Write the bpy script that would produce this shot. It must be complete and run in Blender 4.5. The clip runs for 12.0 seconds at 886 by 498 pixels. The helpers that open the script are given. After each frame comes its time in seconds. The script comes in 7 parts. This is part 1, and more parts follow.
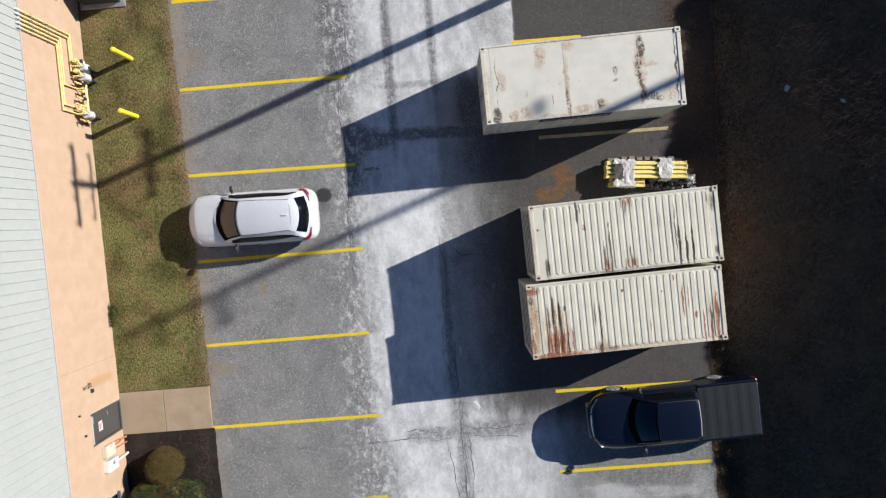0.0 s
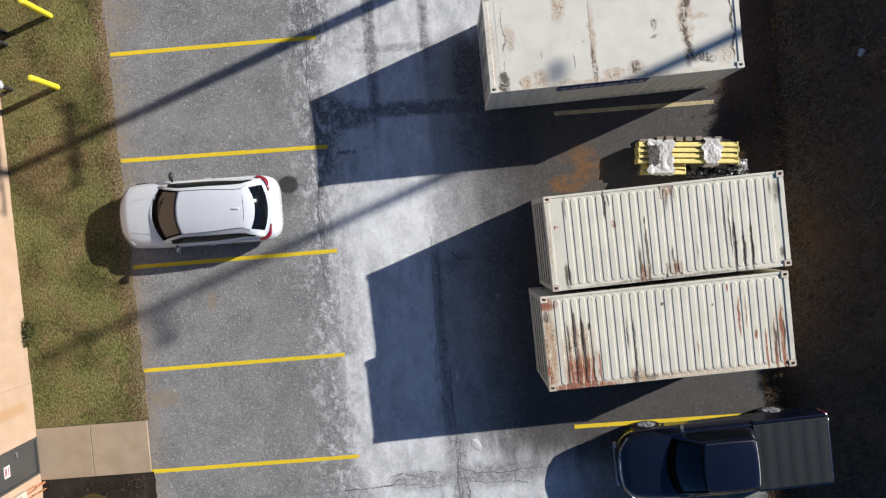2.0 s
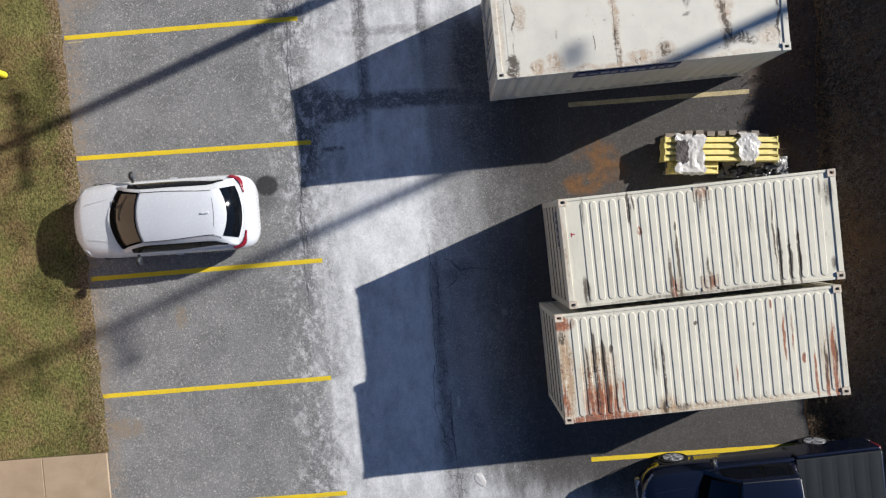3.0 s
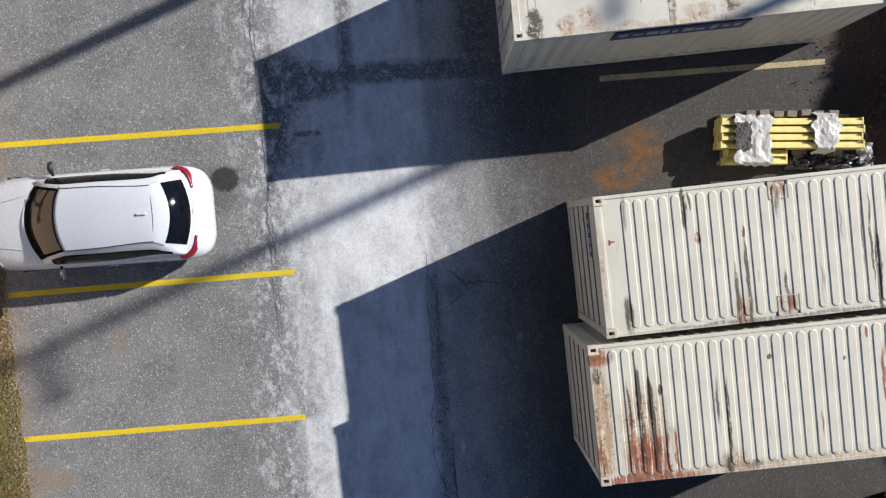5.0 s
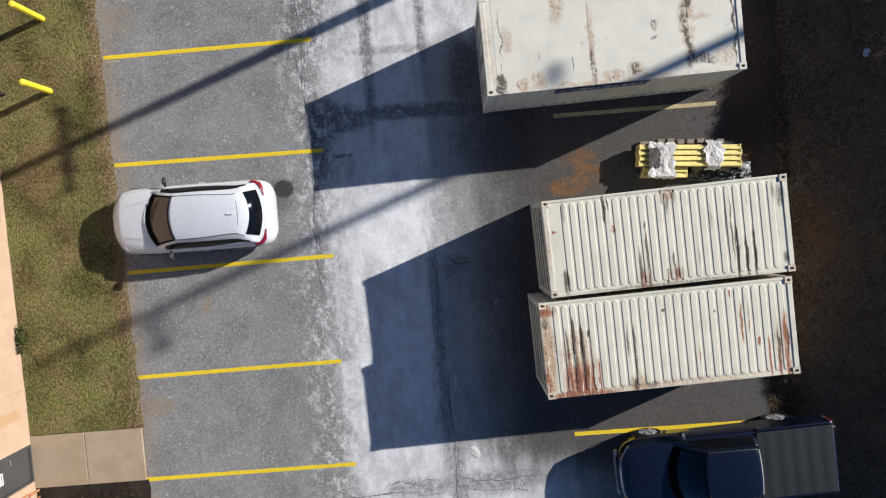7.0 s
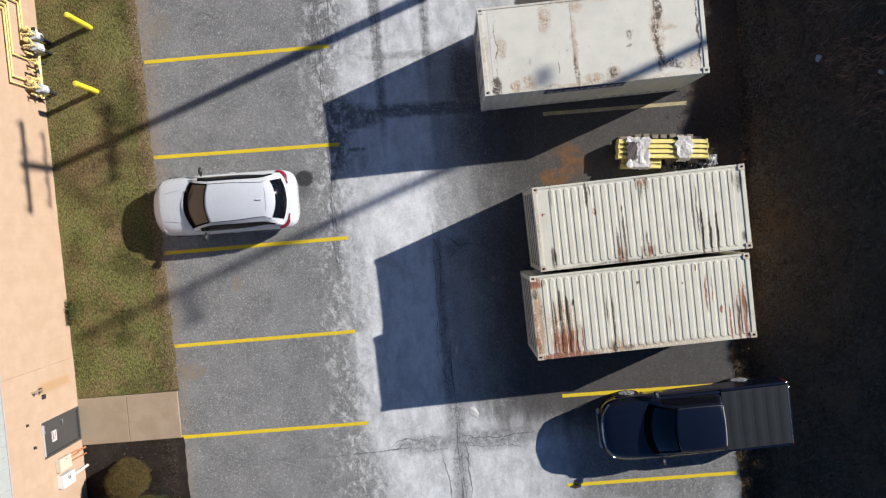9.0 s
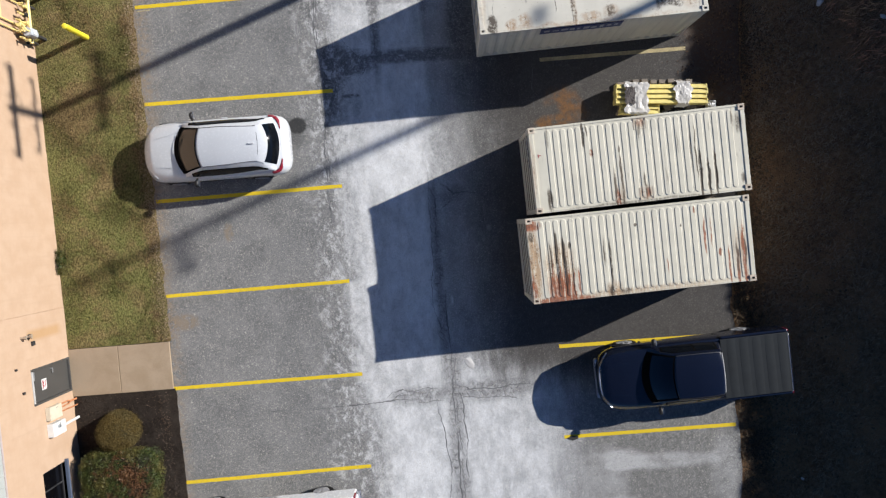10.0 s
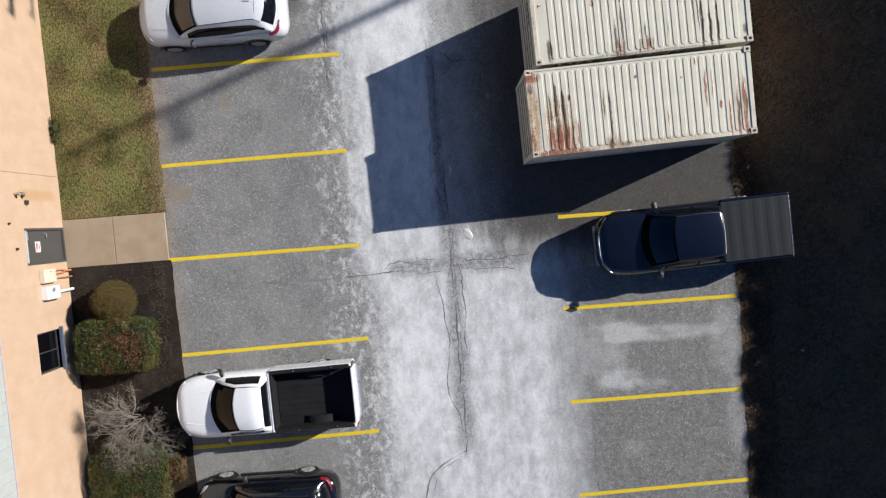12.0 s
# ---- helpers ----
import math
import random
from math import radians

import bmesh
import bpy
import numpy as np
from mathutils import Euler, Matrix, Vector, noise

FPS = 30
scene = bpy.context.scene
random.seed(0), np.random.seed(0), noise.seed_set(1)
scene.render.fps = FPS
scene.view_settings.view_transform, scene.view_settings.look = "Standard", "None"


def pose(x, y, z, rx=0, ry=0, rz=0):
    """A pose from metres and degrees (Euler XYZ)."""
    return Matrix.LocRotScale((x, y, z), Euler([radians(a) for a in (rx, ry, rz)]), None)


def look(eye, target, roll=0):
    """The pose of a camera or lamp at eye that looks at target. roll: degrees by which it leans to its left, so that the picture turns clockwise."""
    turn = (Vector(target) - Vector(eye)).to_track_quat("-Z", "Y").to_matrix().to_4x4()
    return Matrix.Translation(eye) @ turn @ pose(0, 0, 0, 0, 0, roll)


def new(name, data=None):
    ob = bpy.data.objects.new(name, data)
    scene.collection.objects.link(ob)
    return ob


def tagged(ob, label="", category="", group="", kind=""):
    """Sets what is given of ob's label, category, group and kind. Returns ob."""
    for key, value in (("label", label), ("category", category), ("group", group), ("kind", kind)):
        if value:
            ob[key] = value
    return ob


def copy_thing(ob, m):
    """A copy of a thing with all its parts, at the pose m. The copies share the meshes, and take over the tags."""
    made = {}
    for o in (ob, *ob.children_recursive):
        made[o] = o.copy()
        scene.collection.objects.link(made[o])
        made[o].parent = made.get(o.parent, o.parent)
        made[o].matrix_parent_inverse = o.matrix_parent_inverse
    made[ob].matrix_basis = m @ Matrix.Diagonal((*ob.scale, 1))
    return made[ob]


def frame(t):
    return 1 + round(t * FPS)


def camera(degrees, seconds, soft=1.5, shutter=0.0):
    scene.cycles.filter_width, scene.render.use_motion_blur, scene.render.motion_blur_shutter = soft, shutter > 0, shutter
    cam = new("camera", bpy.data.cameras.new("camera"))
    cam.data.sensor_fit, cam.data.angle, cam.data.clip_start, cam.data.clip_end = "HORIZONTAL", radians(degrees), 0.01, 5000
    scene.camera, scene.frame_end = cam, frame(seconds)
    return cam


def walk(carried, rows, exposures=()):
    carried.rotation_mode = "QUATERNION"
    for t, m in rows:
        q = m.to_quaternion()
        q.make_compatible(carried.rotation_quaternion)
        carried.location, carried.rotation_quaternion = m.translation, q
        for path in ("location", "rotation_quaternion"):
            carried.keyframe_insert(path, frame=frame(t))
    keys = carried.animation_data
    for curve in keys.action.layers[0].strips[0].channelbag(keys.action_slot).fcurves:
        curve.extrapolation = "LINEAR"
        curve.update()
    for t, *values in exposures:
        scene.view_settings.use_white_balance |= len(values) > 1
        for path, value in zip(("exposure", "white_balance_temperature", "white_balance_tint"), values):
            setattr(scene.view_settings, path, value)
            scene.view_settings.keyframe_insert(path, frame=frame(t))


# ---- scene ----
from collections import namedtuple

# ---------------------------------------------------------------- camera
cam = camera(64.7, 12.0, soft=1.3)
PATH = [
    (0, 3.181, 3.698, 24.942, -2.131, 0.546, -4.505),
    (0.5, 3.166, 3.702, 23.774, -2.094, 0.465, -4.479),
    (1, 3.195, 3.668, 22.610, -2.061, 0.447, -4.504),
    (1.5, 3.261, 3.571, 21.430, -2.001, 0.429, -4.498),
    (2, 3.291, 3.507, 20.197, -1.936, 0.431, -4.487),
    (2.5, 3.279, 3.554, 18.999, -1.850, 0.384, -4.491),
    (3, 3.261, 3.636, 17.815, -1.834, 0.300, -4.511),
    (3.2, 3.256, 3.687, 17.349, -1.880, 0.272, -4.505),
    (4.8, 3.266, 3.842, 14.364, -2.231, 0.330, -4.555),
    (5, 3.262, 3.823, 14.362, -2.283, 0.363, -4.538),
    (5.5, 3.318, 3.799, 15.040, -2.329, 0.485, -4.538),
    (6, 3.360, 3.749, 16.502, -2.252, 0.579, -4.599),
    (6.5, 3.449, 3.685, 18.207, -2.145, 0.731, -4.609),
    (7, 3.511, 3.665, 19.887, -2.073, 0.830, -4.637),
    (7.2, 3.479, 3.692, 20.517, -2.150, 0.726, -4.583),
    (8.8, 3.303, 3.342, 22.542, -1.887, 0.481, -4.699),
    (9, 3.306, 3.137, 22.473, -1.866, 0.526, -4.637),
    (9.5, 3.308, 2.484, 22.339, -1.954, 0.523, -4.644),
    (10, 3.351, 1.579, 22.214, -2.124, 0.580, -4.650),
    (10.5, 3.353, 0.466, 22.120, -2.315, 0.601, -4.673),
    (11, 3.254, -0.796, 22.121, -2.423, 0.497, -4.688),
    (11.5, 3.140, -1.847, 22.160, -2.470, 0.441, -4.648),
    (12, 3.019, -2.396, 22.179, -2.484, 0.396, -4.574),
]
EXPOSURES = [(0.0, 0.61), (3.2, 0.64), (5.0, 0.665), (6.5, 0.645), (8.8, 0.61), (12.0, 0.59)]
walk(cam, [(t, pose(x, y, z, rx, ry, rz)) for t, x, y, z, rx, ry, rz in PATH], exposures=EXPOSURES)

# ---------------------------------------------------------------- light
SUN_X, SUN_Y = 1.90, 0.69           # horizontal way to the sun for one metre of height
SUN_EL = math.atan2(1.0, math.hypot(SUN_X, SUN_Y))
world = bpy.data.worlds.new("sky")
scene.world = world
world.use_nodes = True
wt = world.node_tree
sky = wt.nodes.new("ShaderNodeTexSky")
sky.sky_type = "NISHITA"
sky.sun_disc = False
sky.sun_elevation = SUN_EL
sky.sun_rotation = math.atan2(SUN_X, SUN_Y)
sky.air_density, sky.dust_density, sky.ozone_density = 1.0, 0.1, 4.0
wt.nodes["Background"].inputs["Strength"].default_value = 0.0355
balance = wt.nodes.new("ShaderNodeMix")      # the deep blue of a clear winter sky
balance.data_type, balance.blend_type = "RGBA", "MULTIPLY"
balance.inputs[0].default_value = 1.0
balance.inputs[7].default_value = (0.67, 1.03, 1.46, 1.0)
wt.links.new(sky.outputs[0], balance.inputs[6])
wt.links.new(balance.outputs[2], wt.nodes["Background"].inputs["Color"])

sun_data = bpy.data.lights.new("sun", "SUN")
sun_data.energy, sun_data.angle, sun_data.color = 5.0, radians(0.53), (1.0, 0.968, 0.918)
sun = new("sun", sun_data)
sun.matrix_world = look((40 * SUN_X, 40 * SUN_Y, 40), (0, 0, 0))


# ---------------------------------------------------------------- material tools
def nodes_of(name, rough=0.6, metal=0.0, spec=0.5):
    m = bpy.data.materials.new(name)
    m.use_nodes = True
    nt = m.node_tree
    b = nt.nodes["Principled BSDF"]
    b.inputs["Roughness"].default_value = rough
    b.inputs["Metallic"].default_value = metal
    b.inputs["Specular IOR Level"].default_value = spec
    return m, nt, b


def put(nt, socket, v):
    if isinstance(v, bpy.types.NodeSocket):
        nt.links.new(v, socket)
    elif isinstance(v, (tuple, list)) and len(v) == 3 and socket.type == "RGBA":
        socket.default_value = (*v, 1.0)
    else:
        socket.default_value = v


def place(nt, world_space=False, of=None):
    if of is not None:
        n = nt.nodes.new("ShaderNodeTexCoord")
        n.object = of
        return n.outputs["Object"]
    if world_space:
        return nt.nodes.new("ShaderNodeNewGeometry").outputs["Position"]
    return nt.nodes.new("ShaderNodeTexCoord").outputs["Object"]


def stretch(nt, vec, sx, sy, sz):
    n = nt.nodes.new("ShaderNodeVectorMath")
    n.operation = "MULTIPLY"
    put(nt, n.inputs[0], vec)
    n.inputs[1].default_value = (sx, sy, sz)
    return n.outputs[0]


def grain(nt, vec, scale, detail=3.0, rough=0.55, warp=0.0):
    n = nt.nodes.new("ShaderNodeTexNoise")
    put(nt, n.inputs["Vector"], vec)
    n.inputs["Scale"].default_value = scale
    n.inputs["Detail"].default_value = detail
    n.inputs["Roughness"].default_value = rough
    n.inputs["Distortion"].default_value = warp
    return n.outputs["Fac"]


def cells(nt, vec, scale, feature="F1"):
    n = nt.nodes.new("ShaderNodeTexVoronoi")
    n.feature = feature
    put(nt, n.inputs["Vector"], vec)
    n.inputs["Scale"].default_value = scale
    return n.outputs[0]


def chips(nt, vec, scale):
    """A random tone for each small cell."""
    n = nt.nodes.new("ShaderNodeTexVoronoi")
    put(nt, n.inputs["Vector"], vec)
    n.inputs["Scale"].default_value = scale
    s = nt.nodes.new("ShaderNodeSeparateColor")
    nt.links.new(n.outputs["Color"], s.inputs[0])
    return s.outputs[0], s.outputs[1]


def calc(nt, op, a, b=0.0):
    n = nt.nodes.new("ShaderNodeMath")
    n.operation = op
    put(nt, n.inputs[0], a)
    put(nt, n.inputs[1], b)
    return n.outputs[0]


def step(nt, v, lo, hi, a=0.0, b=1.0):
    n = nt.nodes.new("ShaderNodeMapRange")
    n.interpolation_type = "SMOOTHSTEP"
    put(nt, n.inputs[0], v)
    for i, q in zip((1, 2, 3, 4), (lo, hi, a, b)):
        n.inputs[i].default_value = q
    return n.outputs[0]


def calc_vec(nt, vec, amount):
    n = nt.nodes.new("ShaderNodeVectorMath")
    n.operation = "ADD"
    put(nt, n.inputs[0], vec)
    put(nt, n.inputs[1], amount)
    return n.outputs[0]


def mix(nt, fac, a, b):
    n = nt.nodes.new("ShaderNodeMix")
    n.data_type = "RGBA"
    put(nt, n.inputs[0], fac)
    put(nt, n.inputs[6], a)
    put(nt, n.inputs[7], b)
    return n.outputs[2]


def mix_value(nt, fac, a, b):
    n = nt.nodes.new("ShaderNodeMix")
    put(nt, n.inputs[0], fac)
    put(nt, n.inputs[2], a)
    put(nt, n.inputs[3], b)
    return n.outputs[0]


def vector_noise(nt, vec, scale, amount):
    """A small random shift for each place, to bend a pattern."""
    n = nt.nodes.new("ShaderNodeTexNoise")
    put(nt, n.inputs["Vector"], vec)
    n.inputs["Scale"].default_value, n.inputs["Detail"].default_value = scale, 5.0
    return stretch(nt, n.outputs["Color"], amount, amount, 0.0)


def split(nt, vec):
    n = nt.nodes.new("ShaderNodeSeparateXYZ")
    put(nt, n.inputs[0], vec)
    return n.outputs[0], n.outputs[1], n.outputs[2]


def relief(nt, b, height, strength, distance=0.01):
    n = nt.nodes.new("ShaderNodeBump")
    n.inputs["Strength"].default_value = strength
    n.inputs["Distance"].default_value = distance
    put(nt, n.inputs["Height"], height)
    nt.links.new(n.outputs[0], b.inputs["Normal"])


def by_object(nt):
    return nt.nodes.new("ShaderNodeObjectInfo").outputs["Random"]


def by_island(nt):
    return nt.nodes.new("ShaderNodeNewGeometry").outputs["Random Per Island"]


def spots(nt, vec, places):
    """Soft blotches at (x, y, half length, half width, weight), added up."""
    x, y, _ = split(nt, vec)
    total = 0.0
    for cx, cy, rx, ry, w in places:
        dx = calc(nt, "MULTIPLY", calc(nt, "SUBTRACT", x, cx), 1.0 / rx)
        dy = calc(nt, "MULTIPLY", calc(nt, "SUBTRACT", y, cy), 1.0 / ry)
        d = calc(nt, "ADD", calc(nt, "MULTIPLY", dx, dx), calc(nt, "MULTIPLY", dy, dy))
        total = calc(nt, "ADD", step(nt, d, 0.0, 1.0, w, 0.0), total)
    return total


def plain(name, colour, rough=0.5, metal=0.0, vary=0.12, scale=14.0, bump=0.0, spec=0.5, coat=0.0):
    """A surface of one colour with uneven tone at two scales."""
    m, nt, b = nodes_of(name, rough, metal, spec)
    vec = place(nt)
    n = calc(nt, "ADD", calc(nt, "MULTIPLY", grain(nt, vec, scale), 0.5), calc(nt, "MULTIPLY", grain(nt, vec, scale * 0.13), 0.5))
    dark = tuple(c * (1 - vary) for c in colour)
    light = tuple(min(1.0, c * (1 + vary)) for c in colour)
    put(nt, b.inputs["Base Color"], mix(nt, step(nt, n, 0.3, 0.7), dark, light))
    put(nt, b.inputs["Roughness"], step(nt, n, 0.25, 0.75, max(0.02, rough - 0.06), min(1.0, rough + 0.08)))
    b.inputs["Coat Weight"].default_value = coat
    b.inputs["Coat Roughness"].default_value = 0.06
    if bump:
        relief(nt, b, grain(nt, vec, scale * 2.5, 4), bump)
    return m


# ---------------------------------------------------------------- mesh tools
def part(name, bm, material, parent=None, label="", smooth=False):
    me = bpy.data.meshes.new(name)
    bm.normal_update()
    bm.to_mesh(me)
    bm.free()
    if smooth:
        me.polygons.foreach_set("use_smooth", [True] * len(me.polygons))
    me.materials.append(material)
    ob = new(name, me)
    if parent is not None:
        ob.parent = parent
    if label:
        ob["label"] = label
    return ob


def same(name, ob, m, parent=None):
    """Another object on the mesh of ob."""
    o = new(name, ob.data)
    if parent is not None:
        o.parent = parent
    o.matrix_local = m
    return o


def thing(name, m, label, category, group="", kind=""):
    ob = new(name)
    ob.empty_display_size = 0.2
    ob.matrix_world = m
    return tagged(ob, label, category, group, kind)


def box(bm, x0, y0, z0, x1, y1, z1, bevel=0.0, m=None):
    made = bmesh.ops.create_cube(bm, size=1.0)["verts"]
    for v in made:
        v.co = Vector(((x0 + x1) / 2 + v.co.x * (x1 - x0), (y0 + y1) / 2 + v.co.y * (y1 - y0), (z0 + z1) / 2 + v.co.z * (z1 - z0)))
        if m is not None:
            v.co = m @ v.co
    if bevel:
        edges = list({e for v in made for e in v.link_edges})
        bmesh.ops.bevel(bm, geom=edges, offset=bevel, segments=2, affect="EDGES", profile=0.5)
    return bm


def boxed(*a, **k):
    return box(bmesh.new(), *a, **k)


def rod(bm, a, b, r0, r1=None, sides=10, caps=True):
    a, b = Vector(a), Vector(b)
    r1 = r0 if r1 is None else r1
    d = b - a
    q = d.to_track_quat("Z", "Y").to_matrix().to_4x4()
    bmesh.ops.create_cone(bm, cap_ends=caps, segments=sides, radius1=r0, radius2=r1, depth=d.length, matrix=Matrix.Translation((a + b) / 2) @ q)
    return bm


def tube(bm, pts, r, sides=8):
    for a, b in zip(pts, pts[1:]):
        rod(bm, a, b, r, sides=sides)
    for p in pts[1:-1]:
        bmesh.ops.create_uvsphere(bm, u_segments=sides, v_segments=6, radius=r * 1.12, matrix=Matrix.Translation(p))
    return bm


def slab(pts, z0, z1):
    """A flat plate over the outline pts."""
    bm = bmesh.new()
    low = [bm.verts.new((x, y, z0)) for x, y in pts]
    top = [bm.verts.new((x, y, z1)) for x, y in pts]
    bm.faces.new(top)
    bm.faces.new(low[::-1])
    n = len(pts)
    for i in range(n):
        bm.faces.new((low[i], low[(i + 1) % n], top[(i + 1) % n], top[i]))
    return bm


def sheet(x_of, ys, zs_of, across):
    """A gently uneven ground sheet: across + 1 points from x_of(y)[0] to x_of(y)[1] for each y."""
    bm = bmesh.new()
    grid = []
    for y in ys:
        a, b = x_of(y)
        grid.append([bm.verts.new((a + (b - a) * i / across, y, zs_of(a + (b - a) * i / across, y, i / across))) for i in range(across + 1)])
    for r, s in zip(grid, grid[1:]):
        for i in range(across):
            bm.faces.new((r[i], r[i + 1], s[i + 1], s[i]))
    return bm


# ---------------------------------------------------------------- ground materials
def asphalt_material():
    """Grey stalls, a bleached driving lane with a grainy edge, dark repair and seam bands, stains."""
    m, nt, b = nodes_of("worn_asphalt", 0.9, spec=0.25)
    p = place(nt, True)
    x, y, _ = split(nt, p)
    mul = lambda u, v: calc(nt, "MULTIPLY", u, v)
    add = lambda u, v: calc(nt, "ADD", u, v)
    fine = grain(nt, p, 55, 2, 0.7)
    mid = grain(nt, p, 7, 4, 0.6)
    big = grain(nt, p, 0.9, 4, 0.55, 0.4)
    gritty = grain(nt, p, 6.0, 9, 0.8)
    streak = grain(nt, stretch(nt, p, 1.0, 0.3, 1.0), 2.4, 6, 0.7, 0.3)
    bend = mul(calc(nt, "SUBTRACT", streak, 0.5), 1.9)
    crumb = mul(calc(nt, "SUBTRACT", gritty, 0.5), 1.7)
    xw = add(add(x, bend), crumb)
    tight = add(x, mul(crumb, 0.12))
    # how far the bleaching reaches to the east: to a seam, in the south and north beyond it
    south = step(nt, add(y, bend), -2.5, -3.5)
    north = step(nt, add(y, mul(bend, 0.5)), 8.4, 9.2)
    seam = calc(nt, "SUBTRACT", tight, step(nt, y, 3.0, 5.0, 0.0, 0.2))
    # past the seam the paleness also drops to deepen the containers' shade
    reach_mid = mul(step(nt, seam, 2.66, 2.9, 1.0, 0.42), step(nt, add(x, mul(bend, 0.5)), 3.0, 4.8, 1.0, 0.05))
    reach_south = step(nt, add(add(x, mul(bend, 0.7)), mul(crumb, 0.5)), 5.4, 7.4, 1.0, 0.04)
    joint_south = mul(step(nt, tight, 7.06, 7.16), step(nt, y, -8.4, -8.8))
    reach_south = mul(reach_south, calc(nt, "SUBTRACT", 1.0, joint_south))
    reach_north = step(nt, tight, 5.9, 6.0, 1.0, 0.0)
    reach = mix_value(nt, south, mix_value(nt, north, reach_mid, reach_north), reach_south)
    pale = mul(step(nt, calc(nt, "SUBTRACT", xw, step(nt, y, -2.5, -6.0, 0.0, 0.55)), -0.6, 0.6), reach)
    thin = step(nt, grain(nt, stretch(nt, p, 1.0, 0.22, 1.0), 1.4, 5, 0.65, 0.3), 0.32, 0.62)
    pale = mul(pale, add(0.74, mul(thin, 0.26)))
    # grey stalls
    col = mix(nt, step(nt, big, 0.3, 0.7), (0.138, 0.139, 0.14), (0.208, 0.207, 0.205))
    col = mix(nt, mul(step(nt, mid, 0.35, 0.75), 0.5), col, (0.235, 0.234, 0.231))
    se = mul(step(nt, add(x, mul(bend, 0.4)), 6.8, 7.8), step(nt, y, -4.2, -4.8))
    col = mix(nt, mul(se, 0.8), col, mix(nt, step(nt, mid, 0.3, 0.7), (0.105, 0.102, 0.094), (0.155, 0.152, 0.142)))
    # bleached lane
    cloud = grain(nt, stretch(nt, p, 1.0, 0.6, 1.0), 2.3, 9, 0.75, 0.1)
    bleach = mix(nt, step(nt, cloud, 0.34, 0.66), (0.43, 0.437, 0.447), (0.69, 0.697, 0.705))
    extra = mul(spots(nt, p, [(1.8, -6.8, 1.2, 3.6, 0.5), (2.2, 3.6, 1.8, 1.7, 0.35), (1.3, 0.4, 1.0, 1.8, 0.3), (5.3, 4.1, 0.9, 0.9, 0.35)]), step(nt, mid, 0.3, 0.6))
    col = mix(nt, calc(nt, "MINIMUM", add(pale, extra), 1.0), col, bleach)
    core = mul(spots(nt, p, [(1.95, 0.5, 0.9, 3.0, 0.8), (1.7, 3.7, 1.5, 1.7, 0.7), (2.0, 6.0, 1.2, 1.0, 0.5), (1.8, -7.2, 0.9, 2.8, 0.5)]), mul(step(nt, cloud, 0.3, 0.6, 0.4, 1.0), pale))
    col = mix(nt, calc(nt, "MINIMUM", core, 0.85), col, (0.74, 0.746, 0.752))
    splash = step(nt, grain(nt, stretch(nt, p, 1.0, 0.8, 1.0), 1.9, 10, 0.78, 0.2), 0.56, 0.68)
    col = mix(nt, mul(mul(splash, pale), 0.55), col, (0.7, 0.705, 0.71))
    smut = step(nt, grain(nt, stretch(nt, p, 1.3, 0.5, 1.0), 2.7, 8, 0.75, 0.3), 0.55, 0.7)
    col = mix(nt, mul(mul(smut, pale), add(0.3, mul(north, 0.3))), col, (0.22, 0.222, 0.226))
    # pale washes on the south-east stalls
    soft = step(nt, grain(nt, stretch(nt, p, 0.7, 1.0, 1.0), 2.2, 6, 0.6, 0.2), 0.3, 0.62, 0.35, 1.0)
    wash = mul(spots(nt, p, [(8.3, -6.42, 0.9, 0.42, 1.0), (9.6, -6.55, 2.4, 0.34, 0.75), (7.7, -7.0, 0.9, 1.5, 0.55), (8.1, -7.95, 0.95, 0.42, 0.8), (8.9, -8.15, 1.0, 0.25, 0.35), (11.5, -6.9, 0.6, 1.5, 0.45), (11.7, -9.4, 0.35, 1.6, 0.4), (8.4, -10.2, 0.5, 0.4, 0.25)]), soft)
    col = mix(nt, calc(nt, "MINIMUM", wash, 0.85), col, (0.47, 0.47, 0.47))
    # unbleached dark patches, with some painted shade among them
    rag = step(nt, add(mul(gritty, 0.5), mul(mid, 0.5)), 0.36, 0.6, 0.25, 1.0)
    # (2.2, 8.7) paints a wire's shadow; (4.1, 7.9), (4.9, 6.1) the first container's shade
    worn = mul(spots(nt, p, [(0.05, 6.9, 0.85, 0.75, 1.5), (0.85, 6.8, 0.75, 0.42, 1.3), (-0.1, 5.9, 0.5, 1.1, 1.2), (0.55, 5.83, 0.42, 0.09, 1.2), (2.3, 6.95, 1.6, 0.3, 1.25), (3.6, 6.9, 1.3, 0.27, 1.2), (0.75, 7.2, 0.5, 0.14, 0.6),
        (-0.3, 11.2, 0.9, 3.6, 1.0), (1.46, 9.6, 0.24, 4.5, 1.1), (3.02, 10.2, 0.2, 3.0, 0.9), (0.6, 9.5, 1.0, 1.6, 0.4), (5.1, 10.6, 0.9, 1.4, 0.45), (2.2, 8.7, 1.8, 0.16, 0.6), (4.1, 7.9, 0.5, 1.3, 1.3), (4.9, 6.1, 1.6, 1.3, 1.0), (4.2, -3.8, 1.8, 0.5, 0.7), (1.9, -3.85, 1.2, 0.42, 0.7), (3.5, 2.5, 0.5, 0.4, 0.7)]), rag)
    col = mix(nt, calc(nt, "MINIMUM", worn, 0.86), col, (0.085, 0.085, 0.089))
    # seam bands
    sway = mul(calc(nt, "SUBTRACT", grain(nt, p, 1.1, 3), 0.5), 0.35)
    joint = 0.0
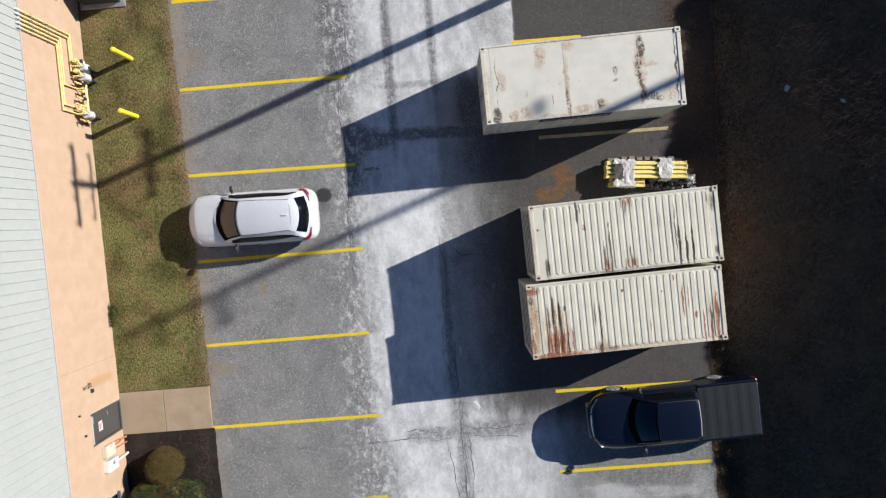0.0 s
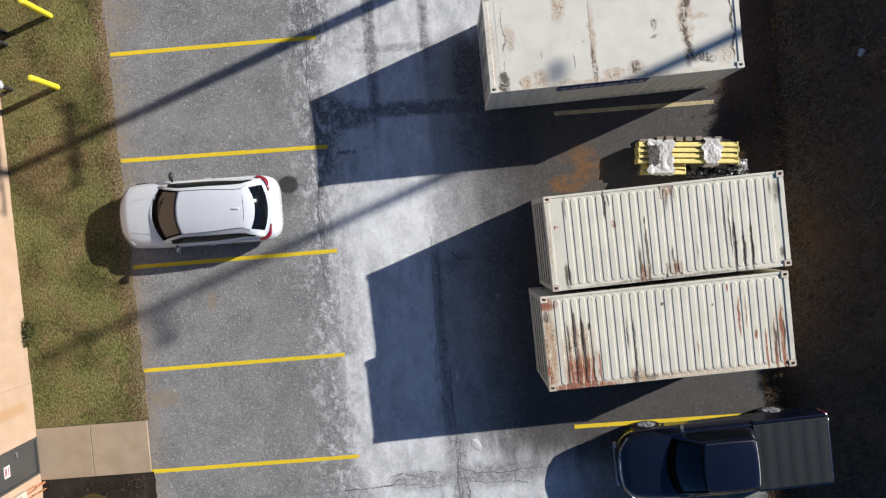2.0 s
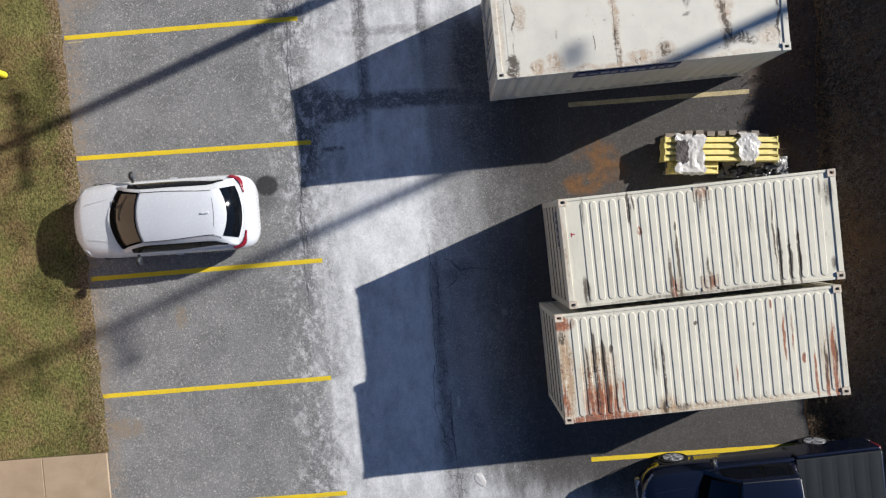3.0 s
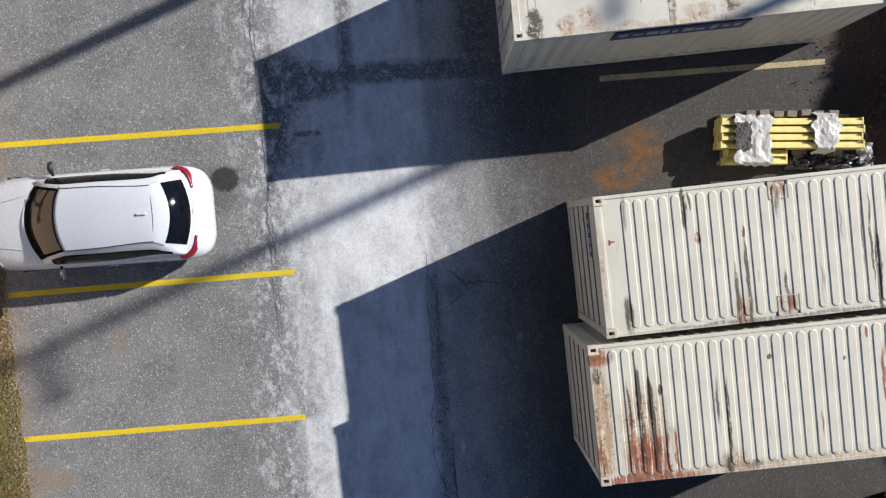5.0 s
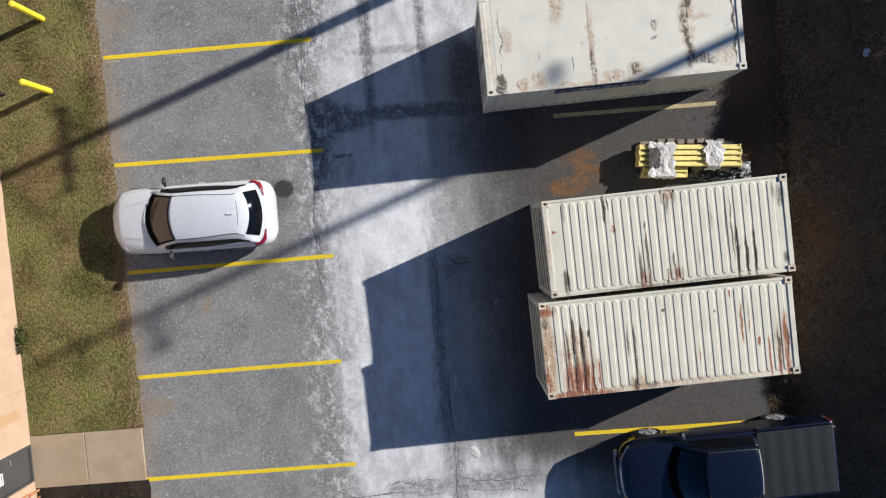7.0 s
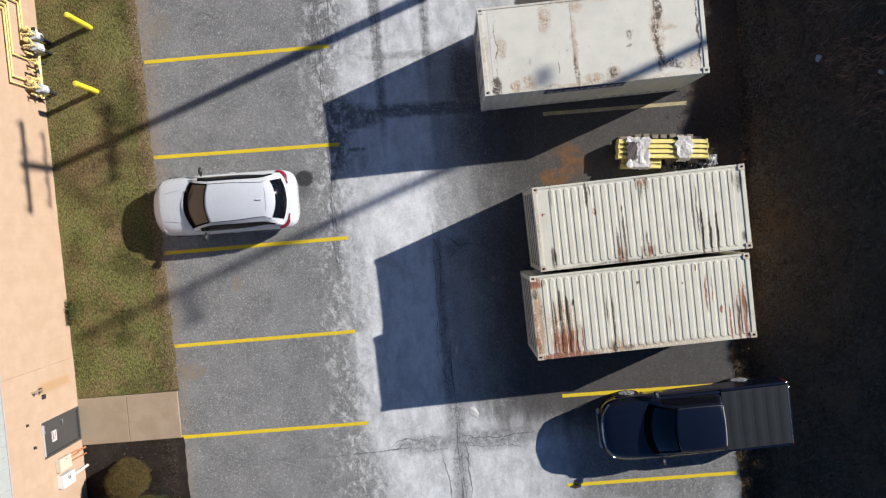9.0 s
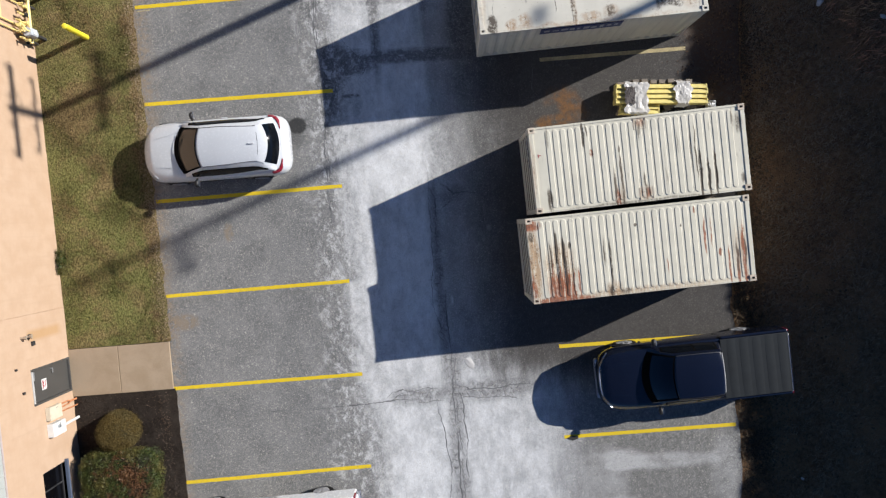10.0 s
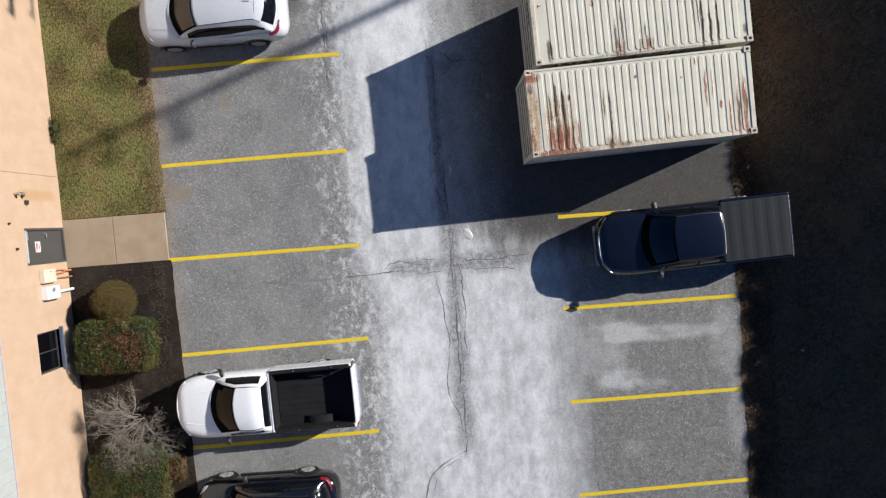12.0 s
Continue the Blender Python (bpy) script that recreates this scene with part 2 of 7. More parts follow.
    for at, lo, hi, w in ((-0.39, 1.5, 16.0, 0.17), (2.86, -2.6, 3.1, 0.22), (3.04, -10.0, -2.2, 0.42)):
        off = calc(nt, "ABSOLUTE", calc(nt, "SUBTRACT", add(x, sway), at))
        joint = add(mul(step(nt, off, w * 0.25, w, 1.0, 0.0), mul(step(nt, y, lo, lo + 0.6), step(nt, y, hi - 0.6, hi, 1.0, 0.0))), joint)
    col = mix(nt, mul(calc(nt, "MINIMUM", joint, 1.0), step(nt, gritty, 0.34, 0.64, 0.35, 0.8)), col, (0.19, 0.19, 0.193))
    net = step(nt, cells(nt, calc_vec(nt, stretch(nt, p, 1.0, 0.65, 1.0), vector_noise(nt, p, 5.0, 0.12)), 6.5, "DISTANCE_TO_EDGE"), 0.015, 0.07, 1.0, 0.0)
    crazed = calc(nt, "MINIMUM", add(calc(nt, "MINIMUM", joint, 1.0), mul(spots(nt, p, [(1.9, -3.8, 1.1, 0.34, 1.0), (4.3, -3.85, 1.5, 0.4, 1.0), (0.2, 6.5, 0.9, 1.2, 0.8), (0.0, 11.0, 0.8, 3.0, 0.8)]), 1.0)), 1.0)
    col = mix(nt, mul(mul(net, crazed), step(nt, mid, 0.36, 0.6, 0.1, 0.8)), col, (0.075, 0.075, 0.078))
    # lime bloom along the lane's west edge and beside the cracks
    bloom = step(nt, grain(nt, stretch(nt, p, 1.0, 0.7, 1.0), 3.4, 10, 0.8, 0.25), 0.49, 0.6)
    edge_zone = mul(step(nt, add(x, mul(bend, 0.8)), -1.5, -0.35), step(nt, add(x, bend), 0.5, 2.0, 1.0, 0.12))
    web = step(nt, cells(nt, calc_vec(nt, p, vector_noise(nt, p, 2.4, 0.45)), 2.6, "DISTANCE_TO_EDGE"), 0.0, 0.035, 1.0, 0.0)
    white = mul(calc(nt, "MAXIMUM", bloom, mul(mul(web, step(nt, mid, 0.45, 0.6)), 0.8)), edge_zone)
    col = mix(nt, mul(white, 0.74), col, (0.64, 0.64, 0.64))
    dab = spots(nt, p, [(2.51, 1.98, 0.12, 0.3, 1.0), (2.59, 1.21, 0.1, 0.2, 0.9), (1.96, -0.7, 0.08, 0.35, 0.7), (3.22, -0.86, 0.06, 0.2, 0.8), (4.57, 1.35, 0.1, 0.12, 0.5), (4.9, -10.4, 0.14, 0.9, 0.8), (3.1, -5.9, 0.06, 0.2, 0.9)])
    col = mix(nt, mul(calc(nt, "MINIMUM", dab, 1.0), step(nt, gritty, 0.3, 0.5, 0.3, 0.9)), col, (0.66, 0.66, 0.66))
    # dark east half: darker paving, with the containers' shade deepened in its colour
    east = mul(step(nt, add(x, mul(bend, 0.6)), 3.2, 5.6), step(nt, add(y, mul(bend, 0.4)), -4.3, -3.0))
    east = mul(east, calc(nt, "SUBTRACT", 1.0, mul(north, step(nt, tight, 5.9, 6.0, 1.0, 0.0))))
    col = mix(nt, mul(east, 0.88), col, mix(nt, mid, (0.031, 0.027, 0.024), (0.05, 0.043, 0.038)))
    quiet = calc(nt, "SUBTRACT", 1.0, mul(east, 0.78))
    # aggregate
    ra, rb = chips(nt, p, 78)
    rc, rd = chips(nt, p, 40)
    col = mix(nt, mul(mul(step(nt, ra, 0.72, 1.0), 0.5), quiet), col, (0.56, 0.54, 0.5))
    col = mix(nt, mul(step(nt, rb, 0.6, 1.0), calc(nt, "SUBTRACT", 0.46, mul(pale, 0.18))), col, (0.045, 0.046, 0.05))
    col = mix(nt, mul(mul(step(nt, rc, 0.92, 0.99), 0.5), quiet), col, (0.6, 0.57, 0.5))
    col = mix(nt, mul(step(nt, rd, 0.78, 1.0), calc(nt, "SUBTRACT", 0.28, mul(pale, 0.14))), col, (0.06, 0.06, 0.063))
    col = mix(nt, mul(step(nt, fine, 0.3, 0.5, 1.0, 0.0), calc(nt, "SUBTRACT", 0.42, mul(pale, 0.2))), col, (0.05, 0.05, 0.053))
    # stains
    rust = mul(spots(nt, p, [(7.15, 5.2, 0.7, 0.5, 0.8), (6.85, 4.45, 0.7, 0.36, 1.5), (7.5, 4.7, 0.6, 0.6, 0.7)]), step(nt, grain(nt, p, 2.4, 5, 0.6), 0.34, 0.72))
    col = mix(nt, calc(nt, "MINIMUM", rust, 0.6), col, mix(nt, step(nt, gritty, 0.35, 0.65), (0.1, 0.05, 0.018), (0.24, 0.1, 0.018)))
    oil = mul(spots(nt, p, [(-1.22, 5.04, 0.34, 0.3, 1.6), (-1.3, 4.85, 0.7, 0.6, 0.3)]), step(nt, mid, 0.25, 0.5, 0.5, 1.0))
    col = mix(nt, calc(nt, "MINIMUM", oil, 0.88), col, (0.022, 0.022, 0.023))
    margin = mul(step(nt, add(x, mul(bend, 0.25)), -5.95, -5.35, 1.0, 0.0), step(nt, mid, 0.35, 0.65))
    col = mix(nt, mul(margin, 0.8), col, (0.25, 0.195, 0.14))
    dirt = mul(mul(step(nt, add(x, mul(bend, 0.35)), 10.7, 11.7), step(nt, y, 2.6, 4.6)), step(nt, mid, 0.25, 0.6, 0.45, 1.0))
    col = mix(nt, mul(dirt, 0.88), col, (0.055, 0.032, 0.019))
    clay = mul(spots(nt, p, [(-5.42, -0.9, 0.66, 0.34, 1.05), (-3.7, 1.85, 0.2, 0.4, 0.8), (-5.4, 10.2, 0.5, 0.6, 0.5)]), step(nt, mid, 0.3, 0.6))
    col = mix(nt, calc(nt, "MINIMUM", clay, 0.7), col, (0.22, 0.17, 0.12))
    put(nt, b.inputs["Base Color"], col)
    speck = step(nt, cells(nt, p, 34), 0.05, 0.2, 1.0, 0.0)
    relief(nt, b, add(fine, mul(speck, 0.3)), 0.7, 0.01)
    return m


def soil_material(name, tones, scale=6.0, bump=0.7):
    m, nt, b = nodes_of(name, 0.95, spec=0.15)
    p = place(nt, True)
    a, f = grain(nt, p, scale, 6, 0.7, 0.6), grain(nt, p, scale * 0.12, 4, 0.6)
    c = cells(nt, p, scale * 6)
    col = mix(nt, step(nt, a, 0.3, 0.7), tones[0], tones[1])
    col = mix(nt, calc(nt, "MULTIPLY", step(nt, f, 0.4, 0.7), 0.8), col, tones[2])
    col = mix(nt, step(nt, c, 0.0, 0.35, 0.5, 0.0), col, tones[3])
    put(nt, b.inputs["Base Color"], col)
    relief(nt, b, calc(nt, "ADD", a, c), bump, 0.03)
    return m


def leaf_material(name, tones, rough=0.6):
    m, nt, b = nodes_of(name, rough, spec=0.3)
    r = by_island(nt)
    n = grain(nt, place(nt), 1.6, 3)
    col = mix(nt, step(nt, r, 0.1, 0.9), tones[0], tones[1])
    col = mix(nt, step(nt, n, 0.45, 0.62), col, tones[2])
    put(nt, b.inputs["Base Color"], col)
    b.inputs["Subsurface Weight"].default_value = 0.0
    return m


ASPHALT = asphalt_material()
GROUND = soil_material("dry_field_soil", ((0.03, 0.025, 0.02), (0.06, 0.05, 0.035), (0.08, 0.07, 0.045), (0.1, 0.085, 0.06)))
SHADE_SOIL = soil_material("dark_leaf_litter", ((0.095, 0.052, 0.026), (0.225, 0.13, 0.066), (0.25, 0.14, 0.068), (0.3, 0.185, 0.095)), 6.0, 1.0)


def turf_material(name, rough):
    """Winter turf: olive green with straw and bare brown patches, browner along the lot."""
    m, nt, b = nodes_of(name, rough, spec=0.15)
    p = place(nt, True)
    x, y, _ = split(nt, p)
    big, mid, fine = grain(nt, p, 0.55, 5, 0.6, 0.4), grain(nt, p, 2.6, 6, 0.7, 0.5), grain(nt, stretch(nt, p, 1.0, 0.6, 1.0), 22, 4, 0.7)
    col = mix(nt, step(nt, fine, 0.32, 0.66), (0.056, 0.063, 0.016), (0.2, 0.195, 0.07))
    edge = step(nt, calc(nt, "ADD", x, calc(nt, "MULTIPLY", calc(nt, "SUBTRACT", mid, 0.5), 0.9)), -6.55, -6.15)
    dry = calc(nt, "ADD", step(nt, calc(nt, "ADD", calc(nt, "MULTIPLY", big, 0.6), calc(nt, "MULTIPLY", mid, 0.4)), 0.43, 0.62), calc(nt, "ADD", calc(nt, "MULTIPLY", edge, 0.6), step(nt, y, 1.0, 7.0, 0.0, 0.25)))
    col = mix(nt, calc(nt, "MINIMUM", calc(nt, "MULTIPLY", dry, 0.66), 0.9), col, mix(nt, step(nt, fine, 0.35, 0.65), (0.1, 0.064, 0.031), (0.255, 0.175, 0.09)))
    put(nt, b.inputs["Base Color"], col)
    relief(nt, b, calc(nt, "ADD", mid, fine), 0.9, 0.05)
    return m


TURF_SOIL = turf_material("thin_winter_turf", 0.95)
MULCH = soil_material("dark_bark_mulch", ((0.018, 0.013, 0.01), (0.04, 0.03, 0.024), (0.05, 0.04, 0.032), (0.085, 0.065, 0.05)), 14.0, 1.0)


def yellow_paint():
    m, nt, b = nodes_of("worn_yellow_road_paint", 0.75, spec=0.3)
    p = place(nt, True)
    wear = step(nt, grain(nt, p, 26, 5, 0.75), 0.52, 0.66)
    fade = by_object(nt)
    col = mix(nt, grain(nt, p, 4, 3), (0.58, 0.41, 0.01), (0.7, 0.51, 0.022))
    col = mix(nt, calc(nt, "MULTIPLY", wear, calc(nt, "ADD", 0.35, calc(nt, "MULTIPLY", fade, 0.3))), col, (0.22, 0.2, 0.15))
    put(nt, b.inputs["Base Color"], col)
    relief(nt, b, grain(nt, p, 60, 2), 0.4, 0.005)
    return m


YELLOW_LINE = yellow_paint()
FADED_LINE = plain("faded_yellow_road_paint", (0.4, 0.33, 0.18), 0.85, vary=0.35, scale=20)


def concrete_material():
    m, nt, b = nodes_of("tan_broom_concrete", 0.9, spec=0.25)
    p = place(nt, True)
    big, fine, broom = grain(nt, p, 1.1, 4, 0.6, 0.5), grain(nt, p, 40, 3, 0.7), grain(nt, stretch(nt, p, 1.0, 12.0, 1.0), 6, 3)
    col = mix(nt, step(nt, big, 0.3, 0.7), (0.285, 0.215, 0.145), (0.36, 0.28, 0.2))
    col = mix(nt, calc(nt, "MULTIPLY", by_object(nt), 0.35), col, (0.25, 0.185, 0.12))
    col = mix(nt, calc(nt, "MULTIPLY", step(nt, fine, 0.4, 0.7), 0.25), col, (0.22, 0.17, 0.12))
    put(nt, b.inputs["Base Color"], col)
    relief(nt, b, calc(nt, "ADD", broom, fine), 0.3, 0.006)
    return m


CONCRETE = concrete_material()
TAR = plain("dark_crack", (0.12, 0.12, 0.124), 0.9, vary=0.4, scale=30)

# ---------------------------------------------------------------- ground, lot, strips
def west_edge(y):
    return -5.95 - 0.0185 * y


def east_edge(y):
    return 12.0 + 0.95 * (1 / (1 + math.exp(-(y - 2.5) * 0.55))) + 0.05 * math.sin(y * 1.7) + 0.03 * math.sin(y * 4.1)


def wall_x(y):
    return -9.2 - 0.0098 * y


ground = part("ground", slab([(900 * math.cos(i * math.pi / 24), 900 * math.sin(i * math.pi / 24)) for i in range(48)], -1.2, -0.06), GROUND)
tagged(ground, "dry brown field soil round the lot", "ground", kind="structure")

YS = [-45 + i * 0.5 for i in range(181)]
lot_outline = [(west_edge(y) + 0.02 * math.sin(y * 3.1), y) for y in YS] + [(east_edge(y), y) for y in YS[::-1]]
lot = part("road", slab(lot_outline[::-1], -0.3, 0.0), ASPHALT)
tagged(lot, "worn grey asphalt parking lot with bleached driving lane", "asphalt", kind="structure")

east_bank = part("ground", sheet(lambda y: (east_edge(y) - 0.05, 60), [-45 + i * 0.45 for i in range(201)],
                 lambda x, y, s: -0.03 + 0.05 * min(1, s * 30) + 0.07 * noise.noise((x * 0.9, y * 0.9, 0)), 70), SHADE_SOIL)
tagged(east_bank, "dark leaf-littered bank beside the asphalt", "ground", kind="structure")

turf = part("ground", sheet(lambda y: (wall_x(y) + 0.0, west_edge(y) + 0.05 + 0.07 * noise.noise((y * 1.9, 4.0, 1.0)) + 0.05 * noise.noise((y * 6.0, 1.0, 2.0))), [-1.46 + i * 0.1 for i in range(300)],
            lambda x, y, s: (0.03 + 0.04 * noise.noise((x * 1.3, y * 1.3, 3))) * (1 - s ** 8) + 0.004, 24), TURF_SOIL, smooth=True)
tagged(turf, "thin dry turf strip along the wall", "lawn", kind="structure")

mulch = part("ground", sheet(lambda y: (wall_x(y), west_edge(y) + 0.03 + 0.06 * noise.noise((y * 2.3, 9.0, 1.0))), [-45 + i * 0.25 for i in range(169)],
             lambda x, y, s: (0.04 + 0.05 * noise.noise((x * 2, y * 2, 8))) * (1 - s ** 8) + 0.004, 20), MULCH, smooth=True)
tagged(mulch, "dark bark mulch planting bed by the wall", "mulch bed", kind="structure")

walkway = thing("pavement", pose(0, 0, 0), "two tan concrete walkway slabs leading to a door", "walkway", kind="structure")
for x0, x1 in ((-9.2, -7.6), (-7.585, -5.92)):
    part("slab", boxed(x0, -3.0, -0.1, x1, -1.48, 0.06, 0.012), CONCRETE, walkway)

# stall lines
LEFT = ((12.25, -6.02, -0.1, 12.25), (9.15, -6.01, -0.08, 9.17), (6.1, -6.04, 0.0, 6.04), (3.01, -5.92, 0.03, 3.03), (-0.02, -5.9, 0.0, 0.0),
        (-3.0, -5.95, 0.16, -3.01), (-6.08, -5.84, 0.19, -6.0), (-9.1, -5.74, 0.28, -9.01), (-12.15, -5.7, 0.32, -12.1), (15.3, -6.1, -0.1, 15.3), (18.4, -6.2, -0.1, 18.4))
RIGHT = ((9.87, 5.87, 8.3, 9.88), (-2.62, 6.5, 12.0, -2.66), (-5.55, 6.45, 11.93, -5.56), (-8.56, 6.47, 11.96, -8.55), (-11.6, 6.54, 11.98, -11.5), (13.1, 5.9, 11.3, 13.1))


def stall_line(y0, x0, x1, y1, mat, width=0.115):
    rnd = random.Random(int(y0 * 100) + int(x0 * 7))
    n = 40
    up, low = [], []
    for i in range(n + 1):
        x, y = x0 + (x1 - x0) * i / n, y0 + (y1 - y0) * i / n
        up.append((x, y + width / 2 + rnd.uniform(-0.004, 0.004)))
        low.append((x, y - width / 2 + rnd.uniform(-0.004, 0.004)))
    ob = part("stall_line", slab(low + up[::-1], -0.01, 0.004), mat)
    return tagged(ob, "worn yellow painted stall line on asphalt" if mat is YELLOW_LINE else "faded old stall line on asphalt", "stall line", "stall lines", "structure")


for row in LEFT + RIGHT:
    stall_line(*row, YELLOW_LINE)
stall_line(6.46, 6.57, 11.14, 6.44, FADED_LINE)
stall_line(9.02, -5.95, -5.55, 9.03, FADED_LINE, 0.03)

TAR_PATCH = plain("black_tar_patch", (0.025, 0.022, 0.02), 0.8, vary=0.4, scale=30)
tagged(part("tar_patch", slab([(6.72 + 0.17 * math.cos(k * 0.52) * (1 + 0.25 * math.sin(k * 2.3)), -5.6 + 0.075 * math.sin(k * 0.52) * (1 + 0.3 * math.sin(k * 3.1))) for k in range(12)], -0.01, 0.009), TAR_PATCH), "black tar mark at a stall line's end", "tar patch", kind="structure")


def crack(points, width, seed, wander=0.05):
    """A crack in the asphalt: a thin ribbon of crumbling edge that wanders along the points."""
    rnd = random.Random(seed)
    line = []
    for (ax, ay), (bx, by) in zip(points, points[1:]):
        n = max(3, int(math.hypot(bx - ax, by - ay) / 0.05))
        for i in range(n):
            cx, cy = ax + (bx - ax) * i / n, ay + (by - ay) * i / n
            k1 = noise.noise((cx * 1.4 + seed, cy * 1.4, seed)) + 0.7 * noise.noise((cx * 6 + seed, cy * 6, 2.0))
            k2 = noise.noise((cy * 1.4, cx * 1.4 + seed, 7.0)) + 0.7 * noise.noise((cy * 6, cx * 6, seed))
            line.append((cx + wander * k1 + rnd.uniform(-1, 1) * 0.011, cy + wander * k2 + rnd.uniform(-1, 1) * 0.011))
    bm = bmesh.new()
    last = None
    for i, (x, y) in enumerate(line):
        x2, y2 = line[min(i + 1, len(line) - 1)]
        x1, y1 = line[max(i - 1, 0)]
        d = math.hypot(x2 - x1, y2 - y1) or 1
        nx, ny = -(y2 - y1) / d, (x2 - x1) / d
        w = width * max(0.12, noise.noise((i * 0.13, seed * 3.7, 1)) * 0.8 + 0.55) * rnd.uniform(0.55, 1.0) * min(1, 0.15 + i / 8, 0.15 + (len(line) - 1 - i) / 8)
        pair = bm.verts.new((x + nx * w, y + ny * w, 0.0025)), bm.verts.new((x - nx * w, y - ny * w, 0.0025))
        if last:
            bm.faces.new((last[0], last[1], pair[1], pair[0]))
        last = pair
    ob = part("crack", bm, TAR)
    return tagged(ob, "dark jagged crack in the worn asphalt", "crack", "asphalt cracks", "structure")


def shifted(points, dx, dy=0.0):
    return tuple((x + dx, y + dy) for x, y in points)


WEST_SEAM = ((-0.6, 16), (-0.66, 11.9), (-0.47, 10.9), (-0.45, 9.9), (-0.36, 9.1), (-0.42, 7.9), (-0.38, 6.8), (-0.38, 5.1), (-0.4, 3.7), (-0.39, 2.4), (-0.41, 1.55))
MID_SEAM = ((2.77, 3.3), (2.76, 2.6), (2.72, 2.0), (2.76, 1.4), (2.71, 0.85), (2.72, 0.25), (2.62, -0.33), (2.6, -0.93), (2.71, -1.4), (2.8, -2.0), (3.0, -2.6))
SOUTH_SEAM = ((3.02, -0.4), (3.0, -1.5), (3.04, -2.64), (3.02, -4.1), (3.01, -4.8), (3.05, -5.5), (3.02, -6.3), (3.04, -7.2), (3.0, -7.7), (3.1, -8.3), (3.05, -9.3), (3.03, -9.75), (2.95, -10.2))
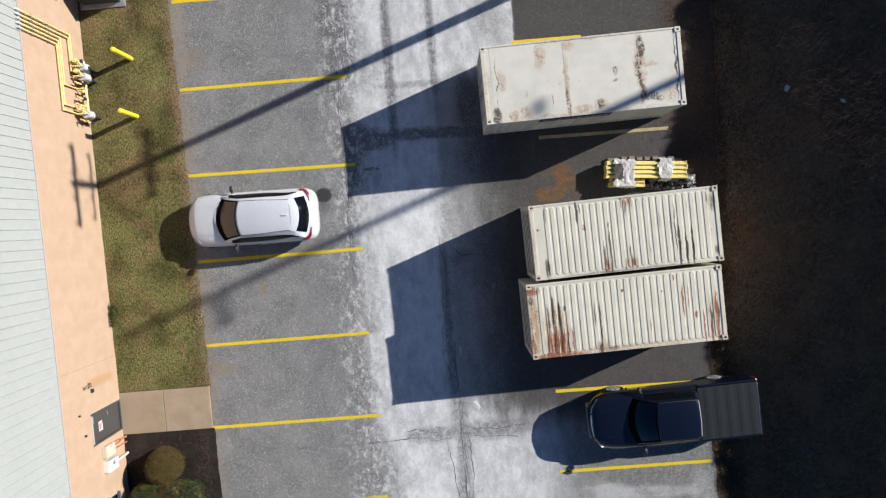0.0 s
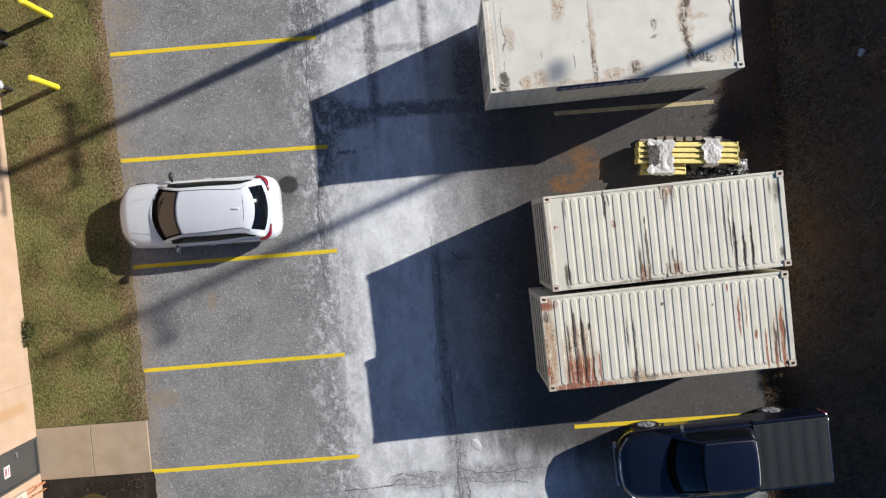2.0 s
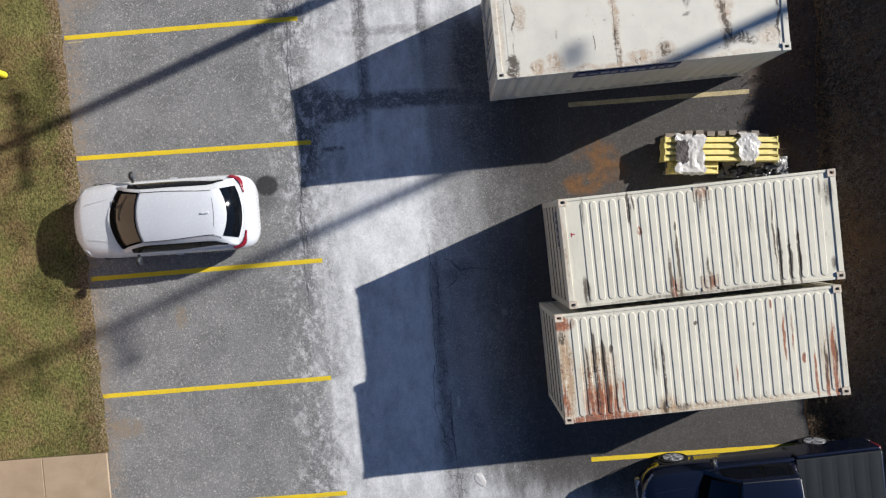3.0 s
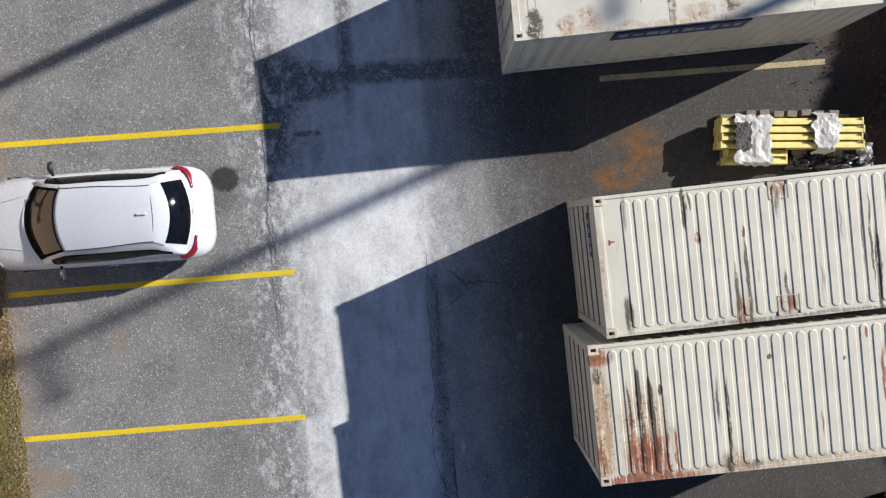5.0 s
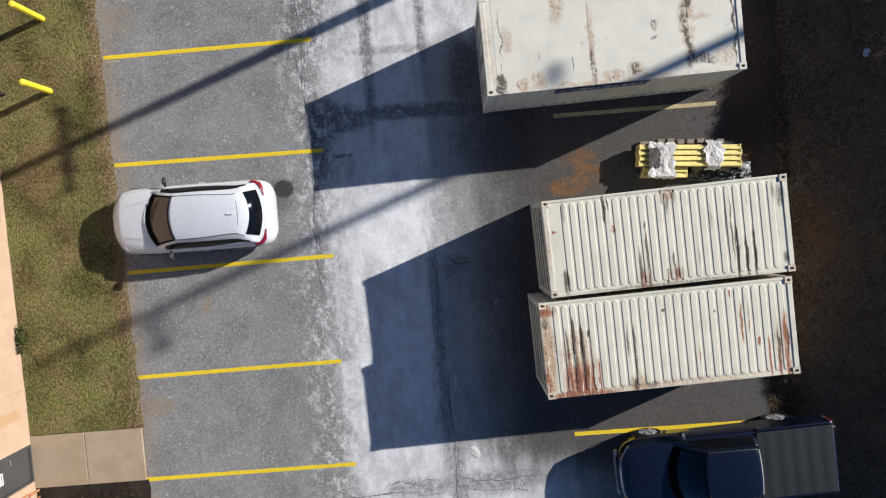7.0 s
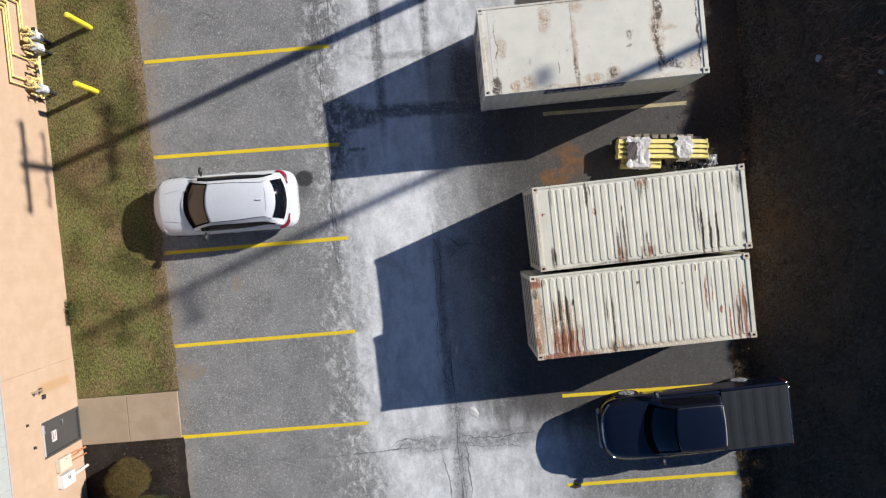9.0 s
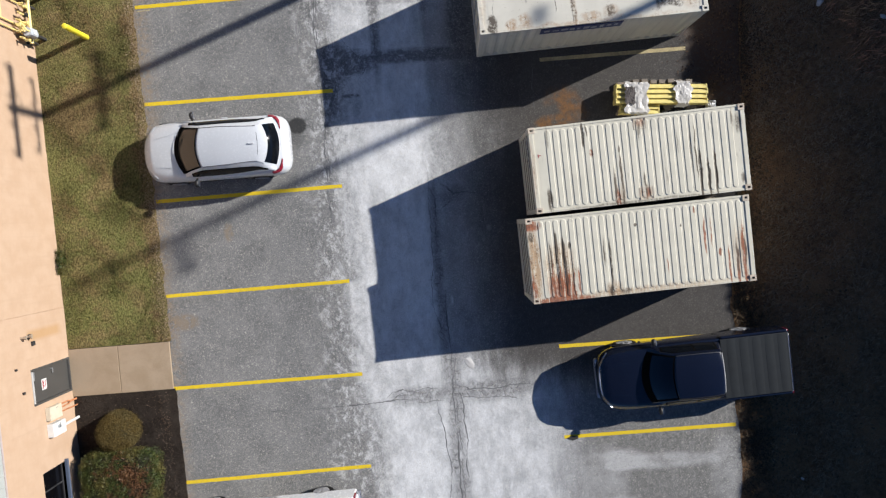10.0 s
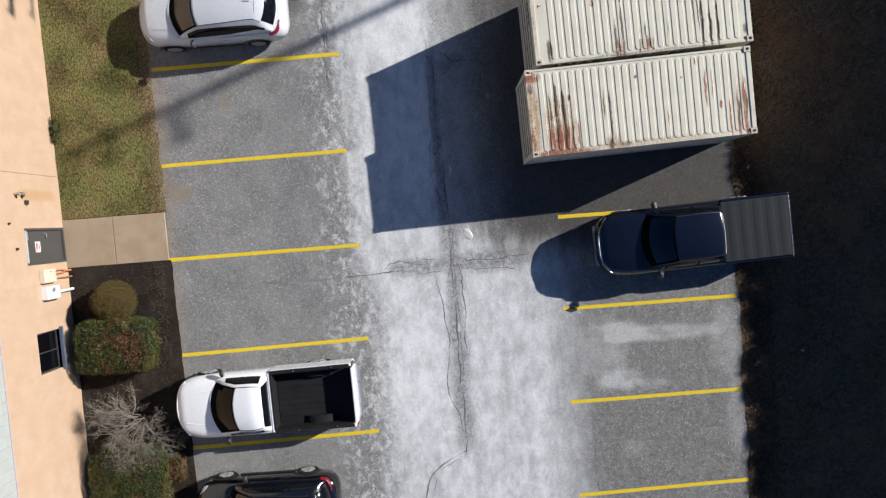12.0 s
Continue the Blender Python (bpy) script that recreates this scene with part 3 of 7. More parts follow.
CRACKS = (
    (WEST_SEAM, 0.036, 1), (shifted(WEST_SEAM[3:], 0.07), 0.014, 2), (shifted(WEST_SEAM[1:6], -0.16), 0.016, 3), (shifted(WEST_SEAM[:5], 0.13), 0.02, 4),
    (((-0.1, 15), (-0.09, 11.9), (0.01, 11.1), (0.0, 10.1), (-0.2, 9.3), (-0.36, 8.6)), 0.024, 5),
    (((-0.41, 1.55), (-0.83, 1.36), (-1.08, 1.14), (-1.25, 1.0)), 0.016, 6),
    (((-0.41, 1.55), (-0.12, 1.42), (0.04, 1.17), (0.16, 1.08)), 0.013, 7),
    (((1.5, 14), (1.5, 11.7), (1.47, 10.5), (1.48, 9.0), (1.42, 8.0), (1.4, 7.2), (1.24, 7.0), (0.94, 6.92)), 0.02, 8),
    (((1.43, 7.95), (1.53, 7.67), (1.66, 7.47)), 0.03, 9),
    (((1.38, 7.25), (1.5, 7.08), (1.62, 7.04)), 0.016, 10),
    (((0.36, 7.66), (0.73, 7.23), (0.95, 6.95), (1.1, 6.75), (0.95, 6.4)), 0.022, 11),
    (((0.7, 7.05), (1.0, 7.1), (1.2, 7.14)), 0.012, 12),
    (((0.94, 6.92), (1.3, 7.0), (1.76, 7.02), (2.22, 6.93), (2.67, 6.83), (3.13, 6.85), (4.2, 6.83)), 0.022, 13),
    (((1.7, 6.9), (2.1, 7.03), (2.5, 6.95), (2.9, 6.93)), 0.014, 14),
    (((-0.05, 6.2), (0.03, 5.84), (-0.11, 5.51), (-0.07, 5.1)), 0.018, 15),
    (((0.03, 5.84), (0.14, 5.7)), 0.012, 16),
    (((2.98, 13), (2.99, 11.6), (3.04, 10.4), (2.99, 9.0), (2.84, 8.4)), 0.013, 17),
    (((5.95, 15), (5.97, 11.4), (5.98, 10.1)), 0.026, 18),
    (((-2.0, 10.0), (-1.2, 10.1), (-0.4, 10.25)), 0.012, 19),
    (MID_SEAM, 0.016, 20), (((2.76, 2.8), (2.95, 2.35), (2.91, 1.9), (2.88, 1.4), (2.86, 0.6)), 0.024, 21),
    (SOUTH_SEAM, 0.036, 22), (shifted(SOUTH_SEAM[2:9], 0.09), 0.018, 23),
    (((4.56, 2.5), (4.29, 2.47), (3.89, 2.53), (3.52, 2.47), (3.3, 2.7), (3.05, 2.86)), 0.042, 24),
    (((3.75, 2.5), (3.45, 2.34), (3.29, 2.21), (3.02, 2.06)), 0.04, 25), (((3.36, 2.25), (3.2, 2.33), (3.02, 2.38)), 0.028, 26),
    (((2.46, -4.1), (2.53, -4.6), (2.66, -5.1), (2.69, -5.87), (2.78, -6.33), (2.68, -7.1), (2.6, -7.7), (2.69, -8.25), (2.89, -8.6), (2.98, -9.3)), 0.026, 27),
    (((3.15, -3.55), (3.33, -4.3), (3.28, -4.83), (3.37, -5.4), (3.27, -6.1), (3.28, -6.6), (3.12, -7.3)), 0.026, 28),
    (((3.08, -9.5), (3.0, -9.88), (2.54, -10.08), (2.16, -10.3), (1.8, -10.7), (1.62, -11.3), (1.5, -13)), 0.036, 29),
    (((2.9, -10.02), (2.3, -10.35), (1.95, -10.8), (1.8, -11.4)), 0.018, 30),
    (((3.02, -9.84), (3.37, -10.0), (3.8, -10.17)), 0.012, 31),
    (((-4.5, -3.85), (-2.75, -3.98), (-1.3, -4.05), (-0.6, -4.01), (0.5, -3.97), (1.23, -3.94), (1.68, -3.94), (2.02, -4.09), (2.4, -4.03), (2.95, -4.1)), 0.027, 32),
    (((0.79, -3.9), (1.07, -3.66), (1.43, -3.62), (1.78, -3.71), (2.2, -3.6), (2.6, -3.7)), 0.024, 33),
    (((1.0, -3.95), (1.3, -3.76), (1.6, -3.82), (1.75, -3.6)), 0.024, 34), (((1.42, -3.94), (1.46, -4.15), (1.4, -4.3)), 0.02, 35),
    (((3.06, -3.54), (3.58, -3.77), (4.3, -3.82), (4.84, -3.74), (5.6, -3.74)), 0.030, 36),
    (((3.2, -4.0), (3.83, -4.06), (4.46, -4.05), (5.26, -4.22)), 0.021, 37),
    (((4.3, -3.82), (4.5, -3.6), (5.0, -3.52), (5.5, -3.58)), 0.012, 38),
    (((7.06, -8.68), (7.15, -9.1), (7.17, -9.9), (7.14, -10.6), (7.17, -11.5), (7.2, -14)), 0.018, 39),
    (((11.6, -9.2), (11.55, -10.0), (11.62, -11.2), (11.6, -13)), 0.014, 40),
    (((6.3, 4.8), (6.25, 5.6), (6.35, 6.4)), 0.012, 41), (((-4.9, -2.4), (-4.0, -2.2), (-3.4, -2.5)), 0.005, 42),
)
for pts, w, seed in CRACKS:
    crack(pts, w, seed)

# ---------------------------------------------------------------- building
def masonry_material():
    m, nt, b = nodes_of("peach_painted_masonry", 0.85, spec=0.25)
    p = place(nt)
    x, y, z = split(nt, p)
    n, f = grain(nt, p, 2.0, 5, 0.6), grain(nt, p, 28, 3)
    streak = grain(nt, stretch(nt, p, 1, 3.0, 0.25), 2.5, 4)
    col = mix(nt, step(nt, n, 0.3, 0.7), (0.415, 0.285, 0.192), (0.452, 0.32, 0.224))
    col = mix(nt, calc(nt, "MULTIPLY", step(nt, streak, 0.5, 0.75), 0.25), col, (0.36, 0.25, 0.17))
    flat = nt.nodes.new("ShaderNodeCombineXYZ")
    nt.links.new(y, flat.inputs[0])
    nt.links.new(z, flat.inputs[1])
    course = nt.nodes.new("ShaderNodeTexBrick")
    nt.links.new(flat.outputs[0], course.inputs["Vector"])
    for key, v in (("Scale", 1.0), ("Mortar Size", 0.006), ("Mortar Smooth", 0.3), ("Brick Width", 0.4), ("Row Height", 0.2)):
        course.inputs[key].default_value = v
    col = mix(nt, calc(nt, "MULTIPLY", course.outputs["Fac"], 0.14), col, (0.33, 0.23, 0.16))
    # yellow-brown band down the wall below the flood light
    dy = calc(nt, "ABSOLUTE", calc(nt, "SUBTRACT", y, -0.72))
    tan_band = calc(nt, "MULTIPLY", step(nt, dy, 0.06, 0.24, 1.0, 0.0), calc(nt, "MULTIPLY", step(nt, z, 2.2, 1.9, 0.0, 1.0), step(nt, z, 0.2, 0.6)))
    col = mix(nt, calc(nt, "MULTIPLY", tan_band, 0.55), col, (0.36, 0.2, 0.07))
    put(nt, b.inputs["Base Color"], col)
    relief(nt, b, calc(nt, "ADD", f, n), 0.35, 0.01)
    return m


MASONRY = masonry_material()
SIDING = plain("pale_grey_metal_siding", (0.345, 0.36, 0.34), 0.6, 0.0, vary=0.05, scale=5, spec=0.3)
FLASHING = plain("dusty_pink_flashing", (0.4, 0.33, 0.31), 0.5, vary=0.08)
DOOR_GREY = plain("dark_grey_door_paint", (0.055, 0.053, 0.05), 0.45, vary=0.12, scale=8)
FRAME_GREY = plain("light_grey_steel_frame", (0.38, 0.38, 0.37), 0.45, vary=0.1)
SILL_GREY = plain("slate_grey_sill", (0.075, 0.095, 0.14), 0.5, vary=0.12)
WHITE_PLASTIC = plain("white_plastic", (0.62, 0.62, 0.6), 0.4, vary=0.06)
CREAM_BOX = plain("cream_enamelled_steel", (0.55, 0.49, 0.38), 0.45, vary=0.08)
TAN_ENAMEL = plain("faded_tan_enamel", (0.36, 0.29, 0.22), 0.5, vary=0.15)
METER_GREY = plain("grey_meter_paint", (0.42, 0.44, 0.47), 0.5, vary=0.12)
ORANGE_PIPE = plain("rusty_orange_pipe", (0.4, 0.16, 0.07), 0.6, vary=0.25)
STEEL = plain("galvanised_steel", (0.42, 0.44, 0.46), 0.4, 0.7, vary=0.15)
DARK_METAL = plain("dark_iron", (0.04, 0.04, 0.042), 0.5, 0.3, vary=0.3)
GAS_YELLOW = plain("yellow_gas_pipe_paint", (0.72, 0.58, 0.23), 0.45, vary=0.1)
SAFETY_YELLOW = plain("bright_yellow_bollard_paint", (0.72, 0.6, 0.04), 0.45, vary=0.08, scale=6)
RED_INK = plain("red_print", (0.3, 0.03, 0.04), 0.6, vary=0.1)
BLUE_INK = plain("blue_print", (0.016, 0.03, 0.11), 0.5, vary=0.12)
GLASS_DARK = plain("dark_window_glass", (0.003, 0.003, 0.004), 0.06, vary=0.2, spec=0.2)

TILTED = pose(-9.2, 0, 0, 0, 0, 0.5615)
wall = thing("wall_1", TILTED, "peach painted masonry wall under pale metal siding", "wall", kind="structure")
WH = 3.74
bm = bmesh.new()
for y0, y1, z0, z1 in ((-45, -6.0, 0, WH), (-6.0, -4.8, 0, 0.92), (-6.0, -4.8, 2.06, WH), (-4.8, -2.79, 0, WH), (-2.79, -1.7, 2.1, WH), (-1.7, -0.107, 0, WH), (-0.093, 45, 0, WH)):
    box(bm, -0.3, y0, z0 - (0.4 if z0 == 0 else 0), 0, y1, z1)
box(bm, -0.3, -0.107, -0.4, -0.02, -0.093, WH)
part("masonry", bm, MASONRY, wall, "peach painted masonry")
part("flashing", boxed(-0.25, -45, WH, 0.05, 45, WH + 0.05, 0.006), FLASHING, wall, "dusty pink metal flashing")


def siding_panel():
    """Three ribs of ribbed wall sheet, 0.9 m wide."""
    bm = bmesh.new()
    pts = []
    for k in range(3):
        y = k * 0.3
        pts += [(0.0, y), (0.0, y + 0.262), (0.022, y + 0.272), (0.022, y + 0.29), (0.0, y + 0.3)]
    low = [bm.verts.new((x, y, 0)) for x, y in pts]
    top = [bm.verts.new((x, y, 3.2)) for x, y in pts]
    for i in range(len(pts) - 1):
        if (pts[i + 1][1] - pts[i][1]) > 1e-6:
            bm.faces.new((low[i], low[i + 1], top[i + 1], top[i]))
    return bm


first = part("siding_panel", siding_panel(), SIDING, wall)
first.matrix_local = pose(0.02, -18.0, WH + 0.052)
for k in range(1, 40):
    same("siding_panel", first, pose(0.02, -18.0 + 0.9 * k, WH + 0.052), wall)
part("backing", boxed(-0.3, -45, WH + 0.05, 0.0, 45, WH + 3.2), SIDING, wall)
part("roof", boxed(-25, -45, WH + 3.2, 0.12, 45, WH + 3.4), SIDING, wall, "pale metal roof")
part("far_wall", boxed(-25, -45, -0.3, -24.7, 45, WH + 3.2), MASONRY, wall)
for y in (-45, 44.7):
    part("end_wall", boxed(-24.7, y, -0.3, -0.3, y + 0.3, WH + 3.2), MASONRY, wall)

door = thing("door_1", TILTED @ pose(0, 0, 0), "dark grey steel door, closed, with a small notice", "door", kind="structure")
part("leaf", boxed(-0.1, -2.72, 0.11, -0.055, -1.77, 2.03, 0.006), DOOR_GREY, door)
for y0, y1 in ((-2.79, -2.72), (-1.77, -1.7)):
    part("jamb", boxed(-0.14, y0, 0.08, 0.006, y1, 2.1, 0.005), DOOR_GREY, door)
part("header", boxed(-0.14, -2.718, 2.03, 0.022, -1.772, 2.1, 0.005), FRAME_GREY, door, "light grey steel frame")
part("threshold", boxed(-0.3, -2.79, 0.0, 0.012, -1.7, 0.11, 0.006), DOOR_GREY, door)
notice = part("notice", boxed(-0.055, -2.42, 1.3, -0.05, -2.1, 1.55), WHITE_PLASTIC, door, "white notice with red print")
bm = bmesh.new()
for z, w in ((1.5, 0.26), (1.45, 0.2), (1.36, 0.24)):
    box(bm, -0.05, -2.26 - w / 2, z - 0.016, -0.048, -2.26 + w / 2, z + 0.016)
part("print", bm, RED_INK, notice)
bm = bmesh.new()
rod(bm, (-0.055, -1.87, 1.02), (0.005, -1.87, 1.02), 0.02)
box(bm, -0.01, -2.0, 1.0, 0.012, -1.86, 1.03, 0.006)
part("door_handle", bm, STEEL, door, "steel lever handle")
part("closer", boxed(-0.055, -2.05, 1.93, 0.0, -1.8, 1.99, 0.008), STEEL, door)

win = thing("window_1", TILTED @ pose(0, 0, 0), "dark window in a metal frame with a slate sill", "window", kind="structure")
bm = bmesh.new()
for y0, y1, z0, z1 in ((-6.0, -5.95, 0.92, 2.06), (-4.85, -4.8, 0.92, 2.06), (-5.95, -4.85, 2.01, 2.06), (-5.95, -4.85, 0.92, 0.97), (-5.42, -5.38, 0.97, 2.01)):
    box(bm, -0.14, y0, z0, -0.08, y1, z1, 0.004)
part("window_frame", bm, DARK_METAL, win, "dark metal frame")
for y0, y1 in ((-5.95, -5.42), (-5.38, -4.85)):
    part("pane", boxed(-0.12, y0, 0.97, -0.11, y1, 2.01), GLASS_DARK, win)
part("window_sill", boxed(-0.14, -6.06, 0.85, 0.1, -4.74, 0.92, 0.01), SILL_GREY, win, "slate grey sill")


def flood_light():
    ob = thing("wall_light", TILTED @ pose(0, -0.72, 2.25), "twin-headed tan flood light on the wall", "wall light")
    part("mount", boxed(0, -0.06, -0.28, 0.06, 0.06, -0.16, 0.01), DARK_METAL, ob)
    for dz in (-0.13, 0.14):
        bm = bmesh.new()
        rod(bm, (0.0, 0, dz), (0.09, 0, dz), 0.035)
        rod(bm, (0.09, 0, dz), (0.16, 0.0, dz - 0.02), 0.04, 0.07, 14)
        part("lamp_head", bm, TAN_ENAMEL, ob)


flood_light()
for y, z, s in ((-1.56, 2.8, 0.03), (-2.28, 2.56, 0.035), (-0.95, 1.88, 0.065)):
    ob = thing("junction_box", TILTED @ pose(0, y, z), "small dark junction box on the wall", "junction box", "junction boxes")
    part("box", boxed(0, -s, -s, 0.07, s, s, 0.012), DARK_METAL, ob)


def meter_box(y0, y1, z0, z1, depth, mat, label):
    ob = thing("electrical_box", TILTED @ pose(0, (y0 + y1) / 2, z0), label, "electrical box", "electrical boxes")
    w, h = (y1 - y0) / 2, z1 - z0
    part("body", boxed(0, -w, 0, depth, w, h, 0.012), mat, ob)
    part("lid", boxed(depth, -w + 0.02, 0.03, depth + 0.014, w - 0.02, h - 0.03, 0.006), mat, ob)
    part("latch", boxed(depth + 0.014, w - 0.07, h * 0.45, depth + 0.03, w - 0.045, h * 0.55), STEEL, ob)
    return ob


b1 = meter_box(-3.36, -2.96, 1.0, 1.62, 0.16, CREAM_BOX, "cream steel electrical box with orange conduits")
for dy, bend in ((-0.1, 0.0), (0.04, 0.05), (0.14, -0.03)):
    part("conduit", tube(bmesh.new(), [(0.06, dy, 0), (0.06, dy, -0.55), (0.09, dy + bend, -0.62), (0.09, dy + bend, -1.0)], 0.022), ORANGE_PIPE, b1, "rusty orange conduit")
b2 = meter_box(-3.86, -3.46, 0.95, 1.62, 0.2, WHITE_PLASTIC, "white meter box with a white conduit")
part("conduit", tube(bmesh.new(), [(0.1, -0.02, 0), (0.1, 0.0, -0.95)], 0.045), WHITE_PLASTIC, b2)
part("meter", rod(bmesh.new(), (0.21, 0.08, 0.42), (0.27, 0.08, 0.42), 0.05, sides=16), STEEL, b2, "round glass and steel meter")


# ---------------------------------------------------------------- gas service
def gas_pipes():
    """Five pipes down the wall that bend towards the meters."""
    for k in range(5):
        y = 11.1 - 0.135 * k
        zb = (0.98, 1.1, 1.62, 1.74, 1.86)[k]
        end = (10.02, 9.86, 9.3, 8.62, 8.42)[k]
        ob = thing("gas_pipe", TILTED, "yellow gas pipe bent along the peach wall", "gas pipe", "gas pipes on the wall")
        off = 0.07
        path = [(off, y, 3.86), (off, y, zb), (off, end, zb), (off, end, 0.82), (off + 0.16, end, 0.82)]
        part("pipe", tube(bmesh.new(), path, 0.027), GAS_YELLOW, ob)
        part("sleeve", rod(bmesh.new(), (off, y, 3.74), (off, y, 3.95), 0.036, sides=12), WHITE_PLASTIC, ob, "white sleeve")
        for z in (3.2, 2.3):
            part("clip", boxed(0, y - 0.045, z - 0.015, off + 0.03, y + 0.045, z + 0.015), STEEL, ob)


gas_pipes()


def gas_meter(y, big=1.0):
    ob = thing("gas_meter", TILTED @ pose(0.36, y, 0.0), "grey gas meter on yellow pipework beside the wall", "gas meter", "gas meters")
    bm = bmesh.new()
    box(bm, -0.14, -0.12, 0.62, 0.14, 0.12, 0.98, 0.05)
    rod(bm, (0, 0, 0.6), (0, 0, 1.0), 0.13 * big, sides=18)
    part("body", bm, METER_GREY, ob)
    part("dial", boxed(0.14, -0.07, 0.74, 0.16, 0.07, 0.9, 0.01), WHITE_PLASTIC, ob)
    bm = bmesh.new()
    tube(bm, [(-0.07, 0, 0.98), (-0.07, 0, 1.12), (-0.22, 0, 1.12), (-0.22, 0, 0.82)], 0.028)
    tube(bm, [(0.07, 0, 0.98), (0.07, 0, 1.14), (-0.02, 0.17, 1.14), (-0.2, 0.17, 1.14), (-0.2, 0.17, 0.5)], 0.028)
    part("pipework", bm, GAS_YELLOW, ob)
    part("regulator", rod(bmesh.new(), (-0.12, 0.17, 1.1), (-0.12, 0.17, 1.2), 0.09, 0.06, 14), GAS_YELLOW, ob)
    part("stand", boxed(-0.05, -0.04, -0.05, 0.05, 0.04, 0.62), DARK_METAL, ob)


for y in (10.0, 9.66, 8.38):
    gas_meter(y)
manifold = thing("gas_manifold", TILTED, "yellow gas manifold with valves beside the wall", "gas manifold")
part("header", tube(bmesh.new(), [(0.2, 10.3, 0.5), (0.2, 8.15, 0.5)], 0.05, 12), GAS_YELLOW, manifold)
for k, y in enumerate((10.25, 9.85, 9.45, 9.2, 8.95, 8.7, 8.5, 8.2)):
    part("riser", tube(bmesh.new(), [(0.2, y, 0.5), (0.2, y, 0.95 + 0.12 * (k % 3)), (0.3 + 0.05 * (k % 2), y - 0.06, 1.0 + 0.12 * (k % 3))], 0.032), GAS_YELLOW, manifold)
    bm = bmesh.new()
    rod(bm, (0.16, y, 0.76), (0.3, y, 0.76), 0.055, sides=10)
    box(bm, 0.3, y - 0.09, 0.745, 0.32, y + 0.05, 0.775)
    part("valve", bm, GAS_YELLOW if k % 2 else DARK_METAL, manifold)
for y in (10.2, 9.3, 8.2):
    part("bracket", boxed(0.0, y - 0.03, 0.2, 0.24, y + 0.03, 0.46, 0.005), DARK_METAL, manifold)


def bollard(x, y, h, lean):
    ob = thing("bollard", pose(x, y, 0.0, lean, 0, 0), "bright yellow steel bollard in the grass", "bollard", "yellow bollards")
    bm = bmesh.new()
    rod(bm, (0, 0, -0.1), (0, 0, h), 0.085, sides=20)
    bmesh.ops.create_uvsphere(bm, u_segments=20, v_segments=10, radius=0.085, matrix=pose(0, 0, h) @ Matrix.Diagonal((1, 1, 0.45, 1)))
    part("post", bm, SAFETY_YELLOW, ob, smooth=False)


bollard(-7.62, 10.38, 1.4, 0)
bollard(-7.6, 8.34, 1.32, 0)

cab = thing("utility_cabinet", TILTED @ pose(0.85, 12.95, 0.0), "dark grey utility cabinet on a concrete pad", "utility cabinet")
part("pad", boxed(-0.75, -0.75, -0.1, 0.85, 0.75, 0.1, 0.01), STEEL, cab, "pale concrete pad")
part("body", boxed(-0.6, -0.6, 0.1, 0.7, 0.6, 1.05, 0.03), DARK_METAL, cab)
part("lid", boxed(-0.64, -0.64, 1.05, 0.74, 0.64, 1.12, 0.02), DARK_METAL, cab)
dp = thing("downpipe", TILTED @ pose(0.05, 12.2, 0.0), "white downpipe on the peach wall", "downpipe")
part("pipe", boxed(0, -0.05, 1.5, 0.09, 0.05, WH - 0.02, 0.012), WHITE_PLASTIC, dp)

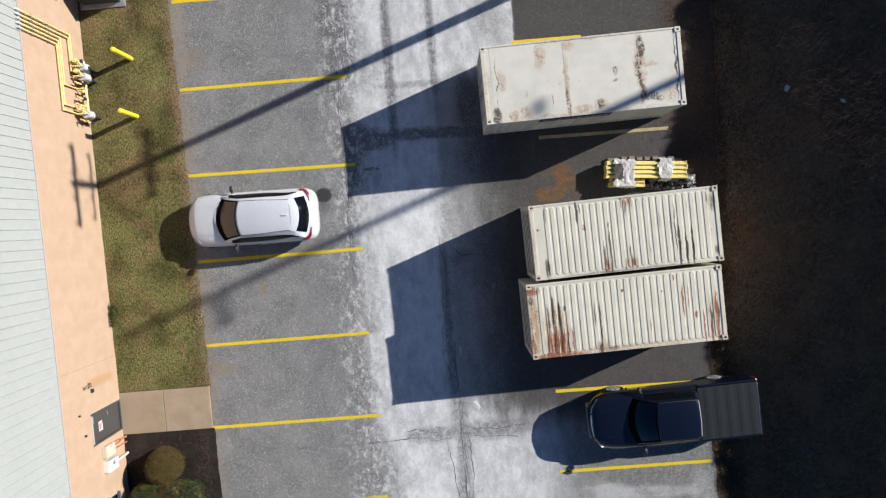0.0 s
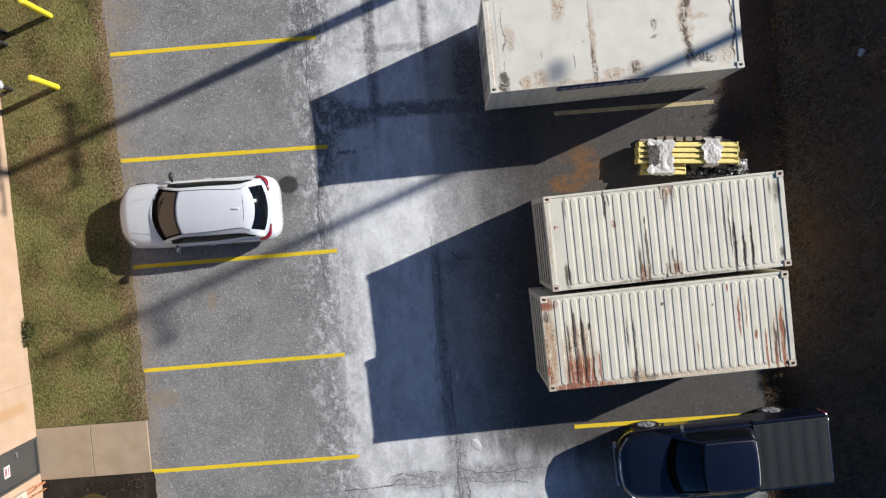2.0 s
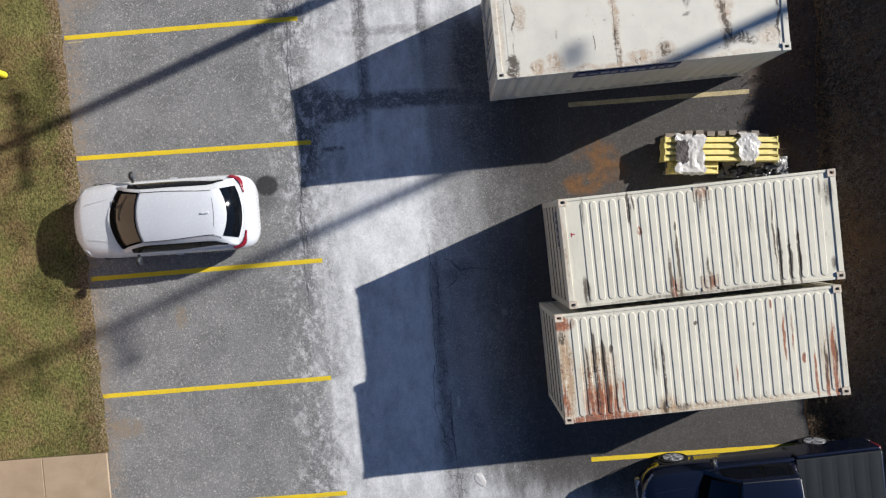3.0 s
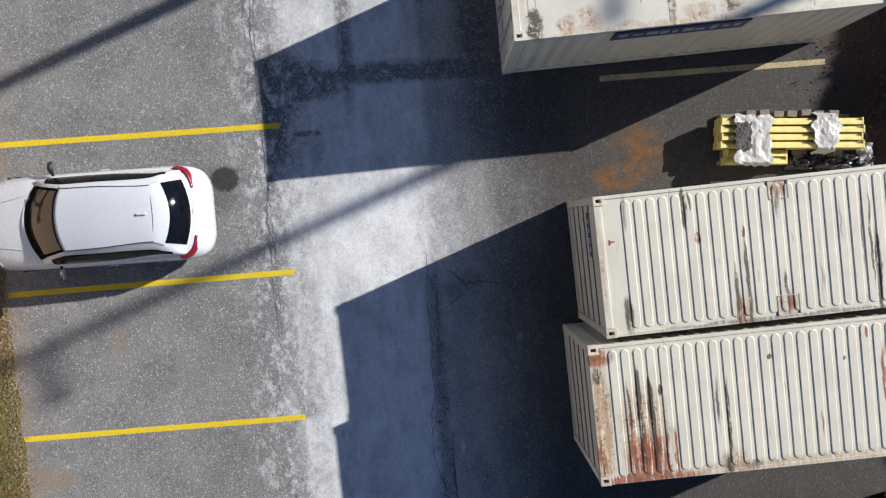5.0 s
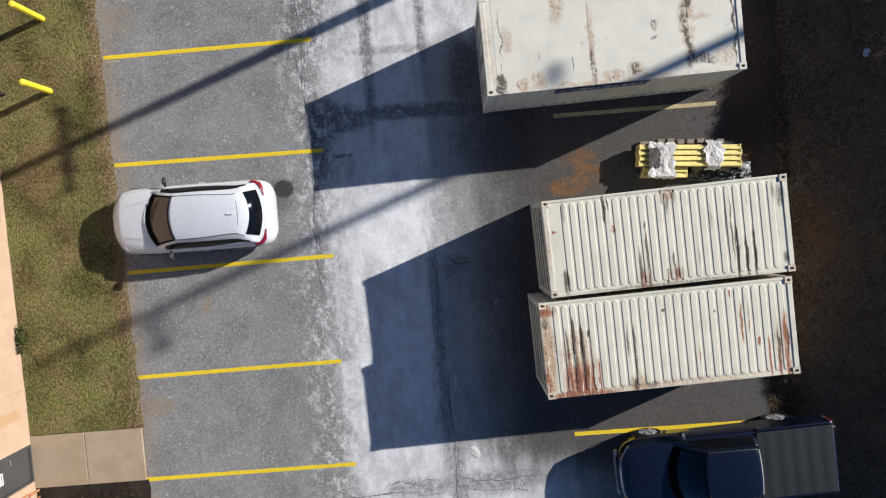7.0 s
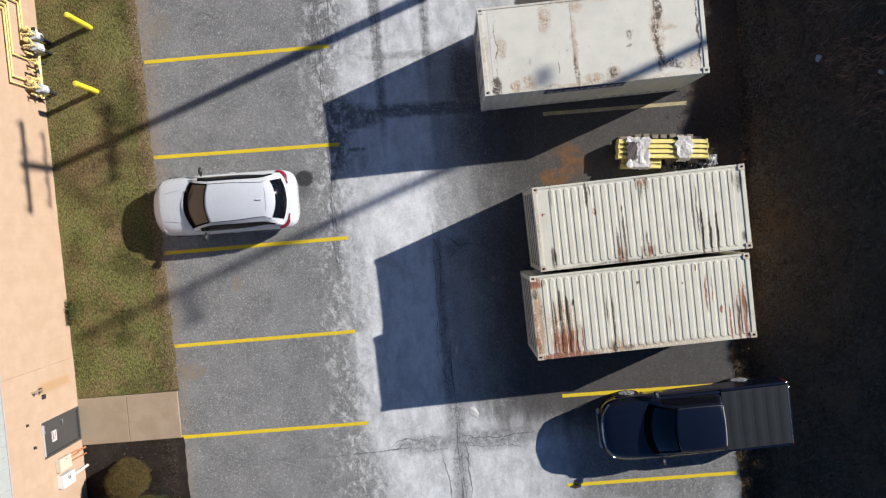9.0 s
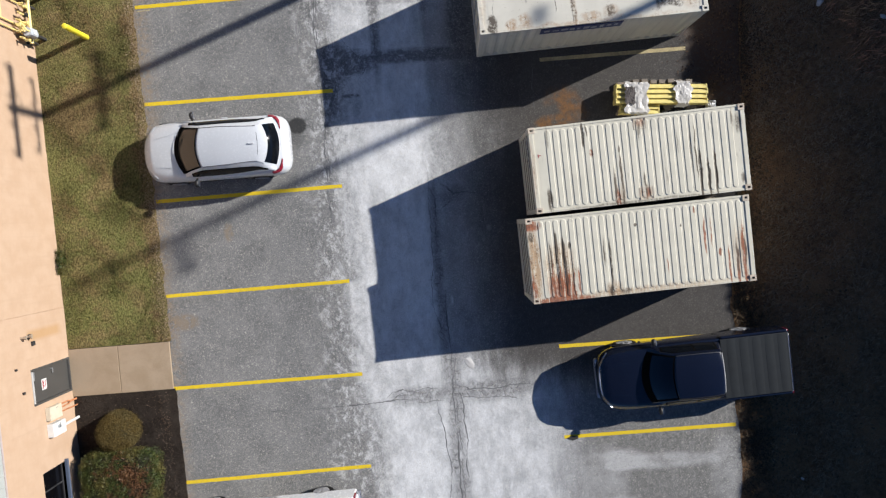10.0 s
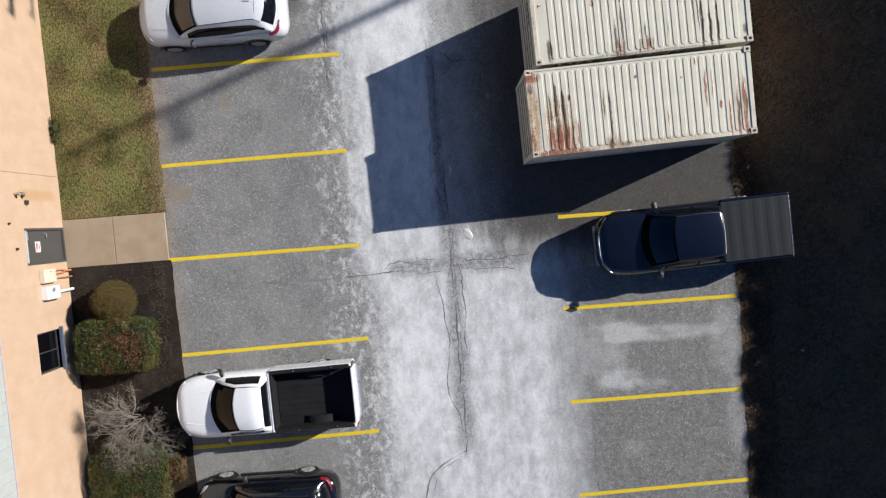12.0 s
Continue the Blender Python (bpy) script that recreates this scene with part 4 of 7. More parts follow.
# ---------------------------------------------------------------- containers
def container_paint(name, base, rust_at, dark_at, red_at, amount, of, speckle=0.3):
    m, nt, b = nodes_of(name, 0.5, spec=0.4)
    p = place(nt, of=of)
    n, f = grain(nt, p, 1.7, 5, 0.6, 0.3), grain(nt, p, 16, 5, 0.7)
    if speckle > 0.5:
        f = grain(nt, p, 5, 9, 0.78, 1.3)
    run = grain(nt, stretch(nt, p, 5.0, 0.45, 0.45), 3.5, 5, 0.65)
    col = mix(nt, step(nt, n, 0.3, 0.7), tuple(c * 0.9 for c in base), base)
    col = mix(nt, calc(nt, "MULTIPLY", step(nt, run, 0.55, 0.75), 0.12 if speckle > 0.5 else 0.3), col, (0.34, 0.3, 0.23))
    worn_paint = 0.0 if speckle > 0.5 else 1.0
    soot = calc(nt, "MULTIPLY", step(nt, grain(nt, stretch(nt, p, 7.0, 0.8, 0.8), 3.0, 4, 0.6), 0.6, 0.7), step(nt, grain(nt, p, 1.1, 3), 0.42, 0.6))
    col = mix(nt, calc(nt, "MULTIPLY", soot, 0.45 * worn_paint), col, (0.12, 0.1, 0.08))
    flakes = step(nt, grain(nt, p, 9, 6, 0.75, 0.6), *((0.63, 0.68) if speckle > 0.5 else (0.66, 0.72)))
    col = mix(nt, calc(nt, "MULTIPLY", flakes, amount), col, (0.16, 0.075, 0.03))
    top = step(nt, split(nt, p)[2], 2.25, 2.5)
    stir = nt.nodes.new("ShaderNodeTexNoise")
    put(nt, stir.inputs["Vector"], p)
    stir.inputs["Scale"].default_value, stir.inputs["Detail"].default_value = 2.6, 5.0
    shift = nt.nodes.new("ShaderNodeVectorMath")
    shift.operation = "MULTIPLY_ADD"
    nt.links.new(stir.outputs["Color"], shift.inputs[0])
    amp = 0.34 if speckle > 0.5 else 0.12
    shift.inputs[1].default_value = (amp, amp, 0.0)
    shift.inputs[2].default_value = (-amp / 2, -amp / 2, 0.0)
    q = calc_vec(nt, p, shift.outputs[0])
    tan = calc(nt, "MULTIPLY", calc(nt, "MULTIPLY", spots(nt, q, rust_at), top), step(nt, calc(nt, "ADD", calc(nt, "MULTIPLY", f, speckle), calc(nt, "MULTIPLY", run, 1.0 - speckle)), 0.39, 0.55))
    col = mix(nt, calc(nt, "MINIMUM", calc(nt, "MULTIPLY", tan, 0.75), 0.7), col, (0.33, 0.175, 0.065))
    peel = calc(nt, "MULTIPLY", calc(nt, "MULTIPLY", spots(nt, q, rust_at), top), step(nt, grain(nt, p, 11, 7, 0.78, 1.2), 0.55, 0.61))
    col = mix(nt, calc(nt, "MINIMUM", peel, 0.85), col, (0.1, 0.045, 0.02))
    if red_at:
        red = calc(nt, "MULTIPLY", calc(nt, "MULTIPLY", spots(nt, q, red_at), top), step(nt, calc(nt, "ADD", calc(nt, "MULTIPLY", f, 0.2), calc(nt, "MULTIPLY", run, 0.8)), 0.37, 0.58))
        col = mix(nt, calc(nt, "MINIMUM", red, 0.9), col, mix(nt, step(nt, grain(nt, p, 7, 5, 0.7), 0.35, 0.65), (0.14, 0.034, 0.016), (0.31, 0.09, 0.03)))
    dark = calc(nt, "MULTIPLY", calc(nt, "MULTIPLY", spots(nt, q, dark_at), top), step(nt, calc(nt, "ADD", calc(nt, "MULTIPLY", f, speckle), calc(nt, "MULTIPLY", run, 1.0 - speckle)), *((0.4, 0.56) if speckle > 0.5 else (0.36, 0.56))))
    col = mix(nt, calc(nt, "MINIMUM", dark, 0.9), col, (0.06, 0.042, 0.028))
    put(nt, b.inputs["Base Color"], col)
    put(nt, b.inputs["Roughness"], step(nt, n, 0.2, 0.8, 0.42, 0.7))
    relief(nt, b, calc(nt, "ADD", f, flakes), 0.12, 0.01)
    return m


SEAL_SLOT_BLACK = plain("black_seal_and_slot_shade", (0.02, 0.02, 0.02), 0.7)
GAP_STRIP = plain("dark_gap_strip", (0.14, 0.115, 0.095), 0.8, vary=0.4, scale=16)
CASTING_RUST = plain("rusted_casting", (0.5, 0.42, 0.33), 0.7, vary=0.35, scale=22)


def corrugated(length, height, depth=0.036, pitch=0.278):
    """A corrugated wall sheet in the plane y = 0, pressed in to +y."""
    bm = bmesh.new()
    pts, x = [], 0.0
    while x < length - 1e-6:
        for dx, dy in ((0, 0), (0.07, 0), (0.139, depth), (0.209, depth)):
            if x + dx < length:
                pts.append((x + dx, dy))
        x += pitch
    pts.append((length, 0.0))
    low = [bm.verts.new((a, d, 0)) for a, d in pts]
    top = [bm.verts.new((a, d, height)) for a, d in pts]
    for i in range(len(pts) - 1):
        bm.faces.new((low[i], low[i + 1], top[i + 1], top[i]))
    return bm


def rib_mesh(width, length, height):
    """A pressed roof rib with round ends, long in y."""
    bm = bmesh.new()
    rings = []
    for inset, z in ((0.0, 0.0), (0.006, height * 0.7), (0.014, height)):
        w, l = width / 2 - inset, length / 2 - inset
        ring = []
        for k in range(13):
            a = math.pi * k / 12
            ring.append(bm.verts.new((w * math.cos(a), l - width / 2 + (width / 2 - inset) * math.sin(a), z)))
        for k in range(13):
            a = math.pi * (1 + k / 12)
            ring.append(bm.verts.new((w * math.cos(a), -l + width / 2 + (width / 2 - inset) * math.sin(a), z)))
        rings.append(ring)
    for a, b in zip(rings, rings[1:]):
        for i in range(len(a)):
            bm.faces.new((a[i], a[(i + 1) % len(a)], b[(i + 1) % len(a)], b[i]))
    bm.faces.new(rings[-1])
    return bm


def casting(bm, x, y, z, sx, sy):
    """A corner block with an oblong hole in its top."""
    x0, x1 = sorted((x, x + sx * 0.178))
    y0, y1 = sorted((y, y + sy * 0.162))
    cx, cy, hx, hy = (x0 + x1) / 2, (y0 + y1) / 2, 0.046, 0.03
    for a0, b0, a1, b1 in ((x0, y0, cx - hx, y1), (cx + hx, y0, x1, y1), (cx - hx, y0, cx + hx, cy - hy), (cx - hx, cy + hy, cx + hx, y1)):
        box(bm, a0, b0, z - 0.118, a1, b1, z)
    return bm


def container(m, L, W, H, paint, label, ribs, flat, patches=()):
    c = m
    c["label"] = label
    part("floor", boxed(0.05, 0.05, 0.12, L - 0.05, W - 0.05, 0.16), DARK_METAL, c)
    for y in (0, W - 0.06):
        part("bottom_rail", boxed(0.16, y, 0.03, L - 0.16, y + 0.06, 0.17, 0.005), paint, c)
        part("top_rail", boxed(0.17, y, H - 0.085, L - 0.17, y + 0.06, H - 0.015, 0.006), paint, c)
    for x in (0.0, L - 0.12):
        part("header", boxed(x, 0.162, H - 0.11, x + 0.12, W - 0.162, H - 0.012, 0.006), paint, c)
        part("sill", boxed(x, 0.162, 0.02, x + 0.1, W - 0.162, 0.15, 0.006), paint, c)
    for x in (0, L - 0.13):
        for y in (0, W - 0.13):
            part("corner_post", boxed(x, y, 0.118, x + 0.13, y + 0.13, H - 0.118, 0.012), paint, c)
    for x, sx in ((-0.004, 1), (L + 0.004, -1)):
        for y, sy in ((-0.004, 1), (W + 0.004, -1)):
            for z in (0.12, H + 0.004):
                block = part("corner_casting", casting(bmesh.new(), x, y, z, sx, sy), CASTING_RUST if ribs else paint, c)
                if z > 1:
                    # black block down in the hole, painted as the shade inside it
                    part("slot_shade", boxed(x + sx * 0.089 - 0.045, y + sy * 0.081 - 0.029, z - 0.11, x + sx * 0.089 + 0.045, y + sy * 0.081 + 0.029, z - 0.07), SEAL_SLOT_BLACK, block)
    side = part("side_panel", corrugated(L - 0.26, H - 0.25), paint, c)
    side.matrix_local = pose(0.13, 0.012, 0.165)
    same("side_panel", side, pose(L - 0.13, W - 0.012, 0.165, 0, 0, 180), c)
    end = part("end_panel", corrugated(W - 0.26, H - 0.25, 0.045, 0.25), paint, c)
    end.matrix_local = pose(L - 0.012, 0.13, 0.165, 0, 0, 90)
    if ribs:
        # plain boarded west end
        h = (H - 0.27) / 5
        for k in range(5):
            part("end_board", boxed(0.026, 0.135, 0.156 + k * h, 0.07, W - 0.135, 0.148 + (k + 1) * h, 0.004), paint, c)
        # dark raised strips stand in for the shaded gaps between the boards
        for k in range(1, 5):
            part("end_strip", boxed(0.006, 0.14, 0.141 + k * h, 0.026, W - 0.14, 0.163 + k * h, 0.004), GAP_STRIP, c, "dark strip in place of a shaded gap")
        for y, z in ((0.55, 0.95), (0.85, 0.95), (1.55, 1.45)):
            part("lashing_ring", rod(bmesh.new(), (0.01, y, z), (0.026, y, z), 0.045, sides=14), CASTING_RUST, c)
    else:
        # doors on the west end
        for y0, y1, s in ((0.14, W / 2 - 0.006, 1), (W / 2 + 0.006, W - 0.14, -1)):
            d = part("door", boxed(0.03, y0, 0.16, 0.07, y1, H - 0.12, 0.006), paint, c)
            for k in range(5):
                z = 0.42 + k * 0.44
                if z < H - 0.35:
                    part("door_ridge", boxed(0.012, y0 + 0.05, z - 0.1, 0.03, y1 - 0.05, z + 0.1, 0.008), paint, d)
            part("seal", boxed(0.022, (y1 if s > 0 else y0) - 0.012, 0.17, 0.03, (y1 if s > 0 else y0) + 0.012, H - 0.13), SEAL_SLOT_BLACK, d)
            for q in (0.3, 0.78):
                y = y0 + (y1 - y0) * q
                r = part("lock_rod", rod(bmesh.new(), (-0.012, y, 0.12), (-0.012, y, H - 0.1), 0.017), STEEL, d, "galvanised lock rod")
                part("handle", boxed(-0.035, y - 0.02, 1.1, -0.012, y + 0.4 * s, 1.14, 0.005), STEEL, r)
            for z in (0.45, 1.25, 2.05):
                part("hinge", rod(bmesh.new(), (0.01, y0 - 0.02 if s > 0 else y1 + 0.02, z), (0.01, y0 - 0.02 if s > 0 else y1 + 0.02, z + 0.14), 0.022), paint, d)
    roof = part("roof", boxed(0.1, 0.05, H - 0.06, L - 0.1, W - 0.05, H - 0.034), paint, c)
    if ribs:
        x0, x1, n = ribs
        base = part("roof_rib", rib_mesh(0.15, W - 0.22, 0.014), paint, roof)
        base.matrix_local = pose(x0, W / 2, H - 0.034)
        for k in range(1, n):
            same("roof_rib", base, pose(x0 + (x1 - x0) * k / (n - 1), W / 2, H - 0.034), roof)
    for x0, x1, y0, y1 in patches:
        bm = bmesh.new()
        for q in ((x0, y0, x1, y0 + 0.012), (x0, y1 - 0.012, x1, y1), (x0, y0, x0 + 0.012, y1), (x1 - 0.012, y0, x1, y1)):
            box(bm, q[0], q[1], H - 0.03, q[2], q[3], H - 0.014)
        part("roof_patch", bm, CASTING_RUST, roof, "rusty weld outline of a roof patch")
    for x in flat:
        part("roof_seam", boxed(x - 0.012, 0.07, H - 0.034, x + 0.012, W - 0.07, H - 0.03), paint, roof)
    return c


A1 = thing("shipping_container", pose(4.61, 6.71, 0.0, 0, 0, 1.25), "", "shipping container", "white shipping containers")
A2 = thing("shipping_container", pose(5.8, 1.63, 0.0, 0, 0, 1.9), "", "shipping container", "white shipping containers")
A3 = thing("shipping_container", pose(5.53, -0.89, 0.0, 0, 0, 1.65), "", "shipping container", "white shipping containers")
CREAM = (0.61, 0.575, 0.47)
PAINT_A = container_paint("cream_flat_roof_paint", (0.63, 0.6, 0.515),
    [(0.89, 0.22, 0.22, 0.2, 1.0), (1.29, 0.26, 0.2, 0.26, 0.9), (1.85, 1.97, 0.2, 0.45, 0.9), (2.74, 2.23, 0.28, 0.2, 0.7), (2.65, 0.9, 0.12, 1.3, 0.8), (3.09, 0.2, 0.35, 0.16, 0.7), (3.67, 0.28, 0.3, 0.2, 0.7), (0.58, 1.3, 0.18, 0.4, 0.6), (4.98, 1.3, 0.24, 1.3, 0.8), (5.9, 0.4, 0.35, 0.35, 0.6), (5.3, 1.4, 0.3, 0.12, 0.6), (0.12, 1.2, 0.14, 1.3, 0.4), (3.0, 0.05, 3.4, 0.1, 0.6), (3.0, 2.42, 3.4, 0.08, 0.5)],
    [(0.35, 0.24, 0.2, 0.28, 2.2), (5.03, 1.95, 0.16, 0.4, 1.6), (4.93, 1.25, 0.1, 0.8, 1.0), (5.0, 0.5, 0.14, 0.5, 1.1), (5.36, 0.36, 0.36, 0.16, 1.2), (4.23, 1.31, 0.13, 0.15, 0.9), (4.18, 1.01, 0.12, 0.09, 0.9), (2.64, 0.5, 0.09, 0.6, 0.9), (2.13, 0.6, 0.02, 0.26, 1.6), (1.35, 0.86, 0.04, 0.2, 0.8), (6.13, 1.2, 0.04, 1.3, 1.8), (0.44, 1.2, 0.025, 1.2, 0.9), (3.65, 0.3, 0.16, 0.18, 1.0)], [], 0.7, A1, 0.75)
PAINT_B = container_paint("cream_ribbed_paint_with_dark_streaks", CREAM,
    [(3.1, 2.2, 0.25, 0.2, 0.6), (3.1, 0.25, 0.3, 0.25, 0.6), (2.4, 0.25, 0.2, 0.4, 0.5), (0.05, 1.2, 0.08, 1.2, 0.5)],
    [(0.42, 0.34, 0.1, 0.4, 1.3), (0.5, 2.1, 0.04, 0.4, 0.8), (1.5, 2.02, 0.05, 0.42, 2.0), (1.6, 2.15, 0.03, 0.2, 1.3), (2.27, 0.5, 0.05, 0.65, 1.6), (2.47, 0.7, 0.045, 0.95, 1.8), (2.46, 1.55, 0.035, 0.12, 2.4), (4.67, 0.65, 0.055, 0.85, 2.4), (4.88, 0.5, 0.05, 0.65, 2.6), (5.09, 0.55, 0.05, 0.7, 2.6), (4.58, 1.2, 0.03, 1.0, 1.4), (4.45, 1.3, 0.02, 0.9, 0.9), (3.1, 0.45, 0.05, 0.45, 1.2), (3.06, 1.95, 0.04, 0.3, 1.0), (5.82, 1.9, 0.14, 0.36, 0.9), (5.65, 2.0, 0.05, 0.4, 0.8), (5.85, 0.35, 0.1, 0.2, 0.9), (3.7, 0.8, 0.02, 0.8, 0.6), (4.1, 1.5, 0.02, 0.5, 0.6), (3.0, 0.04, 3.0, 0.05, 0.7)],
    [(2.32, 0.16, 0.09, 0.34, 1.5), (1.7, 1.52, 0.07, 0.13, 3.4), (3.1, 0.25, 0.16, 0.2, 0.9), (3.1, 2.2, 0.14, 0.14, 0.6), (5.1, 0.8, 0.03, 0.6, 0.8)], 0.22, A2)
PAINT_C = container_paint("cream_ribbed_paint_with_rust", CREAM,
    [(0.85, 0.9, 0.6, 0.9, 0.9), (0.15, 1.1, 0.2, 1.4, 1.4), (2.3, 0.2, 0.3, 0.3, 0.6), (5.9, 0.9, 0.3, 1.0, 0.5), (3.2, 0.08, 3.0, 0.14, 0.6)],
    [(0.77, 1.4, 0.055, 0.7, 2.6), (0.98, 1.25, 0.06, 0.65, 2.6), (1.15, 1.53, 0.05, 0.12, 2.6), (0.6, 1.2, 0.035, 0.6, 1.5), (2.27, 0.95, 0.04, 0.8, 1.5), (2.1, 1.2, 0.03, 0.6, 0.9), (2.23, 0.15, 0.1, 0.2, 1.3), (5.8, 0.7, 0.05, 0.6, 1.8), (0.8, 0.6, 0.025, 0.55, 1.6), (1.0, 0.55, 0.025, 0.5, 1.5), (6.04, 0.9, 0.03, 0.6, 1.5), (3.05, 1.9, 0.05, 0.06, 2.6), (4.3, 1.75, 0.04, 0.05, 2.0), (0.12, 1.9, 0.1, 0.2, 1.4), (2.6, 0.1, 0.2, 0.1, 0.8)],
    [(0.85, 0.32, 0.5, 0.6, 1.3), (0.62, 0.55, 0.045, 0.8, 2.0), (0.82, 0.5, 0.05, 0.75, 2.2), (1.02, 0.45, 0.05, 0.65, 2.2), (1.2, 0.4, 0.045, 0.5, 1.8), (0.7, 0.04, 1.3, 0.12, 1.6), (4.94, 1.4, 0.04, 0.6, 2.8), (5.12, 1.5, 0.03, 0.5, 1.3), (5.33, 0.9, 0.05, 0.16, 1.6), (4.7, 2.15, 0.05, 0.12, 1.5), (5.56, 0.5, 0.04, 0.65, 1.8), (5.8, 0.4, 0.06, 0.65, 2.4), (6.0, 0.75, 0.075, 1.05, 3.2), (0.12, 2.2, 0.35, 0.2, 2.0), (1.34, 0.5, 0.04, 0.55, 1.4), (3.85, 0.7, 0.03, 0.3, 0.9), (0.06, 0.4, 0.1, 0.5, 1.4)], 0.35, A3)

c1 = container(A1, 6.33, 2.45, 2.62, PAINT_A, "cream shipping container with a flat rust-blotched roof", None, (0.29, 2.62, 5.02, 6.12))
c2 = container(A2, 6.02, 2.4, 2.59, PAINT_B, "cream shipping container with ribbed, dark-streaked roof", (0.53, 5.6, 25), (), ((2.93, 3.27, 2.03, 2.34), (2.92, 3.3, 0.06, 0.4)))
container(A3, 6.25, 2.41, 2.59, PAINT_C, "cream shipping container with ribbed roof rusting at both ends", (0.4, 5.95, 27), ())

# blue printed signs, lettering as plain bars
sign = part("sign_panel", boxed(1.72, -0.012, 2.0, 4.02, 0.011, 2.46), BLUE_INK, c1, "dark blue printed sign panel")
rnd = random.Random(5)
x = 1.82
while x < 3.85:
    w = rnd.uniform(0.08, 0.2)
    part("lettering_bar", boxed(x, -0.016, 2.16 + rnd.uniform(-0.03, 0.03), min(x + w, 3.92), -0.012, 2.3 + rnd.uniform(-0.03, 0.05)), FRAME_GREY, sign)
    x += w + rnd.uniform(0.04, 0.1)
decal = part("decal", boxed(0.018, 1.35, 1.75, 0.0255, 2.15, 2.0), BLUE_INK, c2, "blue printed decal")
for y in (1.52, 1.68, 1.86, 2.02):
    part("decal_bar", boxed(0.014, y - 0.08, 1.81, 0.018, y + 0.01, 1.94), FRAME_GREY, decal)
mark = part("paint_mark", box(boxed(0.2, 1.56, 2.557, 0.225, 1.65, 2.561), 0.225, 1.6, 2.557, 0.29, 1.625, 2.561), RED_INK, c2, "small red paint mark")

# ---------------------------------------------------------------- vehicles
def car_paint(name, colour, rough=0.25, dust=0.12):
    m, nt, b = nodes_of(name, rough, spec=0.5)
    p = place(nt)
    n, f = grain(nt, p, 1.2, 4), grain(nt, p, 18, 4)
    d = calc(nt, "MULTIPLY", step(nt, n, 0.35, 0.7), dust)
    col = mix(nt, d, colour, (0.32, 0.3, 0.27))
    put(nt, b.inputs["Base Color"], col)
    put(nt, b.inputs["Roughness"], step(nt, f, 0.3, 0.7, rough, rough + 0.03))
    b.inputs["Coat Weight"].default_value = 0.6
    b.inputs["Coat Roughness"].default_value = 0.08
    return m


def clear_glass(name, tint, ior):
    m, nt, b = nodes_of(name, 0.03)
    t = nt.nodes.new("ShaderNodeBsdfTransparent")
    t.inputs[0].default_value = (*tint, 1)
    g = nt.nodes.new("ShaderNodeBsdfGlossy")
    g.inputs["Roughness"].default_value = 0.03
    f = nt.nodes.new("ShaderNodeFresnel")
    f.inputs[0].default_value = ior
    s = nt.nodes.new("ShaderNodeMixShader")
    nt.links.new(f.outputs[0], s.inputs[0])
    nt.links.new(t.outputs[0], s.inputs[1])
    nt.links.new(g.outputs[0], s.inputs[2])
    nt.links.new(s.outputs[0], nt.nodes["Material Output"].inputs["Surface"])
    return m


WHITE_CAR = car_paint("white_car_paint", (0.54, 0.555, 0.58), dust=0.04)
WHITE_TRUCK = car_paint("white_truck_paint", (0.74, 0.75, 0.77), dust=0.03)
NAVY_CAR = car_paint("dark_navy_car_paint", (0.0045, 0.0062, 0.0145), 0.18, 0.002)
BLACK_CAR = car_paint("black_car_paint", (0.004, 0.004, 0.005), 0.14, 0.004)
WINDSCREEN = clear_glass("windscreen_glass", (0.44, 0.36, 0.27), 1.76)
DARK_SCREEN = clear_glass("dark_windscreen_glass", (0.035, 0.044, 0.058), 1.7)
SMOKED_SCREEN = clear_glass("smoked_windscreen_glass", (0.02, 0.017, 0.014), 1.3)
TINTED = plain("tinted_glass", (0.004, 0.005, 0.007), 0.05, vary=0.2, spec=0.25)
BLACK_TRIM = plain("black_plastic_trim", (0.012, 0.012, 0.013), 0.55, vary=0.2)
SCREEN_BLACK = plain("black_glass_border", (0.003, 0.003, 0.003), 0.9, vary=0.2, spec=0.06)
TYRE = plain("tyre_rubber", (0.014, 0.014, 0.014), 0.9, vary=0.25, spec=0.2)
ALLOY = plain("alloy_wheel", (0.27, 0.27, 0.28), 0.35, 0.0, vary=0.1)
CHROME = plain("chrome_trim", (0.6, 0.6, 0.62), 0.3, 1.0, vary=0.05)
RED_LENS = plain("red_lamp_lens", (0.19, 0.006, 0.018), 0.3, vary=0.15, coat=0.05)
CLEAR_LENS = plain("clear_lamp_lens", (0.36, 0.37, 0.39), 0.12, vary=0.1, coat=0.5)
TAN_SEAT = plain("tan_upholstery", (0.3, 0.19, 0.11), 0.8, vary=0.15)
GREY_SEAT = plain("dark_upholstery", (0.06, 0.055, 0.05), 0.8, vary=0.15)
BED_LINER = plain("black_bed_liner", (0.011, 0.011, 0.012), 0.7, vary=0.3, scale=20, bump=0.3, spec=0.22)
GREY_COVER = plain("dark_grey_vinyl_cover", (0.015, 0.018, 0.021), 0.7, vary=0.16, scale=6, spec=0.2)


def smooth_rows(rows, steps):
    """Rows of numbers joined by a smooth curve, steps per gap."""
    a = np.array(rows, float)
    out = []
    for i in range(len(a) - 1):
        p0, p1, p2, p3 = a[max(i - 1, 0)], a[i], a[i + 1], a[min(i + 2, len(a) - 1)]
        for k in range(steps):
            s = k / steps
            out.append(0.5 * (2 * p1 + (p2 - p0) * s + (2 * p0 - 5 * p1 + 4 * p2 - p3) * s * s + (3 * p1 - p0 - 3 * p2 + p3) * s ** 3))
    out.append(a[-1])
    return out


